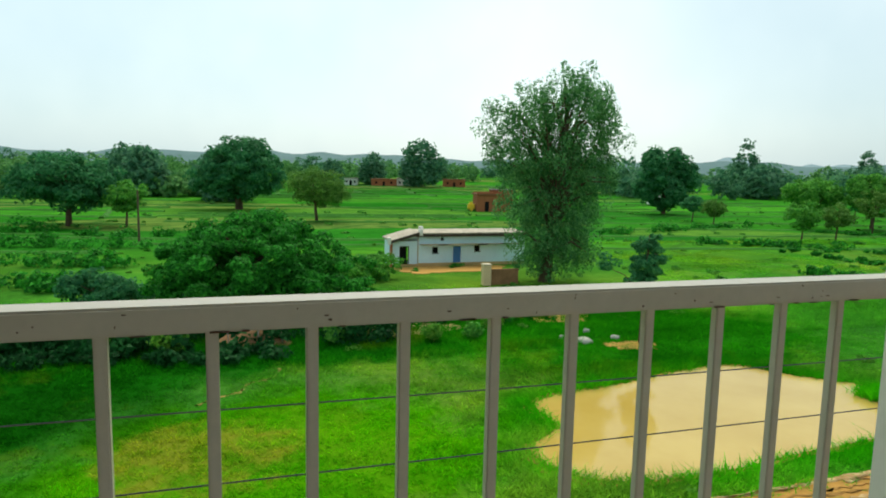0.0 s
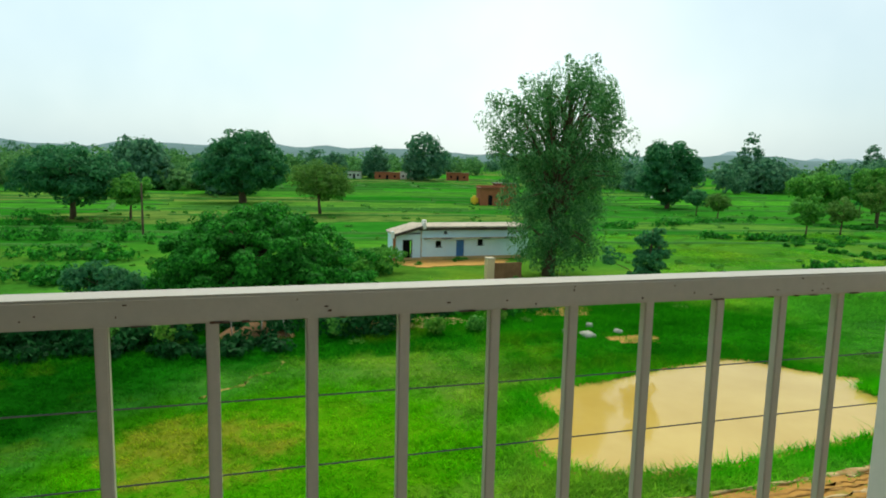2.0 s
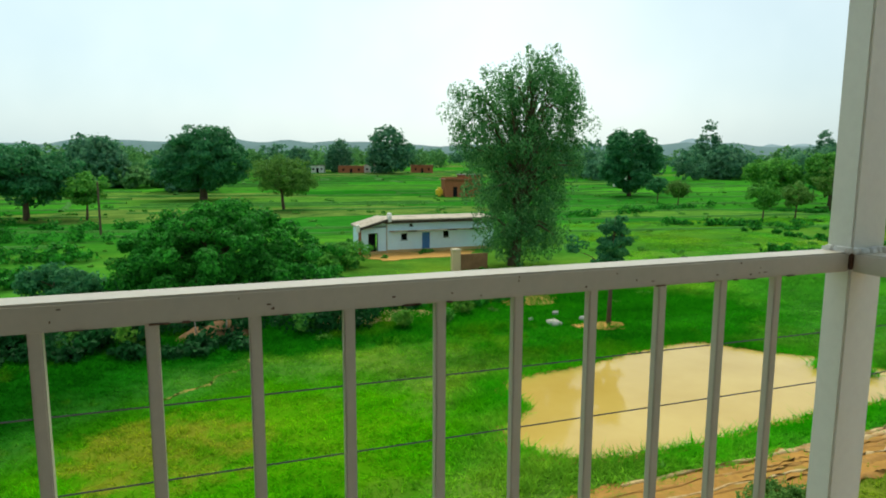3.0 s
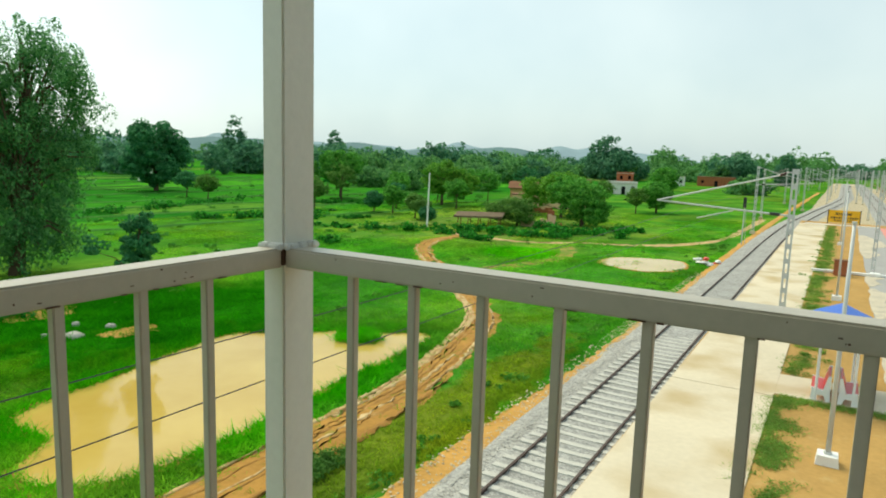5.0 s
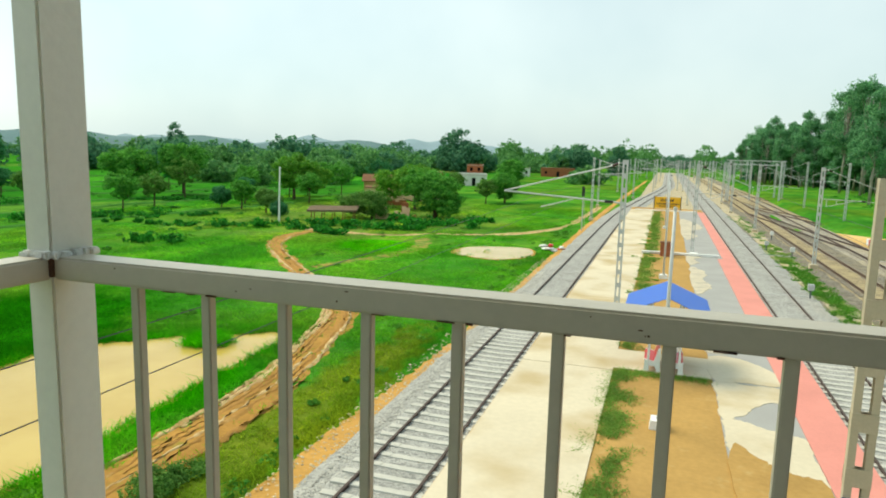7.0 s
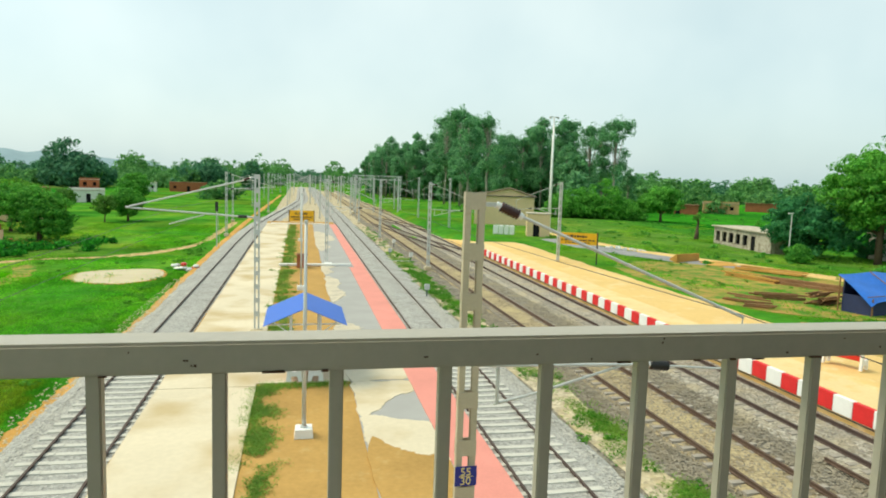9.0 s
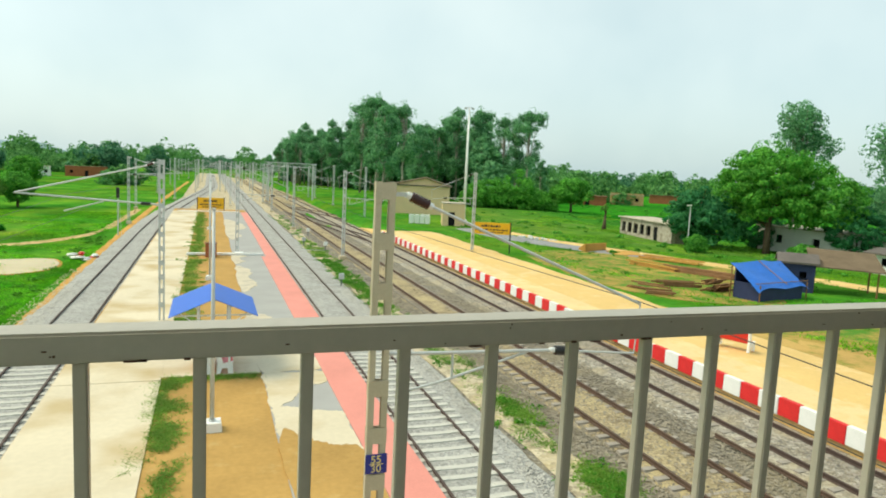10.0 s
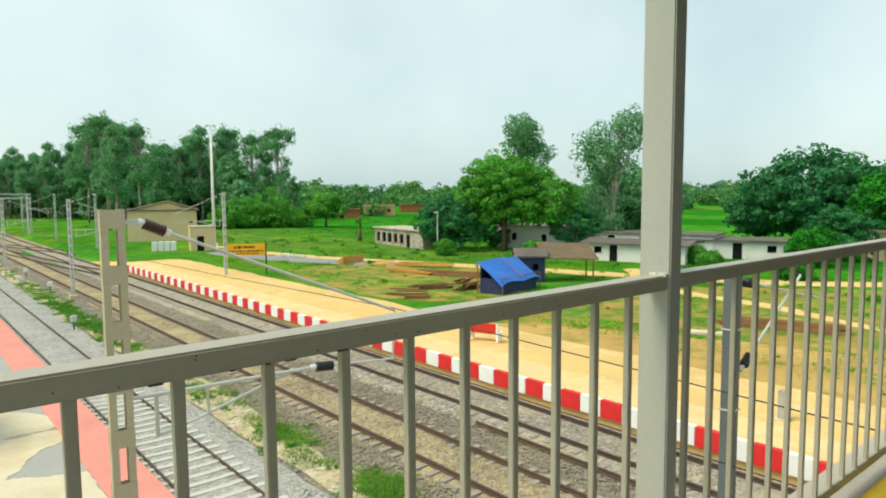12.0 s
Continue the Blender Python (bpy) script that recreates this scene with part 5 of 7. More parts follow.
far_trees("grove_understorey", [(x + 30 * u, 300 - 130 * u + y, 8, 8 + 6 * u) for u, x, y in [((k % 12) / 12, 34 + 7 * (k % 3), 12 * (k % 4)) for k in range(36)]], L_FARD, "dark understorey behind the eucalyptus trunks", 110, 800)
tall = [(-276, 76, 17, 21), (-300, 60, 11, 15), (-286, 40, 9, 12), (-207, 184, 9, 22), (-198, 186, 15, 13), (-190, 176, 12, 12), (-262, 310, 10, 23), (-94, 304, 13, 21), (-86, 300, 17, 14),
        (-102, 312, 9, 19), (-160, -2, 13, 13), (-182, -22, 11, 12), (-230, -30, 16, 14), (-36, 300, 9, 14), (-22, 330, 9, 14), (-40, 330, 16, 12)]
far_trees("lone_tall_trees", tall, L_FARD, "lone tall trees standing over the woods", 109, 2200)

# hedges, weeds and grass
def shrubs(name, spots, mat, label, seed, leaves, size):
    rng = np.random.default_rng(seed)
    vs = []
    for x, y, w, h, z in spots:
        p, _, out = crown_points([(0, 0, h * 0.45, w, w, h * 0.55)], max(3, leaves // 12), 12, w * 0.2, rng, 0.5)
        v, f = leaf_arrays(p, out, size * rng.uniform(0.8, 1.3), rng, -0.1, 0.85)
        v[:, 2] = np.maximum(v[:, 2], -0.02)
        vs.append(v + np.array([x, y, z]))
    v = np.concatenate(vs)
    tagged(new(name, arrays(name, v, np.arange(len(v)).reshape(-1, 3), mat)), label, "bushes", "", "stuff")


b = Build()
n = 14
for j in range(n + 1):
    for i in range(n + 1):
        u, w = i / n * 2 - 1, j / n * 2 - 1
        x, y = -32.9 + u * 0.9, 0.4 + w * 2.0
        b.v.append((x, y, LEFT - 0.05 + 0.75 * max(0.0, 1 - u * u - w * w * 0.9) * (1 + 0.5 * noise.noise((x * 1.7, y * 1.7, 4)))))
b.f += [(j * (n + 1) + i, j * (n + 1) + i + 1, (j + 1) * (n + 1) + i + 1, (j + 1) * (n + 1) + i) for j in range(n) for i in range(n)]
structure("earth_bank", b, TIMBER, "low bank of bare brown earth before the hedge", "earth bank", True)
for x, y, h, lean in ((-32.3, -0.6, 1.5, 4), (-32.4, 0.7, 1.7, -3), (-32.5, 1.9, 1.3, 8)):
    o = ob_of("fence_stake", Build().tube([(0, 0, -0.2), (0.02, 0, h * 0.5), (0, 0, h)], [0.035, 0.03, 0.022], 6), PALEBARK, None, "thin pale wooden stake in the earth bank", True)
    o.matrix_basis = pose(x, y, LEFT, lean, lean * 0.6, 0)
    tagged(o, "", "stake", "fence stakes")
for k, (x, y, h, m) in enumerate(((-31.9, -3.2, 1.5, L_LIGHT), (-32.2, -5.6, 1.2, L_MID), (-31.6, 9.2, 0.9, L_LIGHT), (-32.4, 4.4, 1.0, L_MID), (-31.8, 11.6, 0.8, L_MID), (-33.4, 13.2, 1.0, L_LIGHT))):
    tree("leafy_plant", "bright leafy plant at the foot of the hedge", x, y, LEFT, [(0, 0, h * 0.55, h * 0.5, h * 0.6, h * 0.45)], m, 22, 14, 0.16, 0.12, h * 0.8, 0.03, (0, 0), 6, None, 0.3, 140 + k, "leafy plants", 0.5, 0.3, "plant")
rr = random.Random(8)
hedge = []
for (x0, y0), (x1, y1), w, h, n in (((-80, -34), (-72, -9), 1.5, 1.7, 26), ((-64, -26), (-60, -9), 1.3, 1.3, 18), ((-88, -40), (-92, -20), 1.4, 1.6, 14), ((-86, -20), (-84, -8), 1.0, 0.9, 12),
                                    ((-56, -22), (-48, -9), 1.2, 1.2, 18), ((-72, 52), (-60, 70), 1.0, 0.9, 22), ((-80, 48), (-92, 84), 1.1, 1.1, 26), ((-47, 62), (-35, 70), 1.0, 0.9, 20),
                                    ((-34, 68), (-24, 72), 1.0, 0.9, 18), ((-32, 78), (-20, 76), 1.1, 1.0, 20), ((-81.4, 85.5), (-72.7, 93), 0.7, 0.5, 18), ((-61.4, 61), (-55.2, 75), 0.5, 0.4, 16), ((-46, 48.6), (-41, 51), 0.8, 0.8, 9), ((-39.5, 65.4), (-31, 62.5), 0.7, 0.6, 16), ((-60, 60), (-47, 62), 0.5, 0.4, 12),
                                    ((-28, 73.4), (-22, 84), 0.9, 0.7, 18), ((-36, -16), (-33.0, 8), 1.1, 1.3, 70), ((-34.5, -18), (-32, -2), 1.0, 1.5, 50), ((-33, -16), (-30.5, 2), 0.6, 0.6, 50), ((-36.5, 4), (-36, 18), 0.9, 0.9, 22)):
    for k in range(n):
        t = rr.random()
        hedge.append((x0 + (x1 - x0) * t + rr.uniform(-1, 1), y0 + (y1 - y0) * t + rr.uniform(-1, 1), w * rr.uniform(0.6, 1.3), h * rr.uniform(0.6, 1.3), LEFT))
# The near part of the hedge takes the leaves with shade painted in.
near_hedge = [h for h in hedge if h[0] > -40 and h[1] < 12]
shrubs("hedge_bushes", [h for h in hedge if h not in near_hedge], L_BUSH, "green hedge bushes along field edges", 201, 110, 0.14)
shrubs("dark_hedge", near_hedge, L_DEEP, "dense green hedge beside the pasture, leaves coloured dark for its shade", 207, 190, 0.12)
weeds = []
while len(weeds) < 190:
    x, y = rr.uniform(-75, -10), rr.uniform(-15, 90)
    pt = np.array([[x, y]])
    if inside(pt, pond_loop)[0] or inside(pt, pond2_loop)[0] or (x > -30 and y < 9):
        continue
    s = rr.uniform(0.12, 0.5)
    weeds.append((x, y, s, s * 0.45, LEFT))
for k in range(50):
    weeds.append((rr.uniform(-11.2, -9.8), rr.uniform(8, 80), rr.uniform(0.2, 0.55), rr.uniform(0.06, 0.16), LEFT + 0.05))
shrubs("weeds", weeds, L_WEED, "green weeds and low shrubs in the pasture", 202, 110, 0.06)
tufts = [(rr.uniform(-125, -38), rr.uniform(-30, 130), rr.uniform(0.25, 0.9), rr.uniform(0.1, 0.3), LEFT) for k in range(230)]
shrubs("field_tufts", tufts, L_MID, "dark tufts and seedlings scattered over the fields", 205, 60, 0.15)
tufts = [(rr.uniform(34, 110), rr.uniform(60, 178), rr.uniform(0.2, 0.9), rr.uniform(0.08, 0.25), RIGHT) for k in range(300)]
tufts += [(rr.uniform(52, 130), rr.uniform(-4, 60), rr.uniform(0.25, 0.8), rr.uniform(0.2, 0.6), RIGHT) for k in range(120)]
shrubs("meadow_tufts", tufts, L_MID, "green and dark tufts scattered over the meadow", 206, 60, 0.15)
shrubs("verge_weeds", [(10.4 + rr.gauss(0, 0.5), rr.uniform(12, 110), rr.uniform(0.15, 0.5), rr.uniform(0.08, 0.22), -0.24) for k in range(150)]
       + [(rr.gauss(11.0, 0.4), rr.gauss(15.6, 0.8), rr.uniform(0.15, 0.4), rr.uniform(0.04, 0.12), -0.24) for k in range(16)]
       + [(rr.gauss(10.8, 0.35), rr.gauss(21.5, 1.2), rr.uniform(0.15, 0.4), rr.uniform(0.04, 0.12), -0.24) for k in range(14)]
       + [(rr.gauss(10.3, 0.4), rr.gauss(52, 7), rr.uniform(0.2, 0.45), rr.uniform(0.1, 0.25), -0.24) for k in range(130)]
       + [(rr.uniform(28.5, 60), rr.uniform(0, 75), rr.uniform(0.15, 0.5), rr.uniform(0.1, 0.4), RIGHT) for k in range(240)],
       L_WEED, "bright weeds growing between platform and tracks", 203, 150, 0.026)

island = [(rr.gauss(-0.9, 0.35), rr.uniform(29.5, 110), rr.uniform(0.15, 0.4), rr.uniform(0.06, 0.14), 0.0) for k in range(260)]
shrubs("platform_weeds", island, L_TURF, "ragged green weed tufts on the platform earth", 204, 170, 0.024)


def grass(name, spots, height, label, seed, z=LEFT, mat=None, wide=0.022):
    rng = np.random.default_rng(seed)
    n = len(spots)
    base = np.repeat(np.concatenate([spots, np.full((n, 1), z)], 1), 5, 0)
    base[:, :2] += rng.normal(size=(5 * n, 2)) * (0.05 + 2.7 * wide)
    a = rng.uniform(0, 2 * np.pi, 5 * n)
    w = np.stack([np.cos(a), np.sin(a), np.zeros(5 * n)], 1) * wide
    tall = np.repeat(height, 5) * rng.uniform(0.6, 1.3, 5 * n)
    tip = base + np.stack([rng.normal(size=5 * n) * (0.05 + 0.7 * tall), rng.normal(size=5 * n) * (0.05 + 0.7 * tall), tall], 1)
    v = np.stack([base - w, base + w, tip], 1).reshape(-1, 3)
    tagged(new(name, arrays(name, v, np.arange(len(v)).reshape(-1, 3), mat or GRASS)), label, "grass", "", "stuff")


rng = np.random.default_rng(5)
sp = np.stack([rng.uniform(-46, -10.0, 95000), rng.uniform(-14, 62, 95000)], 1)
road_pts = np.array([tuple(p) for p in smooth_line(ROAD, 8)])
dist = np.sqrt(((sp[:, None, :] - road_pts[None]) ** 2).sum(2)).min(1)
keep = ~inside(sp, pond_loop) & (rng.random(len(sp)) < np.clip((dist - 0.55) / 0.9, 0.04, 1)) & (rng.random(len(sp)) < np.clip((62 - sp[:, 1]) / 32, 0, 1)) & (rng.random(len(sp)) < np.clip((46 + sp[:, 0]) / 12, 0.1, 1))
sp = sp[keep]
pd = np.sqrt(((sp[:, None, :] - np.array(pond_loop)[None]) ** 2).sum(2)).min(1)
open_field = (pd > 2.5) & (sp[:, 0] > -29) & (rng.random(len(sp)) < 0.3)
sp, pd = sp[~open_field], pd[~open_field]
tuft = np.array([noise.noise((x * 0.55, y * 0.3, 2)) + 0.6 * noise.noise((x * 1.7, y * 1.1, 5)) for x, y in sp])
hh = 0.07 + 0.24 * np.clip(tuft, 0, 1) + 0.24 * np.exp(-pd / 1.4) + 0.07 * (rng.random(len(sp)) < 0.1) + 0.12 * (sp[:, 0] < -29)
rim = np.array(pond_loop)[rng.integers(0, len(pond_loop), 7000)] + rng.normal(size=(7000, 2)) * 1.3
rim = rim[~inside(rim, pond_loop) & (np.sqrt(((rim[:, None, :] - road_pts[None]) ** 2).sum(2)).min(1) > 1.2)]
sp, hh = np.concatenate([sp, rim]), np.concatenate([hh, rng.uniform(0.12, 0.28, len(rim))])
islet = np.stack([rng.normal(-19.1, 0.36, 1100), rng.normal(24.4, 0.3, 1100)], 1)
sp, hh = np.concatenate([sp, islet]), np.concatenate([hh, np.full(1100, 0.42)])
grass("tall_grass", sp, hh, "lush green monsoon grass", 6)

def patchy(n, x, wide, y0, y1, seed, level=0.0):
    """Spots along a strip, gathered into uneven patches."""
    q, out = random.Random(seed), []
    while len(out) < n:
        px, py = q.gauss(x, wide), q.uniform(y0, y1)
        if noise.noise((px * 1.1, py * 0.55, seed)) + 0.35 * noise.noise((px * 5, py * 4, seed)) > level + 0.12 * abs(px - x) / wide - 0.2:
            out.append((px, py))
    return np.array(out)


turf = np.concatenate([patchy(4200, -1.1, 0.34, 5, 26.2, 3, -0.02), patchy(5500, -0.85, 0.36, 29.4, 100, 4), np.stack([rng.uniform(-1.3, 2.1, 420), rng.normal(26.3, 0.16, 420)], 1)])
grass("platform_grass", turf, rng.uniform(0.02, 0.06, len(turf)), "ragged bright grass strip on the platform earth", 7, 0.0, L_TURF)
turf = np.concatenate([patchy(700, 10.7, 0.5, 11, 30, 5, 0.2), np.stack([rng.normal(11.0, 0.32, 800), rng.normal(15.4, 0.6, 800)], 1), np.stack([rng.normal(10.8, 0.28, 500), rng.normal(21.5, 0.9, 500)], 1), patchy(3500, 10.4, 0.4, 38, 75, 6)])
grass("verge_grass", turf, rng.uniform(0.03, 0.1, len(turf)), "bright green grass on the stony verge", 8, -0.235, L_TURF)
q = np.stack([rng.uniform(-72, -11, 46000), rng.uniform(34, 112, 46000)], 1)
lush = np.array([noise.noise((x * 0.16, y * 0.1, 8)) + 0.5 * noise.noise((x * 0.6, y * 0.45, 9)) for x, y in q])
q, lush = q[lush > -0.1], lush[lush > -0.1]
free = ~inside(q, pond_loop) & ~inside(q, pond2_loop) & (np.sqrt(((q[:, None, :] - road_pts[None]) ** 2).sum(2)).min(1) > 1.1)
grass("pasture_grass", q[free], 0.06 + 0.2 * np.clip(lush[free], 0, 1), "rough grass of the grazed pasture", 10, LEFT, None, 0.05)
q = np.stack([rng.uniform(30, 84, 34000), rng.uniform(8, 128, 34000)], 1)
lush = np.array([noise.noise((x * 0.14, y * 0.1, 18)) + 0.5 * noise.noise((x * 0.5, y * 0.4, 19)) for x, y in q])
q, lush = q[lush > 0.0], lush[lush > 0.0]
grass("meadow_grass", q, 0.05 + 0.2 * np.clip(lush, 0, 1), "rough grass of the meadow behind the platform", 11, RIGHT, None, 0.05)
edge = patchy(5000, -9.75, 0.35, 8, 70, 9, -0.1)
grass("bank_grass", edge, rng.uniform(0.08, 0.22, len(edge)), "green grass creeping onto the railway bank", 9, -0.44)

# loose stones on the ballast shoulders
def stones(name, spots, mat, label, seed):
    rng = np.random.default_rng(seed)
    n = len(spots)
    octa = np.array([(1, 0, 0), (-1, 0, 0), (0, 1, 0), (0, -1, 0), (0, 0, 0.7)], float)
    faces = np.array([(0, 2, 4), (2, 1, 4), (1, 3, 4), (3, 0, 4)])
    v = octa[None] * rng.uniform(0.025, 0.06, (n, 1, 1)) * rng.uniform(0.6, 1.3, (n, 5, 1)) + spots[:, None, :]
    f = faces[None] + (np.arange(n) * 5)[:, None, None]
    tagged(new(name, arrays(name, v.reshape(-1, 3), f.reshape(-1, 3), mat)), label, "stones", "", "stuff")


def bed_spots(n, xs, y0, y1, z, rng):
    x = np.concatenate([rng.uniform(a, c, n // len(xs)) for a, c in xs])
    return np.stack([x, rng.uniform(y0, y1, len(x)), np.full(len(x), z) + rng.uniform(-0.02, 0.01, len(x))], 1)


stones("ballast_stones", np.concatenate([bed_spots(9000, [(-8.1, -7.0), (-5.4, -5.0)], 10, 48, -0.12, rng), bed_spots(5000, [(-6.9, -5.4), (6.3, 7.8)], 10, 40, -0.15, rng),
                                         bed_spots(6000, [(7.9, 9.3)], 10, 45, -0.13, rng)]), STONE_L, "loose pale ballast stones", 301)
stones("shoulder_stones", bed_spots(3600, [(-9.4, -8.0), (-8.7, -7.9)], 8, 55, -0.26, rng), DUST, "pebbles strewn over the orange shoulder", 303)
stones("brown_ballast_stones", np.concatenate([bed_spots(18000, [(11.2, 12.9), (14.7, 17.2)], 9, 44, -0.22, rng), bed_spots(5000, [(13.0, 14.5), (17.6, 19.1)], 9, 36, -0.14, rng)]),
       STONE_D, "loose brown ballast stones", 302)


# ---- unseen roof and walls round the viewer, added to shade the railing ----
b = Build()
b.slab([(-1.2, -2.9, DECK + 3.2), (9.2, -2.9, DECK + 3.2), (9.2, 1.24, DECK + 3.2), (-1.2, 1.24, DECK + 3.2)], 0.06)
structure("unseen_shade_roof", b, SHEET, "unseen grey sheet roof added over the footbridge to shade the railing", "roof")
structure("unseen_wall_back", Build().box(-1.2, -2.82, DECK - 0.2, 9.2, -2.72, DECK + 3.14), SHEET, "unseen grey sheet wall added behind the viewer to darken the railing", "wall")
structure("unseen_wall_end", Build().box(9.1, -2.72, DECK - 0.2, 9.2, 1.06, DECK + 3.14), SHEET, "unseen grey sheet wall added across the walk to darken the railing", "wall")

# ---- overhead line masts ----
def insulator(b, p, q, r, ribs):
    p, q = Vector(p), Vector(q)
    pts, rad = [], []
    for k in range(ribs * 2 + 1):
        pts.append(p.lerp(q, k / (ribs * 2)))
        rad.append(r if k % 2 else r * 0.62)
    return b.tube(pts, rad, 12)


def mast(x, y, side, height, label, paint, plate=False, long=6.3, stout=1.0):
    """A lattice mast with a bracket over the track on one side (1 right, -1 left)."""
    e = thing("overhead_line_mast", label, "mast", pose(x, y, 0), "overhead line masts")
    for k in (-1, 1):
        u, w, c = k * 0.145, k * 0.055, k * 0.133
        leg = Build().prism([(w, -0.05), (u, -0.05), (u, 0.05), (w, 0.05), (w, 0.04), (c, 0.04), (c, -0.04), (w, -0.04)], "z", -0.25, height)
        part("leg", leg, paint, e)
    plate_mesh = Build().box(-0.15, -0.058, 0, 0.15, -0.05, 0.24)
    plate_mesh.box(-0.15, 0.05, 0, 0.15, 0.058, 0.24)
    first = None
    z = height - 0.25
    while z > 0.3:
        if first is None:
            first = part("batten_plate", plate_mesh, paint, e)
            first.matrix_basis = pose(0, 0, z)
        else:
            share("batten_plate", first, e, pose(0, 0, z))
        z -= 0.72
    s = side
    part("footing", Build().box(-0.3, -0.3, -0.3, 0.3, 0.3, 0.06, 0.02), CONCRETE, e, "pale concrete footing")
    part("stay_clamp", Build().box(min(s * 0.15, s * 0.32), -0.03, height - 0.2, max(s * 0.15, s * 0.32), 0.03, height - 0.14), GALV, e)
    a, c = Vector((s * 0.32, 0, height - 0.17)), Vector((s * 0.72, 0, height - 0.34))
    part("insulator", insulator(Build(), a.lerp(c, 0.15), a.lerp(c, 0.85), 0.085, 7), INSUL, e, "dark brown ribbed insulator", True)
    for p0, p1 in ((a, a.lerp(c, 0.16)), (a.lerp(c, 0.84), c)):
        part("insulator_cap", Build().tube([p0, p1], 0.05, 10), WHITE_INS, e, "pale insulator end cap")
    tip = Vector((s * (long - 1.85), 0, height - 1.85))
    part("stay_tube", Build().tube([c, tip], 0.024 * stout, 8), GALV, e, "slanting grey stay tube")
    lo = height - 2.55
    if long > 7:
        part("bracket_clamp", Build().tube([(s * 0.15, 0, lo + 0.3), (s * 0.5, 0, lo + 0.34)], 0.05, 8), GALV, e)
        part("lower_insulator", insulator(Build(), (s * 0.5, 0, lo + 0.34), (s * 0.95, 0, lo + 0.36), 0.1, 6), BLACK_INS, e, "black ribbed insulator", True)
        part("bracket_tube", Build().tube([(s * 0.95, 0, lo + 0.36), tip], 0.045, 8), GALV, e, "long pale bracket tube")
        part("register_arm", Build().tube([(s * 2.6, 0, lo + 0.4), (s * 4.3, 0, lo - 0.1)], 0.03, 8), GALV, e, "thin register arm holding the wire")
    else:
        part("bracket_tube", Build().tube([(s * 0.15, 0, lo + 0.04), (s * 2.85, 0, lo - 0.02)], 0.028 * stout, 8), GALV, e, "grey bracket tube")
        part("bracket_strut", Build().tube([(s * 0.4, 0, lo - 0.55), (s * 1.0, 0, lo - 0.42), (s * 2.4, 0, lo - 0.03)], 0.022 * stout, 8).tube([(s * 0.45, 0, lo), (s * 0.45, 0, lo - 0.55)], 0.03, 8).tube([(s * 1.15, 0, lo), (s * 1.15, 0, lo - 0.38)], 0.022 * stout, 8),
             GALV, e, "grey bracket struts")
        part("lower_insulator", insulator(Build(), (s * 2.88, 0, lo - 0.02), (s * 3.2, 0, lo - 0.05), 0.085, 6), BLACK_INS, e, "black ribbed insulator", True)
        part("insulator_cap", Build().tube([(s * 2.8, 0, lo - 0.015), (s * 2.9, 0, lo - 0.02)], 0.045, 10), WHITE_INS, e)
        part("register_arm", Build().tube([(s * 3.2, 0, lo - 0.05), (s * 4.4, 0, lo - 0.14)], 0.018 * stout, 8).tube([tip, (s * 4.4, 0, lo - 0.14)], 0.012 * stout, 6), GALV, e, "thin register arm holding the wire")
    if plate:
        board = part("kilometre_plate", Build().box(-0.16, -0.075, 3.83, 0.17, -0.06, 4.13, 0.006), BLUE_PLATE, e, "blue enamel kilometre plate with yellow figures")
        for txt, zz in (("55", 3.99), ("30", 3.85)):
            cu = bpy.data.curves.new("numeral", "FONT")
            cu.body, cu.size, cu.align_x, cu.extrude = txt, 0.165, "CENTER", 0.003
            t = new("numeral", cu)
            deps = bpy.context.evaluated_depsgraph_get()
            me = bpy.data.meshes.new_from_object(t.evaluated_get(deps))
            bpy.data.objects.remove(t)
            me.materials.clear()
            me.materials.append(CHALK)
            o = new("numeral", me)
            o.parent = board
            o.matrix_basis = pose(0.0, -0.078, zz + 0.005, 90, 0, 0)
        part("plate_line", Build().box(-0.1, -0.081, 3.976, 0.11, -0.076, 3.984), CHALK, board)
    return e


mast(2.55, 9.3, 1, 8.13, "cream painted lattice mast with kilometre plate on the platform", CREAM, True)
left_mast = mast(-2.02, 36.0, -1, 8.18, "grey lattice mast with bracket over the outer track", GALV, False, 8.2, 1.7)
right_mast = mast(2.6, 61.8, 1, 7.9, "grey lattice mast on the island platform", GALV)
for y in (92, 148, 205, 262, 320):
    copy_thing(left_mast, pose(-9.4 + swing(-6, y), y, 0, 0, 0, 180))
for y in (118, 172, 228, 285, 340):
    copy_thing(right_mast, pose(10.4, y, 0, 0, 0, 180))
for x, y in ((11.9, 60.5), (10.6, 88), (23.4, 103), (22.8, 128), (24, 160), (22, 200), (25, 240), (24.6, 60.2)):
    copy_thing(right_mast, pose(x, y, 0 if x < 20 else 0.4, 0, 0, 0 if x < 20 else 180))
for x, y in ((-3, 180), (-3, 240), (3, 190), (4, 250), (12, 150), (13, 215), (16, 260), (-8, 300), (5, 310), (14, 330)):
    copy_thing(right_mast, pose(x, y, 0, 0, 0, 0 if x > 5 else 180))

e = thing("signal_gantry", "pale steel portal frame spanning the station tracks", "gantry", pose(12.4, 150, 0))
for k in (0, 9.6):
    part("leg", Build().box(k - 0.15, -0.15, -0.25, k + 0.15, 0.15, 8.4), GALV, e)
for z in (8.2, 7.4):
    part("beam", Build().box(-0.8, -0.1, z, 10.4, 0.1, z + 0.16), GALV, e)
for k in range(9):
    part("brace", Build().tube([(1.1 * k, 0, 7.5), (1.1 * k + 0.55, 0, 8.2), (1.1 * k + 1.1, 0, 7.5)], 0.04, 5), GALV, e)
rr = random.Random(77)
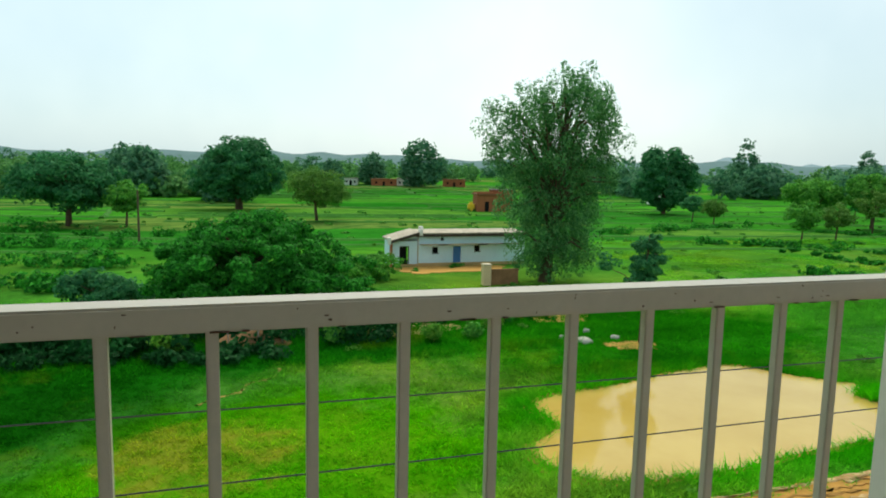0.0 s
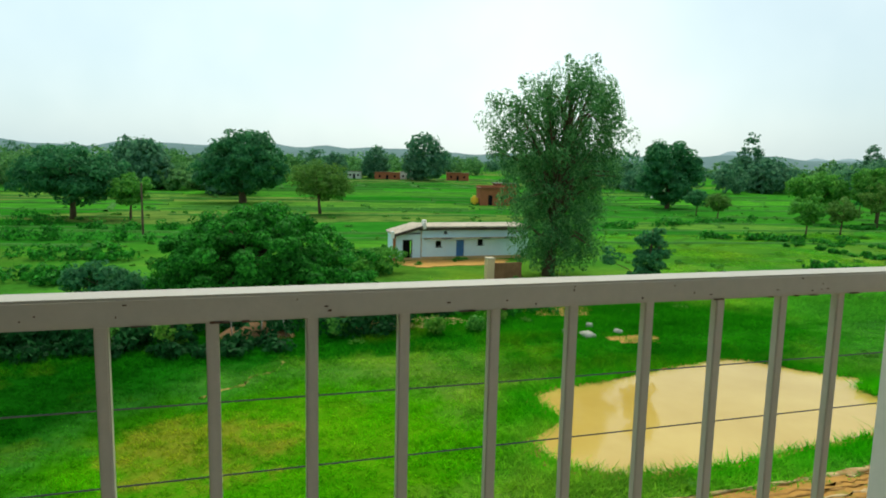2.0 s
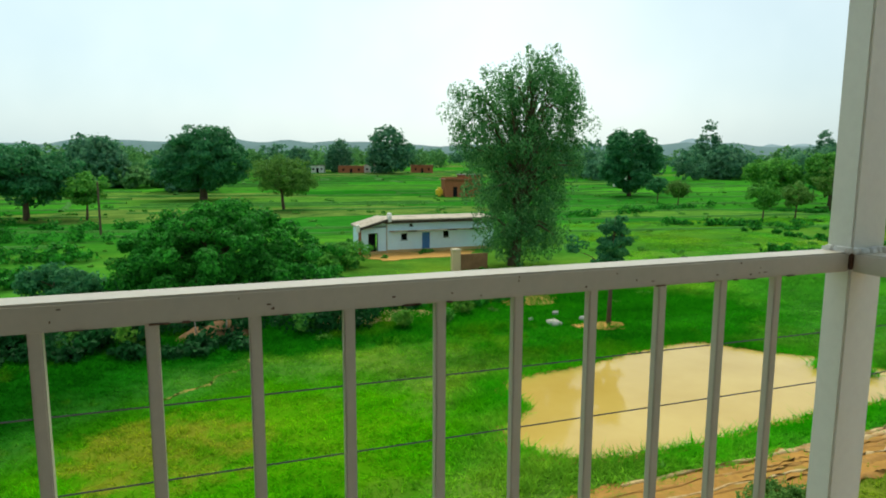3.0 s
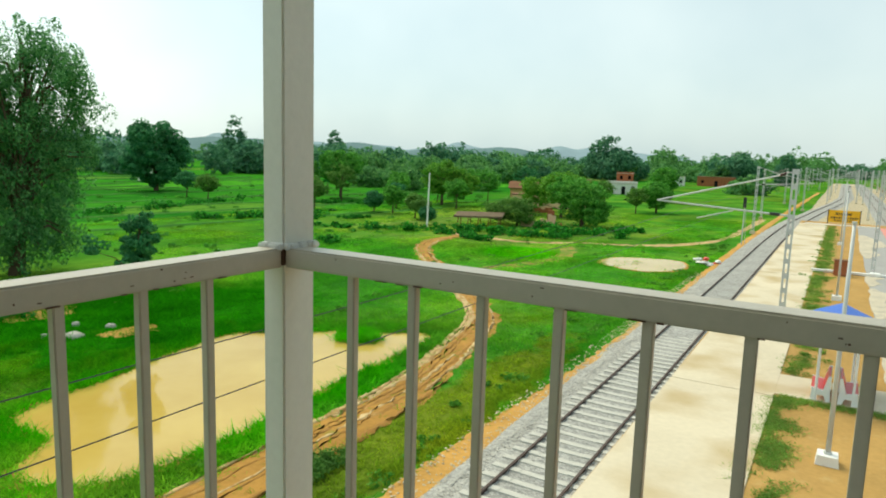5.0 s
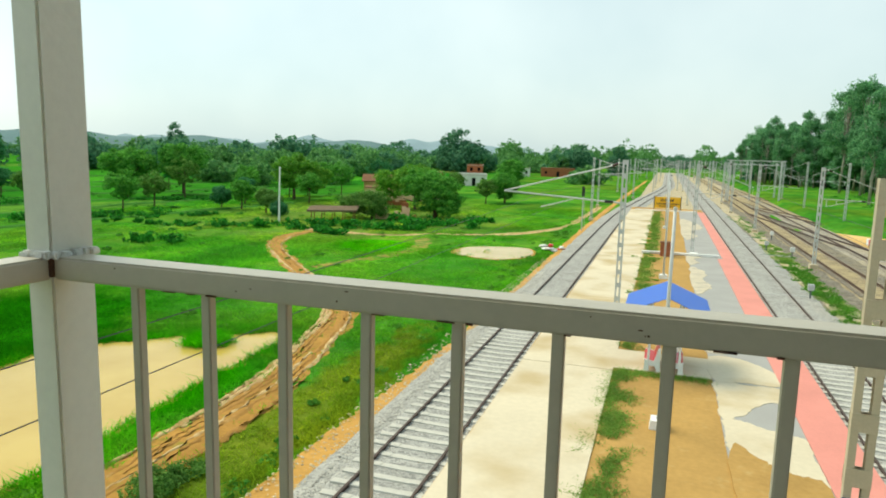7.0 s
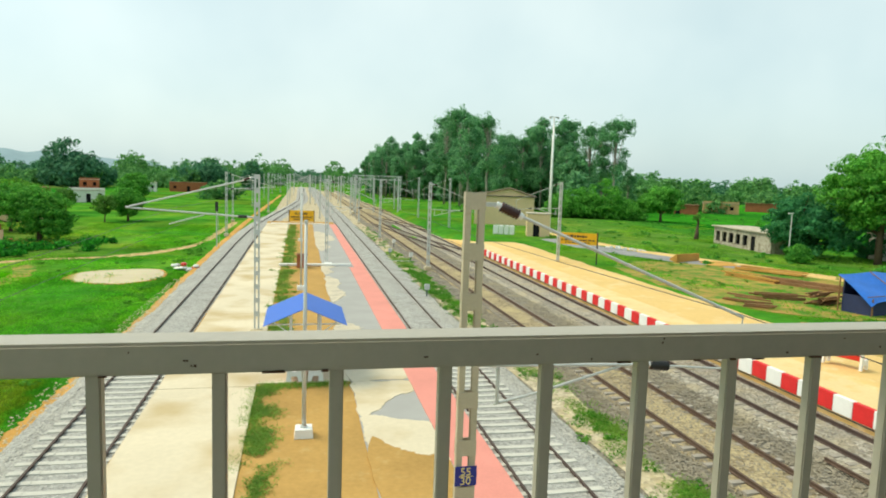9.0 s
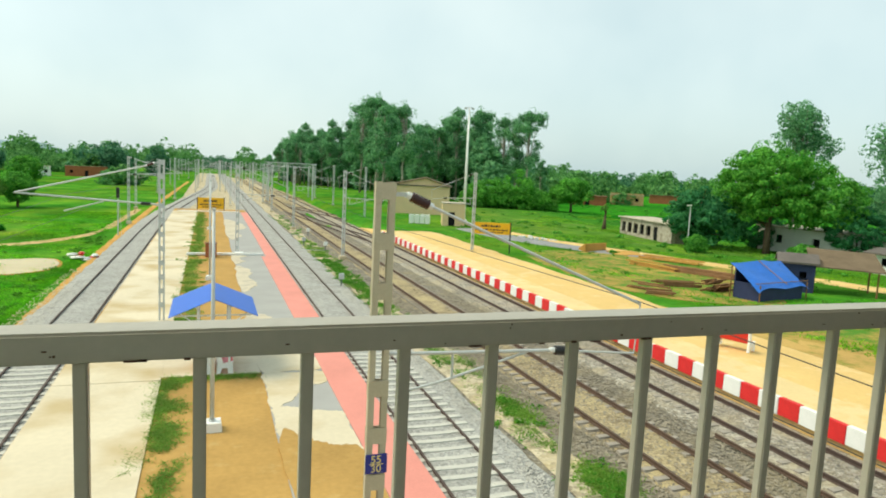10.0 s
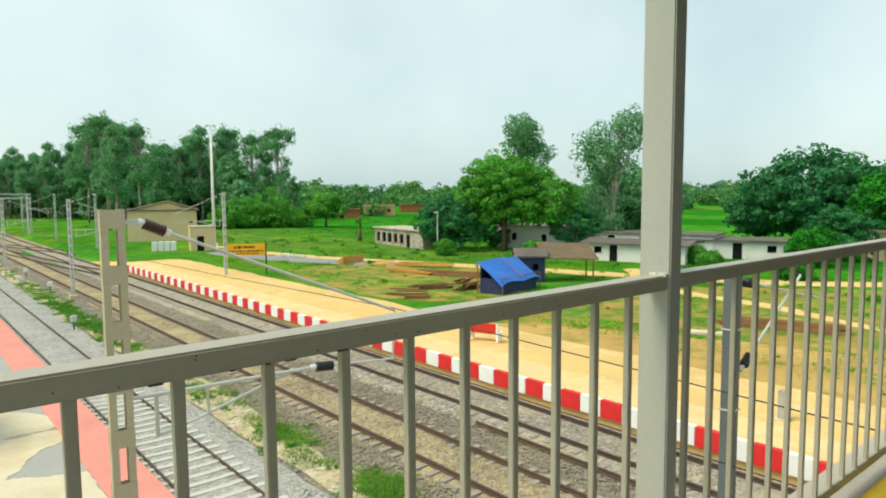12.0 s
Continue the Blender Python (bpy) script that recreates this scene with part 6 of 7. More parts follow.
for k in range(26):
    y = 120 + 11 * k
    x = (-11.5, 4.2, 11.0, 16.4, 23.5)[k % 5] + rr.uniform(-0.6, 0.6)
    copy_thing(right_mast, pose(x, y, -0.1, 0, 0, 180 * (k % 2)))

# plain dark mast between the tracks, close to the bridge
e = thing("steel_mast", "dark grey steel mast with black insulators between tracks", "mast", pose(10.1, 4.85, 0))
b = Build()
b.box(-0.10, -0.10, -0.3, 0.10, 0.10, 7.05, 0.012)
part("shaft", b, DARKPOST, e)
part("footing", Build().box(-0.35, -0.35, -0.3, 0.35, 0.35, 0.05, 0.02), CONCRETE, e)
part("insulator", insulator(Build(), (0.2, -0.1, 5.62), (0.42, -0.1, 5.76), 0.075, 5), BLACK_INS, e, "black ribbed insulator", True)
part("insulator", insulator(Build(), (0.18, -0.1, 6.92), (0.42, -0.1, 6.88), 0.075, 5), BLACK_INS, e, "black ribbed insulator", True)
part("bracket_tube", Build().tube([(0.1, -0.1, 5.56), (0.2, -0.1, 5.62)], 0.03, 8).tube([(0.42, -0.1, 5.76), (2.2, -0.1, 6.85)], 0.022, 8), GALV, e)
part("stay_tube", Build().tube([(0.42, -0.1, 6.88), (3.4, -0.1, 6.3)], 0.018, 8), GALV, e)
for z in (4.95, 6.2):
    part("clamp", Build().box(-0.115, -0.115, z, 0.115, 0.115, z + 0.025), GALV, e)

# catenary over the outer track and the platform track
for xc, ym, label in ((-6.19, 36.0, "contact and messenger wires over the outer track"), (6.95, 9.3, "contact and messenger wires over the platform track")):
    e = thing("overhead_wires", label, "wires", None, "overhead wires")
    ys = [ym + 54 * k for k in range(-2, 8)]
    mes = Build()
    pts = []
    for y0, y1 in zip(ys, ys[1:]):
        for k in range(8):
            t = k / 8
            pts.append((xc, y0 + (y1 - y0) * t, 6.33 - 1.25 * t * (1 - t)))
    mes.tube(pts, 0.008, 5)
    part("messenger_wire", mes, WIRE, e)
    part("contact_wire", Build().tube([(xc + 0.1, ys[0], 5.4), (xc + 0.1, ys[-1], 5.4)], 0.008, 5), WIRE, e)

# ---- island platform ----
e = thing("platform_lamp_post", "slim grey lamp post on a white concrete block", "lamp post", pose(0.34, 21.1, 0), "platform lamp posts")
part("footing", Build().prism([(-0.3, -0.05), (0.3, -0.05), (0.26, 0.26), (-0.26, 0.26)], "y", -0.26, 0.26), WHITE, e, "white painted concrete block")
part("pole", Build().tube([(0, 0, 0.2), (0, 0, 3.4), (0, 0, 6.8)], [0.07, 0.06, 0.045], 12), GALV, e, "", True)
part("collar", Build().tube([(0, 0, 0.26), (0, 0, 0.32)], 0.11, 12), GALV, e)
part("cap", Build().tube([(0, 0, 6.8), (0, 0, 6.88)], 0.06, 10), GALV, e)
copy_thing(e, pose(0.3, 48.5, 0))
copy_thing(e, pose(0.3, 84, 0))

e = thing("platform_shelter", "small shelter with pitched bright blue sheet roof", "shelter", pose(0.42, 28.2, 0))
for s in (-1, 1):
    b = Build()
    n = 9
    vs, fs = [], []
    for i in range(n * 2 + 1):
        y = -1.9 + 3.8 * i / (n * 2)
        w = 0.02 * (i % 2)
        vs += [(0, y, 3.06 + w), (s * 1.62, y, 2.36 + w), (0, y, 3.045 + w), (s * 1.62, y, 2.345 + w)]
    for i in range(n * 2):
        a = i * 4
        fs += [(a, a + 1, a + 5, a + 4), (a + 2, a + 6, a + 7, a + 3), (a + 1, a + 3, a + 7, a + 5)]
    b.add(vs, fs)
    part("roof_sheet", b, ROOF_BLUE, e, "bright blue corrugated roof sheet")
for y in (-1.5, 1.4):
    for s in (-1, 1):
        part("post", Build().tube([(s * 0.58, y, 0), (s * 0.58, y, 2.72)], 0.045, 8), WHITE, e, "white steel post")
        part("strut", Build().tube([(s * 0.58, y, 1.95), (s * 1.25, y, 2.44)], 0.025, 6), WHITE, e)
    part("tie_beam", Build().tube([(-1.4, y, 2.34), (1.4, y, 2.34)], 0.03, 8).tube([(-1.5, y, 2.36), (0, y, 3.0), (1.5, y, 2.36)], 0.03, 8), WHITE, e, "white truss")
    part("king_post", Build().tube([(0, y, 2.34), (0, y, 3.0)], 0.025, 6), WHITE, e)


def bench(x, y, z, rz, label):
    """A moulded double seat with white ends."""
    e = thing("bench", label, "bench", pose(x, y, z, 0, 0, rz), "station benches")
    prof = [(-0.30, 0.0), (-0.27, 0.42), (-0.30, 0.47), (0.08, 0.40), (0.22, 0.92), (0.32, 0.94), (0.30, 0.45), (0.33, 0.0), (0.20, 0.0), (0.12, 0.22), (-0.12, 0.22), (-0.17, 0.0)]
    for k in (-1, 1):
        part("end_panel", Build().prism(prof, "x", k * 0.78 - 0.05, k * 0.78 + 0.05), WHITE, e, "white cast end panel")
    part("seat", Build().prism([(-0.30, 0.40), (-0.28, 0.46), (0.10, 0.41), (0.10, 0.35)], "x", -0.73, 0.73), REDSEAT, e, "red seat")
    part("backrest", Build().prism([(0.09, 0.42), (0.22, 0.92), (0.28, 0.91), (0.15, 0.40)], "x", -0.73, 0.73), REDSEAT, e, "red backrest")
    return e


bench(-0.02, 27.5, 0.01, -90, "red and white bench under the blue shelter")
bench(0.86, 27.5, 0.01, 90, "red and white bench under the blue shelter, back to back")
bench(23.6, 24.3, 0.71, 112, "red and white bench on the sandy platform")

e = thing("kiosk_box", "small red-brown box on the island platform", "cabinet", pose(0.4, 60.0, 0))
part("body", Build().box(-0.45, -0.4, 0, 0.45, 0.4, 1.15, 0.02), BRICK, e)
part("lid", Build().box(-0.5, -0.45, 1.15, 0.5, 0.45, 1.22, 0.01), TILE, e)
e = thing("white_kerb_beam", "long low white concrete beam across the island platform", "kerb", None, "white beams")
part("beam", Build().box(-1.6, 60.8, 0.01, 4.8, 61.2, 0.2, 0.02), WHITE, e)
part("end_block", Build().box(2.4, 60.6, 0.01, 3.1, 61.5, 0.26, 0.02), WHITE, e)


def nameboard(x, y, z, rz, w, h, leg, label):
    e = thing("station_nameboard", label, "sign", pose(x, y, z, 0, 0, rz), "station nameboards")
    panel = part("panel", Build().box(-w / 2, -0.04, leg, w / 2, 0.04, leg + h, 0.01), YELLOW, e, "yellow sheet panel with black lettering")
    part("border", Build().box(-w / 2 - 0.03, -0.03, leg + h, w / 2 + 0.03, 0.03, leg + h + 0.025).box(-w / 2 - 0.03, -0.03, leg - 0.025, w / 2 + 0.03, 0.03, leg), YELLOW2, e)
    for k in (-1, 1):
        part("leg", Build().box(k * (w / 2 - 0.06) - 0.06, -0.06, -0.1, k * (w / 2 - 0.06) + 0.06, 0.06, leg + h + 0.1, 0.01), BLACK, e, "black steel leg")
    rr = random.Random(int(w * 100))
    for zz, hh, x0, x1 in ((leg + h * 0.62, h * 0.22, -w * 0.26, w * 0.22), (leg + h * 0.32, h * 0.15, -w * 0.4, w * 0.42), (leg + h * 0.12, h * 0.1, -w * 0.3, w * 0.3)):
        p = x0
        while p < x1:
            q = p + rr.uniform(0.12, 0.3)
            part("letter_bar", Build().box(p, -0.052, zz, min(q, x1), -0.042, zz + hh * rr.uniform(0.75, 1.0)), BLACK, panel)
            p = q + rr.uniform(0.05, 0.12)
    return e


nameboard(0.5, 113.6, 0.0, 0, 4.2, 1.75, 0.35, "yellow station nameboard on black legs at the platform end")
nameboard(26.6, 60.3, 0.55, -22, 3.9, 1.1, 1.78, "yellow station nameboard on black legs on the sandy platform")

# signals, poles and lineside things
e = thing("colour_light_signal", "slim railway signal with dark head", "signal", pose(-8.9, 78, -0.25))
part("post", Build().tube([(0, 0, 0), (0, 0, 4.2)], 0.06, 8), GALV, e)
part("head", Build().box(-0.16, -0.1, 4.0, 0.16, 0.1, 5.1, 0.02), BLACK, e)
part("ladder", Build().tube([(0.3, 0.2, 0), (0.1, 0.1, 4.0)], 0.02, 6), GALV, e)
for k, (x, y) in enumerate(((9.15, 46.5), (11.4, 80), (9.6, 70), (11.2, 66))):
    e = thing("point_machine", "small grey trackside box on a short post", "trackside box", pose(x, y, -0.25), "trackside boxes")
    part("post", Build().tube([(0, 0, 0), (0, 0, 0.7)], 0.05, 8), DARKPOST, e)
    part("case", Build().box(-0.18, -0.12, 0.55, 0.18, 0.12, 0.95, 0.02), WHITE if k % 2 else GALV, e)
    part("rod", Build().tube([(-0.1, 0, 0.12), (-2.6, 0.05, 0.14)], 0.025, 6), GALV, e)
e = thing("cement_sacks", "heap of white and red sacks on the bank", "sacks", pose(-9.5, 60.5, -0.38))
rr = random.Random(2)
for k in range(9):
    b = Build().box(-0.42, -0.26, 0, 0.42, 0.26, 0.2, 0.09)
    o = part("sack", b, WHITE if k % 4 else REDSEAT, e, "", True)
    o.matrix_basis = pose(rr.uniform(-0.8, 0.8), rr.uniform(-0.9, 0.9), (0, 0, 0, 0, 0.18, 0.18, 0.18, 0.36, 0.36)[k], 0, 0, rr.uniform(0, 180))
e = thing("concrete_pole", "pale leaning concrete pole in the pasture", "pole", pose(-43.2, 68.4, LEFT, 0, 1.8, 0))
part("shaft", Build().tube([(0, 0, -0.2), (0, 0, 6.7)], [0.12, 0.08], 8), WHITE, e)
e = thing("wooden_pole", "thin grey wooden pole at the field edge", "pole", pose(-77.5, -10.1, LEFT))
part("shaft", Build().tube([(0, 0, -0.2), (0, 0, 5.7)], [0.13, 0.09], 8), BARK, e)
e = thing("light_mast", "very tall white floodlight mast behind the platform", "mast", pose(37.5, 96.0, RIGHT))
part("shaft", Build().tube([(0, 0, -0.1), (0, 0, 9), (0, 0, 17.6)], [0.24, 0.2, 0.13], 10), WHITE, e, "", True)
part("lamp_arm", Build().box(-0.7, -0.08, 17.5, 0.7, 0.08, 17.62).box(-0.75, -0.15, 17.3, -0.45, 0.15, 17.5).box(0.45, -0.15, 17.3, 0.75, 0.15, 17.5), GALV, e)
part("plinth", Build().box(-0.4, -0.4, 0, 0.4, 0.4, 0.5, 0.03), WHITE, e)
e = thing("yard_lamp_post", "thin grey lamp post by the ruined building", "lamp post", pose(54.5, 65.2, RIGHT))
part("shaft", Build().tube([(0, 0, -0.1), (0, 0, 5.2)], 0.07, 8), GALV, e)
part("lamp", Build().box(-0.5, -0.1, 5.15, 0.15, 0.1, 5.27, 0.02), WHITE, e)
e = thing("concrete_stub", "grey concrete post on the platform", "post", pose(22.8, 9.2, PT + 0.02))
part("shaft", Build().box(-0.14, -0.14, 0, 0.14, 0.14, 1.0, 0.015), CONCRETE2, e)
part("base", Build().box(-0.22, -0.22, -0.02, 0.22, 0.22, 0.05, 0.01), CONCRETE, e)


# ---- buildings ----
def building(x, y, z, rz, w, d, h, wall, roof, label, doors=(), windows=(), parapet=0.0, over=0.15, category="house", pitch=0.0, roof_t=0.14):
    """A plain house: front along local x at y = 0, running back to y = d."""
    e = thing("house", label, category, pose(x, y, z, 0, 0, rz), "houses")
    cuts = sorted([(c - ww / 2, c + ww / 2, 0.0, hh) for c, ww, hh in doors] + [(c - ww / 2, c + ww / 2, zz, zz + hh) for c, zz, ww, hh in windows])
    panels = []
    p = -w / 2
    for a, c, z0, z1 in cuts:
        panels.append((p, 0, -0.3, a, 0.2, h))
        if z0 > 0:
            panels.append((a, 0, -0.3, c, 0.2, z0))
        panels.append((a, 0, z1, c, 0.2, h))
        p = c
    panels.append((p, 0, -0.3, w / 2, 0.2, h))
    panels += [(-w / 2, 0.2, -0.3, -w / 2 + 0.2, d, h), (w / 2 - 0.2, 0.2, -0.3, w / 2, d, h), (-w / 2 + 0.2, d - 0.2, -0.3, w / 2 - 0.2, d, h)]
    for q in panels:
        part("wall", Build().box(*q), wall, e)
    # A near-black sheet paints the room's darkness close behind the front.
    part("dark_backing", Build().box(-w / 2 + 0.22, 0.7, -0.2, w / 2 - 0.22, 0.8, h - 0.1), VOID, e, "near-black sheet standing in for the unlit room")
    # Doors off the blue house take the same near-black colour.
    for c, ww, hh in doors:
        part("door", Build().box(c - ww / 2, 0.08, 0, c + ww / 2, 0.12, hh), BLUEDOOR if wall is BLUEWALL else VOID, e, "door leaf")
    for c, zz, ww, hh in windows:
        part("window", Build().box(c - ww / 2 - 0.05, -0.03, zz - 0.06, c + ww / 2 + 0.05, 0.0, zz).box(c - 0.02, 0.05, zz, c + 0.02, 0.08, zz + hh), VOID, e, "small barred window")
    rb = Build()
    if pitch:
        rb.slab([(-w / 2 - over, -over, h), (w / 2 + over, -over, h), (w / 2 + over, d / 2, h + pitch), (-w / 2 - over, d / 2, h + pitch)], roof_t)
        part("roof", rb, roof, e)
        rb = Build()
        rb.slab([(-w / 2 - over, d / 2, h + pitch), (w / 2 + over, d / 2, h + pitch), (w / 2 + over, d + over, h), (-w / 2 - over, d + over, h)], roof_t)
        part("roof", rb, roof, e)
        g = Build()
        for k in (-1, 1):
            g.add([(k * (w / 2 - 0.1), 0.0, h - 0.1), (k * (w / 2 - 0.1), d, h - 0.1), (k * (w / 2 - 0.1), d / 2, h + pitch - 0.12)], [(0, 1, 2)])
        part("gable", g, wall, e)
    else:
        rb.box(-w / 2 - over, -over, h, w / 2 + over, d + over, h + roof_t)
        part("roof", rb, roof, e)
        if parapet:
            for y0 in (0, d - 0.15):
                part("parapet", Build().box(-w / 2, y0, h + roof_t, w / 2, y0 + 0.15, h + roof_t + parapet), wall, e)
    return e


# blue house: front faces the railway (+x); local x runs along -y, so turn by 90
e = building(-56.5, 20.4, LEFT, 90, 10.4, 3.4, 2.85, BLUEWALL, ROOFTOP, "low blue-washed house with stained flat roof and blue door",
             doors=((-1.5, 0.75, 1.75),), windows=((-3.55, 1.15, 0.55, 0.55), (0.45, 1.25, 0.55, 0.55), (-2.9, 2.35, 0.3, 0.22)), over=0.25, roof_t=0.16)
part("ledge", Build().box(-5.0, -0.42, 1.92, 4.8, 0.0, 2.0, 0.01), ROOFTOP, e, "stained concrete sun ledge over the windows")
part("plinth", Build().box(-5.2, -0.05, -0.3, 5.2, -0.004, 0.28), MUDBAND, e, "mud-stained foot of the wall")
part("drip_edge", Build().box(-5.46, -0.27, 2.66, 5.46, -0.2, 2.9), MOULD, e, "black mould along the roof edge")
for x0 in (-3.4, 0.4, 2.6):
    part("ledge_stain", Build().box(x0, -0.426, 1.9, x0 + 0.9, -0.4, 2.004), MOULD, e, "mould on the sun ledge")
part("wall_crack", Build().box(-5.205, -0.012, 0.28, -5.12, 0.0, 2.85), ROOFTOP, e)
part("roof_tank", Build().tube([(-4.6, 1.2, 3.0), (-4.6, 1.2, 3.42), (-4.6, 1.2, 3.5)], [0.22, 0.22, 0.1], 10), WHITE, e, "small white drum on the roof")
e = thing("lean_to_room", "blue-washed lean-to room with open dark doorway and sloping roof", "house", pose(-56.5, 14.05, LEFT, 0, 0, 90), "houses")
b = Build()
b.box(-1.15, -0.02, -0.3, -0.45, 0.18, 2.3).box(0.3, -0.02, -0.3, 1.12, 0.18, 2.45).box(-0.45, -0.02, 1.75, 0.3, 0.18, 2.4)
b.prism([(-1.15, 2.3), (1.12, 2.3), (1.12, 2.95)], "y", -0.02, 0.18)
b.box(-1.15, 0.18, -0.3, -0.97, 3.1, 2.25)
part("wall", b, BLUEWALL, e)
# The doorway's inner shade is a near-black panel.
part("doorway_backing", Build().box(-0.45, 0.6, -0.2, 0.3, 0.65, 1.8), VOID, e, "near-black sheet standing in for shade inside the open doorway")
part("door_frame", Build().box(-0.5, -0.05, 0, -0.45, 0.05, 1.8).box(0.3, -0.05, 0, 0.35, 0.05, 1.8).box(-0.5, -0.05, 1.75, 0.35, 0.05, 1.82), BLACK, e)
part("roof", Build().slab([(-1.35, -0.4, 2.4), (1.2, -0.4, 3.12), (1.2, 3.2, 3.12), (-1.35, 3.2, 2.4)], 0.14), ROOFTOP, e)
part("plinth", Build().box(-1.15, -0.06, -0.3, 1.12, -0.024, 0.22), MUDBAND, e)
part("roof_rim", Build().prism([(-1.4, 2.12), (1.2, 2.86), (1.2, 3.06), (-1.4, 2.34)], "y", -0.46, -0.402), MOULD, e, "dark mouldy roof rim")
part("roof_coping", Build().box(1.2, -0.5, 2.8, 1.5, -0.1, 3.36, 0.02), WHITE, e, "whitewashed roof corner")
part("roof_coping", Build().box(-1.62, -0.5, 2.0, -1.36, -0.1, 2.62, 0.02), WHITE, e, "whitewashed roof corner")
part("brick_corner", Build().box(-1.32, -0.1, -0.3, -1.16, 0.3, 2.1), BRICK, e, "bare brick corner")

e = thing("gate_pillar", "cream plastered gate pillar with brown wall", "wall", pose(-46.5, 17.9, LEFT))
part("pillar", Build().box(-0.3, -0.3, -0.2, 0.3, 0.3, 1.55, 0.02), TANWALL, e)
part("garden_wall", Build().box(-0.12, 0.3, -0.2, 0.12, 2.6, 1.2, 0.02), TIMBER, e, "mud-brown garden wall")
part("cap", Build().box(-0.34, -0.34, 1.55, 0.34, 0.34, 1.63, 0.01), CONCRETE, e)
for k, (x, y, s) in enumerate(((-29.7, 16.9, 0.42), (-29.9, 18.8, 0.22), (-31.5, 18.0, 0.18), (-30.6, 16.0, 0.14))):
    b = Build().box(-s, -s * 0.7, -0.05, s, s * 0.7, 0.18 if k == 0 else 0.2, 0.05)
    o = ob_of("field_stone", b, STONE_L, None, "pale flat stone lying in the grass", True)
    o.matrix_basis = pose(x, y, LEFT, 3, 2, 30 * k)
    tagged(o, "", "stone", "field stones")

building(-128, 50.5, LEFT, 80, 6.2, 5, 3.4, BRICK, TILE, "small red brick farm house with dark flat roof", doors=((-1, 0.9, 2.0),), windows=((1.2, 1.2, 0.6, 0.6),), over=0.4, parapet=0.3)
part("thatch_heap", Build().box(-4.8, 0.5, 0, -3.4, 2.2, 1.8, 0.4), YELLOW2, bpy.data.objects["house.001"], "yellow straw stack")
building(-133, 55, LEFT, 80, 4.5, 4, 4.2, BRICK, GREYROOF, "brick farm house behind another", over=0.3)
for x, y, w, h, wall, roof, lb in ((-285, 62, 11, 3.2, BRICK, TILE, "far low brick village house"), (-292, 73, 7, 3.6, WHITEWALL, GREYROOF, "far white village house"), (-290, 96, 10, 3.4, BRICK, TILE, "far brick village house with tiled roof"),
                                   (-300, 50, 6, 3, WHITEWALL, GREYROOF, "far pale village house"), (-160, 118, 7, 3.5, BRICK, TILE, "brick farm house among trees"), (-150, 108, 5, 3, WHITEWALL, ROOFTOP, "pale farm house among trees")):
    building(x, y, LEFT, 75, w, 6, h, wall, roof, lb, doors=((0, 1.1, 2.1),), windows=((-w * 0.3, 1.2, 0.9, 0.9), (w * 0.3, 1.2, 0.9, 0.9)), over=0.3)
building(-51, 178, LEFT, 14, 8, 7, 2.8, WHITEWALL, ROOFTOP, "white village house with flat roof", doors=((0.5, 1.0, 2.1),), windows=((-2.6, 1.2, 0.9, 1.0), (3, 1.2, 0.9, 1.0)), parapet=0.4)
building(-52.5, 186, LEFT, 14, 4.5, 5, 5.4, BRICK, ROOFTOP, "red brick upper storey of a village house", windows=((-1, 3.9, 0.8, 0.9), (1.2, 3.9, 0.8, 0.9)), parapet=0.2)
building(-60, 172, LEFT, 14, 5, 5, 3.4, BRICK, TILE, "red brick outhouse in the village", over=0.2)
building(-58, 268, LEFT, 12, 11, 7, 3.4, WHITEWALL, ROOFTOP, "long pale village house", doors=((0, 1.2, 2.2),), windows=((-4, 1.3, 1, 1), (4, 1.3, 1, 1)))
building(-43, 280, LEFT, 10, 14, 7, 3.6, BRICK, TILE, "long red brick village house", doors=((0, 1.2, 2.2),), windows=((-5, 1.3, 1, 1), (5, 1.3, 1, 1)))
building(-52, 121, LEFT, 20, 9, 5, 3.0, MUDBAND, TILE, "mud-walled house with tiled roof among trees", doors=((-1, 1.0, 1.9),), windows=((2, 1.2, 0.6, 0.6),), pitch=1.2, over=0.4)
building(-43, 112, LEFT, 8, 8, 4, 2.4, TANWALL, TILE, "tan mud house among trees", doors=((1, 1.0, 1.9),), pitch=1.0, over=0.4)
e = thing("ruined_wall", "broken brick and mud walls beside a tree", "ruin", pose(-33.6, 80.6, LEFT, 0, 0, 15))
b = Build()
rr = random.Random(12)
for k in range(9):
    b.box(-2.4 + k * 0.5, 0, -0.2, -1.9 + k * 0.5, 0.35, rr.uniform(0.5, 2.0))
part("wall", b, TANWALL, e)
b = Build()
for k in range(40):
    x, y, s = rr.gauss(1.6, 0.8), rr.gauss(-0.9, 0.5), rr.uniform(0.08, 0.22)
    b.box(x - s, y - s, -0.05, x + s, y + s, rr.uniform(0.15, 0.7), 0.02)
part("pier", Build().box(1.0, 0.1, -0.2, 1.9, 0.5, 2.2, 0.03), BRICK, e, "standing piece of red brick wall")
part("rubble", b, BRICK, e, "heap of broken red brick")
building(-44.5, 103, LEFT, 22, 6.5, 4, 2.7, TANWALL, TILE, "roofless-looking tan mud house behind bushes", doors=((-1.4, 1.0, 1.9),), windows=((1.6, 1.1, 0.7, 0.7),), over=0.1)
e = thing("ruined_wall", "low broken red brick garden wall", "ruin", pose(-43.6, 100.6, LEFT, 0, 0, 22))
b = Build()
for k in range(12):
    b.box(-3.6 + k * 0.6, 0, -0.2, -3.0 + k * 0.6, 0.3, rr.uniform(0.6, 1.2))
part("wall", b, BRICK, e)
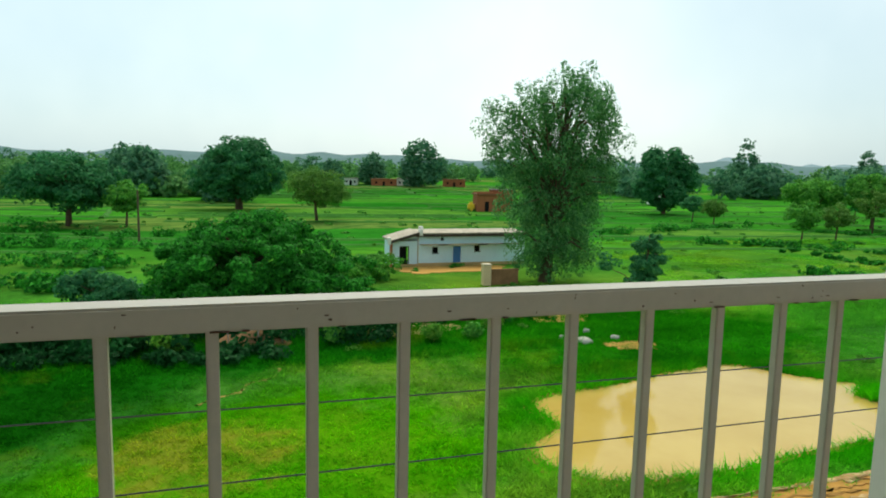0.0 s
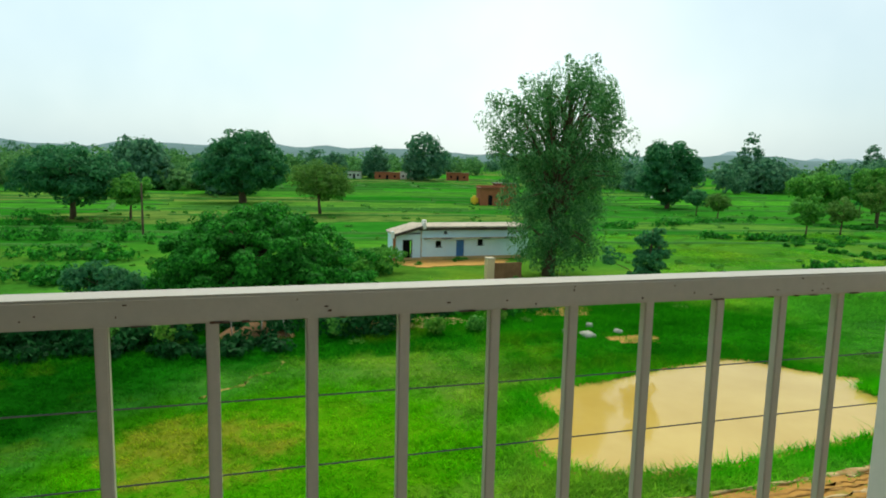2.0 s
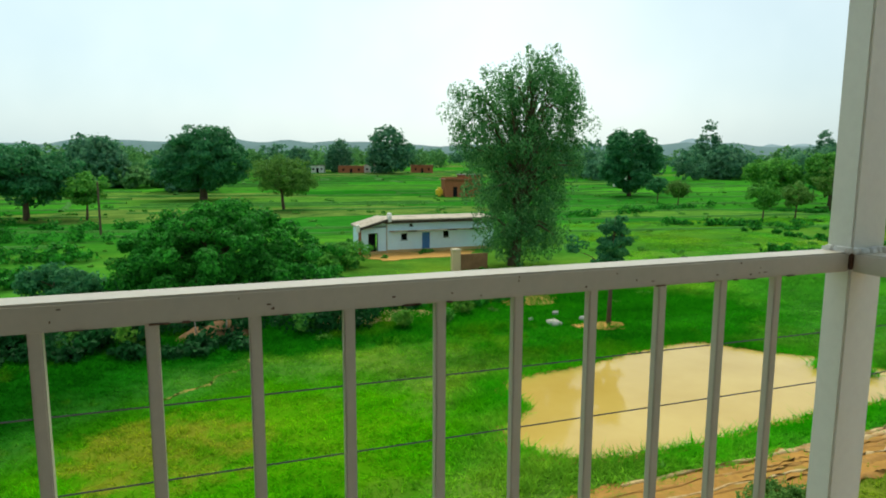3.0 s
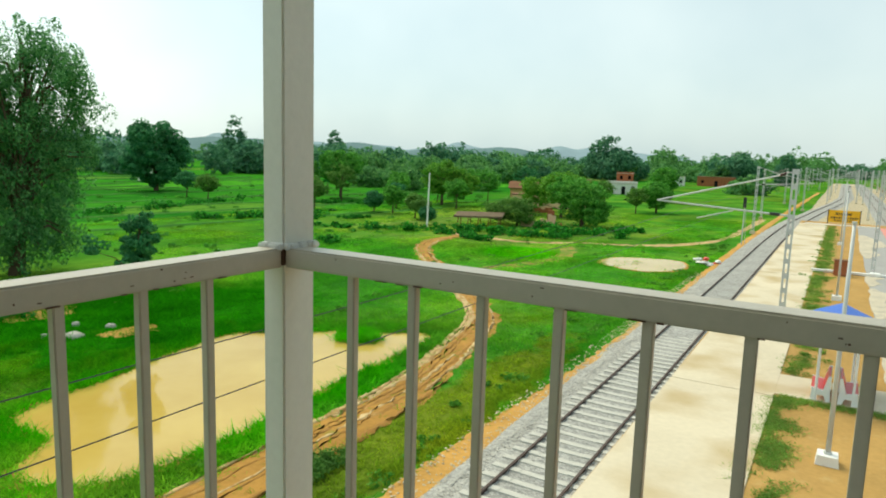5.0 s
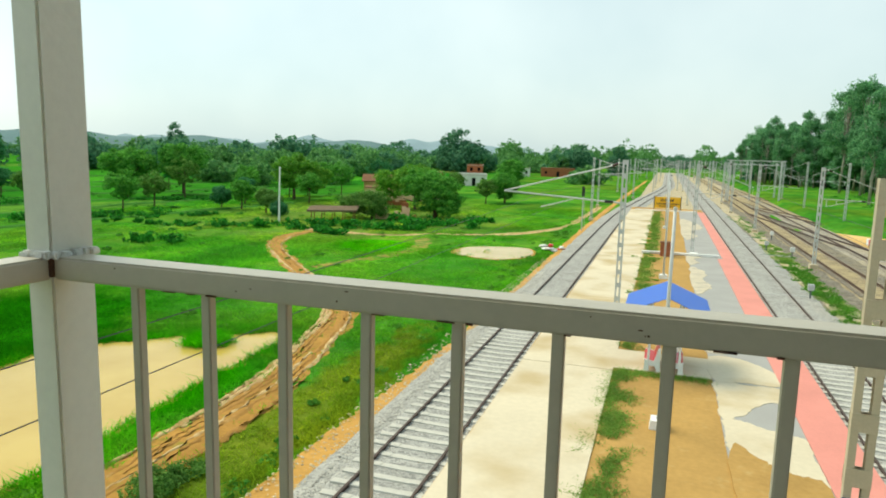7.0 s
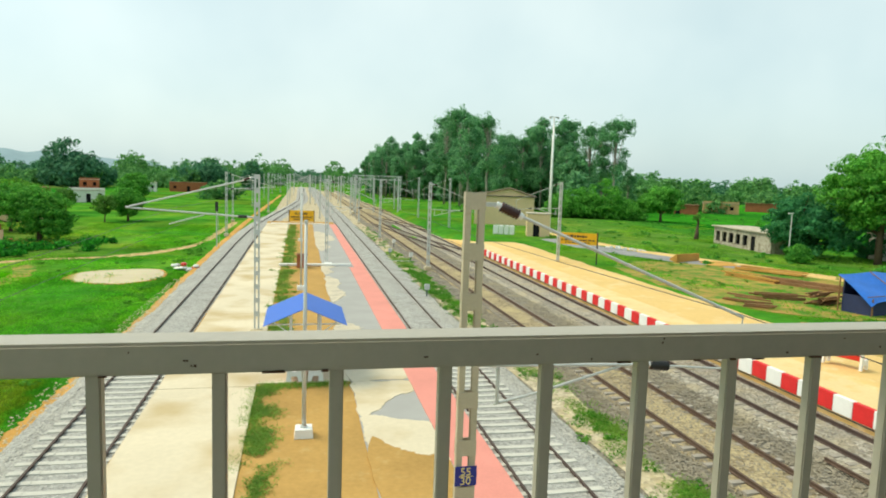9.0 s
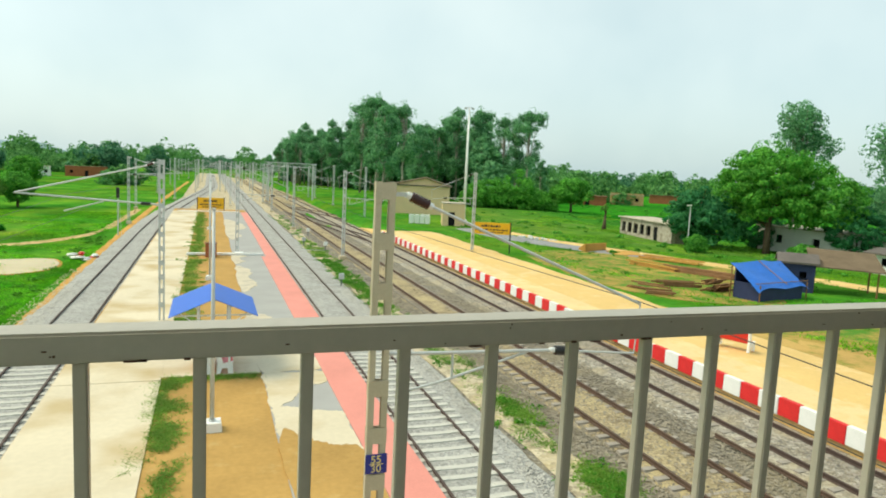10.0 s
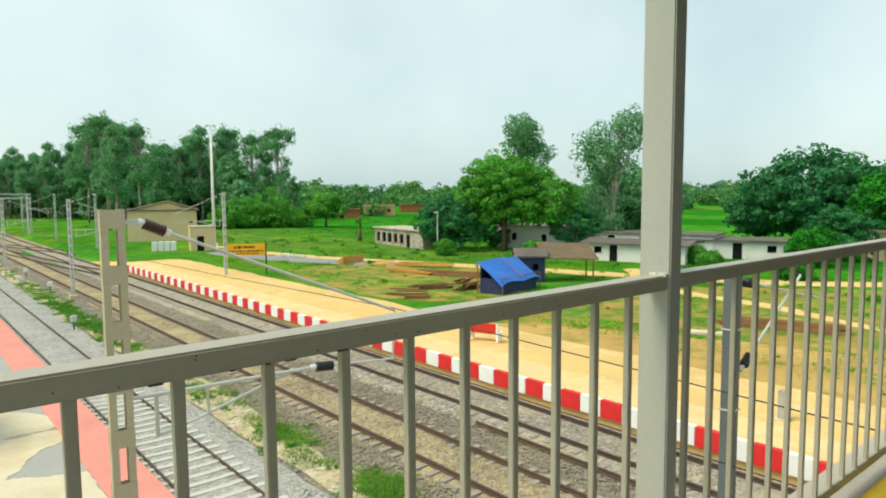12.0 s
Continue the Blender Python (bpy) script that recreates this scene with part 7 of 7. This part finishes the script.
e = thing("cattle_shed", "open thatched cattle shed on crooked posts", "shed", pose(-39.6, 75.2, LEFT, 0, 0, 20))
for k in range(5):
    part("post", Build().tube([(-2.6 + 1.3 * k, -1, -0.1), (-2.6 + 1.3 * k + 0.05, -1, 1.4)], 0.07, 6), TIMBER, e)
    part("post", Build().tube([(-2.6 + 1.3 * k, 1.4, -0.1), (-2.6 + 1.3 * k, 1.4, 1.6)], 0.07, 6), TIMBER, e)
part("roof", Build().slab([(-3.1, -1.4, 1.35), (3.1, -1.4, 1.45), (3.1, 1.8, 1.75), (-3.1, 1.8, 1.65)], 0.22), THATCH, e, "grey thatch")

# right-hand buildings
e = building(35.2, 111.8, RIGHT, -18, 10.4, 12, 5.0, TANWALL, GREYROOF, "tan plastered goods shed with low gable roof", over=0.35, category="shed")
b = Build()
b.prism([(-5.2, 5.0), (5.2, 5.0), (0.9, 6.4)], "y", 0.0, 0.2)
part("gable", b, TANWALL, e)
for s in (-1, 1):
    part("roof_sheet", Build().slab([(0.9, -0.4, 6.52), (s * 5.65, -0.4, 5.02), (s * 5.65, 12.4, 5.02), (0.9, 12.4, 6.52)], 0.1), THATCH, e)
building(33.4, 89.5, RIGHT, -16, 3.2, 3.0, 3.2, TANWALL, ROOFTOP, "small square plastered hut beside the platform", doors=((-0.3, 0.9, 2.0),), over=0.1, category="hut")
e = thing("water_tanks", "row of white water tanks on the ground", "tanks", pose(29.2, 92.5, RIGHT, 0, 0, -20))
for k in range(4):
    part("tank", Build().box(-1.5 + 0.78 * k, -0.4, 0, -0.8 + 0.78 * k, 0.4, 1.35, 0.08), WHITE, e)
building(57.0, 77.2, RIGHT, -97, 14.0, 5, 2.4, RUINWALL, ROOFTOP, "derelict low whitewashed building with empty window openings", windows=tuple((-5.9 + 1.75 * k, 0.5, 1.15, 1.3) for k in range(5)), doors=((3.0, 1.0, 1.8),), over=0.3, category="ruin")
building(62.5, 41.6, RIGHT, -74, 11, 6, 2.05, WHITEWALL, GREYROOF, "white row house with dark veranda roof", doors=((-2.2, 0.9, 1.8), (1.6, 1.2, 1.8)), windows=((-4.0, 0.9, 0.9, 0.7), (4.0, 0.9, 0.9, 0.7)), over=0.5, pitch=0.35)
building(70, 47.5, RIGHT, -74, 20, 6, 2.5, WHITEWALL, GREYROOF, "long white building with flat roof behind the row", windows=((-6, 1.4, 0.9, 0.9), (-2, 1.4, 0.9, 0.9), (2, 1.4, 0.9, 0.9)), over=0.3)
building(66.5, 60, RIGHT, -85, 12, 6, 3.0, WHITEWALL, ROOFTOP, "white walled house behind the shade tree", windows=((-3, 1.2, 0.9, 0.9), (2, 1.2, 0.9, 0.9)), over=0.2)
building(73.5, 36.5, RIGHT, -68, 13, 6, 2.0, WHITEWALL, GREYROOF, "long white house with grey roof", doors=((1.0, 1.0, 1.8),), windows=((-4, 0.9, 0.9, 0.7), (4.5, 0.9, 0.9, 0.7)), over=0.4)
building(84, 20, RIGHT, -62, 9, 6, 3.0, TANWALL, GREYROOF, "tan house with grey roof under trees", doors=((0, 1.0, 2.0),), over=0.4)
building(106, 172, RIGHT, -30, 11, 6, 2.5, BRICK, TILE, "orange brick village house far across the field", doors=((0, 1.2, 2.2),), over=0.3)
building(124, 178, RIGHT, -32, 10, 6, 3.0, MUDBAND, ROOFTOP, "two-storey village house far across the field", windows=((-3, 1.2, 1, 1), (3, 1.2, 1, 1)), parapet=0.5)
building(152, 196, RIGHT, -36, 10, 6, 2.8, BRICK, TILE, "red brick village house far across the field", over=0.3)

# tarpaulin hut, open shed and timber
e = thing("tarpaulin_hut", "small stall of dark boards covered with a bright blue tarpaulin", "stall", pose(37.9, 36.4, RIGHT, 0, 0, 11))
for q in ((-2.5, -0.95, 0, 2.5, -0.85, 1.1), (-2.5, 0.95, 0, 2.5, 1.05, 2.2), (-2.5, -0.85, 0, -2.4, 0.95, 1.2), (2.4, -0.85, 0, 2.5, 0.95, 1.2)):
    part("wall", Build().box(*q), NAVY, e)
b = Build()
n = 12
vs = []
for j in range(n + 1):
    for i in range(n + 1):
        u, w = i / n, j / n
        vs.append((-2.9 + 5.8 * u + 0.3 * (w - 0.5), -1.3 + 2.6 * w, 1.0 + 1.45 * w - 0.25 * (2 * u - 1) ** 4 * (1 - w) + 0.09 * math.sin(u * 9 + w * 3) * (1 - w * 0.4) - 0.16 * math.sin(u * math.pi * 3) ** 2 * w * (1 - w) + rr.uniform(-0.02, 0.02)))
fs = [(j * (n + 1) + i, j * (n + 1) + i + 1, (j + 1) * (n + 1) + i + 1, (j + 1) * (n + 1) + i) for j in range(n) for i in range(n)]
vs2 = [(x, y, z - 0.015) for x, y, z in vs]
b.add(vs, fs)
b.add(vs2, [tuple(reversed(f)) for f in fs])
part("tarpaulin", b, TARP, e, "creased bright blue tarpaulin sheet", True)
for x, y in ((-2.7, -1.15), (2.7, -1.15), (-2.7, 1.15), (2.7, 1.15)):
    part("post", Build().tube([(x, y, -0.05), (x, y, 1.2 if y < 0 else 2.3)], 0.05, 6), TIMBER, e)
for p0, p1 in (((-3.0, -1.0, 1.3), (3.0, -1.0, 1.3)), ((0, -1.35, 1.2), (0.2, 1.2, 2.56))):
    part("pole", Build().tube([p0, p1], 0.03, 6), TIMBER, e, "pole weighing down the sheet")
e = building(42.6, 38.4, RIGHT, -42, 2.4, 2.2, 2.3, NAVY, GREYROOF, "dark blue boarded kiosk with small window", windows=((0.4, 1.1, 0.5, 0.5),), pitch=0.6, over=0.25, category="kiosk")
e = thing("open_shed", "open shed with brown-grey sheet roof on posts", "shed", pose(46.5, 37.6, RIGHT, 0, 0, -42))
part("roof", Build().slab([(-2.6, -1.8, 2.1), (2.4, -1.8, 2.0), (2.1, 1.6, 3.1), (-2.6, 1.6, 3.2)], 0.08), THATCH, e, "brown-grey sheet roof")
for x, y, h in ((-2.2, -1.4, 2.1), (2.0, -1.4, 2.05), (-2.2, 1.3, 2.95), (1.9, 1.3, 2.9)):
    part("post", Build().tube([(x, y, -0.05), (x, y, h)], 0.07, 6), TIMBER, e, "dark timber post")


def timber_pile(x, y, rz, n, length, label, mat=None):
    e = thing("timber_pile", label, "timber", pose(x, y, RIGHT + 0.03, 0, 0, rz), "timber piles")
    q = random.Random(n * 7)
    for k in range(n):
        yy, zz = q.uniform(-0.8, 0.8), 0.05 + 0.1 * (k % (4 if n < 16 else 8))
        x0 = q.uniform(-0.5, 0.5)
        part("beam", Build().box(-length / 2 + x0, yy - 0.07, zz - 0.05, length / 2 + x0, yy + 0.07, zz + 0.06, 0.008), mat or TIMBER, e)
    return e


timber_pile(40.6, 46.5, -65, 14, 6.5, "stack of weathered brown timber beams")
timber_pile(38.8, 50.5, -75, 9, 5.0, "scattered orange-brown timber planks", ORANGE)
timber_pile(38.8, 16.0, -72, 14, 6.0, "dark stack of old sleepers in the grass")
timber_pile(34.0, 41.5, -20, 7, 3.0, "broken boards beside the stall")
timber_pile(29.6, 38.2, -30, 5, 1.8, "low heap of dark scrap wood at the platform foot")
timber_pile(35.9, 39.2, 20, 22, 2.0, "heap of splintered red-brown boards beside the stall")
timber_pile(43.5, 54.0, -60, 10, 6.0, "long stack of orange-brown planks by the lane", ORANGE)
timber_pile(30.5, 40.0, -55, 6, 2.4, "dark scrap timber on the grass")
e = thing("brick_stack", "sloping stack of orange bricks by the road", "bricks", pose(39.6, 63.0, RIGHT, 0, 0, 20))
for k in range(8):
    part("brick_course", Build().box(-1.8 + 0.12 * k, -0.9 + 0.2 * k, 0, 1.8 - 0.12 * k, -0.7 + 0.2 * k, 0.85 - 0.09 * k, 0.02), ORANGE, e)
e = thing("whitewashed_stones", "row of whitewashed stones beside the grey road", "stones", pose(38.5, 73, RIGHT, 0, 0, -55))
for k in range(9):
    s = rr.uniform(0.15, 0.32)
    o = part("stone", Build().box(-s, -s * 0.7, -0.02, s, s * 0.7, s, 0.06), WHITE, e)
    o.matrix_basis = pose(-2.4 + 0.6 * k, rr.uniform(-0.5, 0.5), 0.06, 0, 0, rr.uniform(0, 90))
e = thing("concrete_slab", "pale broken concrete slab in the grass", "slab", pose(34.3, 18.0, RIGHT, 0, 0, -60))
part("slab", Build().box(-1.2, -0.4, 0.0, 1.2, 0.4, 0.16, 0.03), CONCRETE, e)
tree("bare_stump_tree", "leafless pollarded tree stump in the meadow", 58.5, 89.5, RIGHT, [(0, 0, 3.4, 0.7, 0.7, 0.5)], L_OLIVE, 14, 12, 0.2, 0.12, 3.0, 0.3, (0.5, 0.2), 7, BARK, 0, 90, "", 0.5, 0.7)

# low earth bunds between the paddies
b = Build()
rr = random.Random(14)
lines = []
for k, x in enumerate((-70, -79, -88, -97, -108, -119, -131, -144, -158, -174, -192, -212, -234, -258, -284, -312)):
    for y0, y1 in ((-75, -12), (-12, 40), (40, 95), (95, 150)):
        if rr.random() < 0.7:
            o = rr.uniform(-5, 5)
            lines.append(((x + o + (y0 - 20) * 0.12, y0 + rr.uniform(-3, 3)), (x + o + rr.uniform(-3, 3) + (y1 - 20) * 0.12, y1)))
for k in range(46):
    x, y = rr.uniform(-300, -70), rr.uniform(-70, 140)
    lines.append(((x, y), (x - rr.uniform(9, 24), y + rr.uniform(-3, 3))))
for (x0, y0), (x1, y1) in lines:
    n = 14
    d = Vector((x1 - x0, y1 - y0)).normalized()
    s = Vector((d.y, -d.x))
    vs, fs = [], []
    for i in range(n):
        t = i / (n - 1)
        p = Vector((x0 + (x1 - x0) * t, y0 + (y1 - y0) * t)) + s * 0.8 * noise.noise((x0, y0, t * 4))
        h = 0.2 + 0.2 * noise.noise((x0 + t * 9, y0, 1)) + 0.25 * max(0, min(1, (abs(p.x) - 110) / 100))
        for q, z in ((-0.7, -0.3), (-0.25, h), (0.25, h), (0.7, -0.3)):
            vs.append((*(p + s * q), LEFT + z))
        if i:
            fs += [(i * 4 - 4 + m, i * 4 + m, i * 4 + 1 + m, i * 4 - 3 + m) for m in range(3)]
    b.add(vs, fs)
BUND = plain("weedy_bund", (0.045, 0.18, 0.02), 0.95, 0, 0.4, 0.3, 3, 0.5, dirt=(0.18, 0.18, 0.05), dirt_at=0.66)
tagged(ob_of("field_bunds", b, BUND, None, "", True), "low weedy earth banks dividing the paddy plots", "field banks", "", "stuff")

# painted blocks of the platform wall, red and white in turn
blk = Build().box(-0.08, 0.006, BED + 0.37, 0.14, 0.914, PT + 0.06, 0.012)
firsts = {}
y, k = 11.64 - 0.92 * 28, 0
while y < PY1 - 0.9:
    mat = RED if k % 2 == 0 else WHITE
    if mat.name not in firsts:
        o = part("kerb_block", blk, mat, platform)
        firsts[mat.name] = o
        o.matrix_basis = pose(PX, y, 0)
    else:
        share("kerb_block", firsts[mat.name], platform, pose(PX + 0.008 * math.sin(k * 2.3), y, 0.012 * math.sin(k * 1.7)))
    y += 0.92
    k += 1
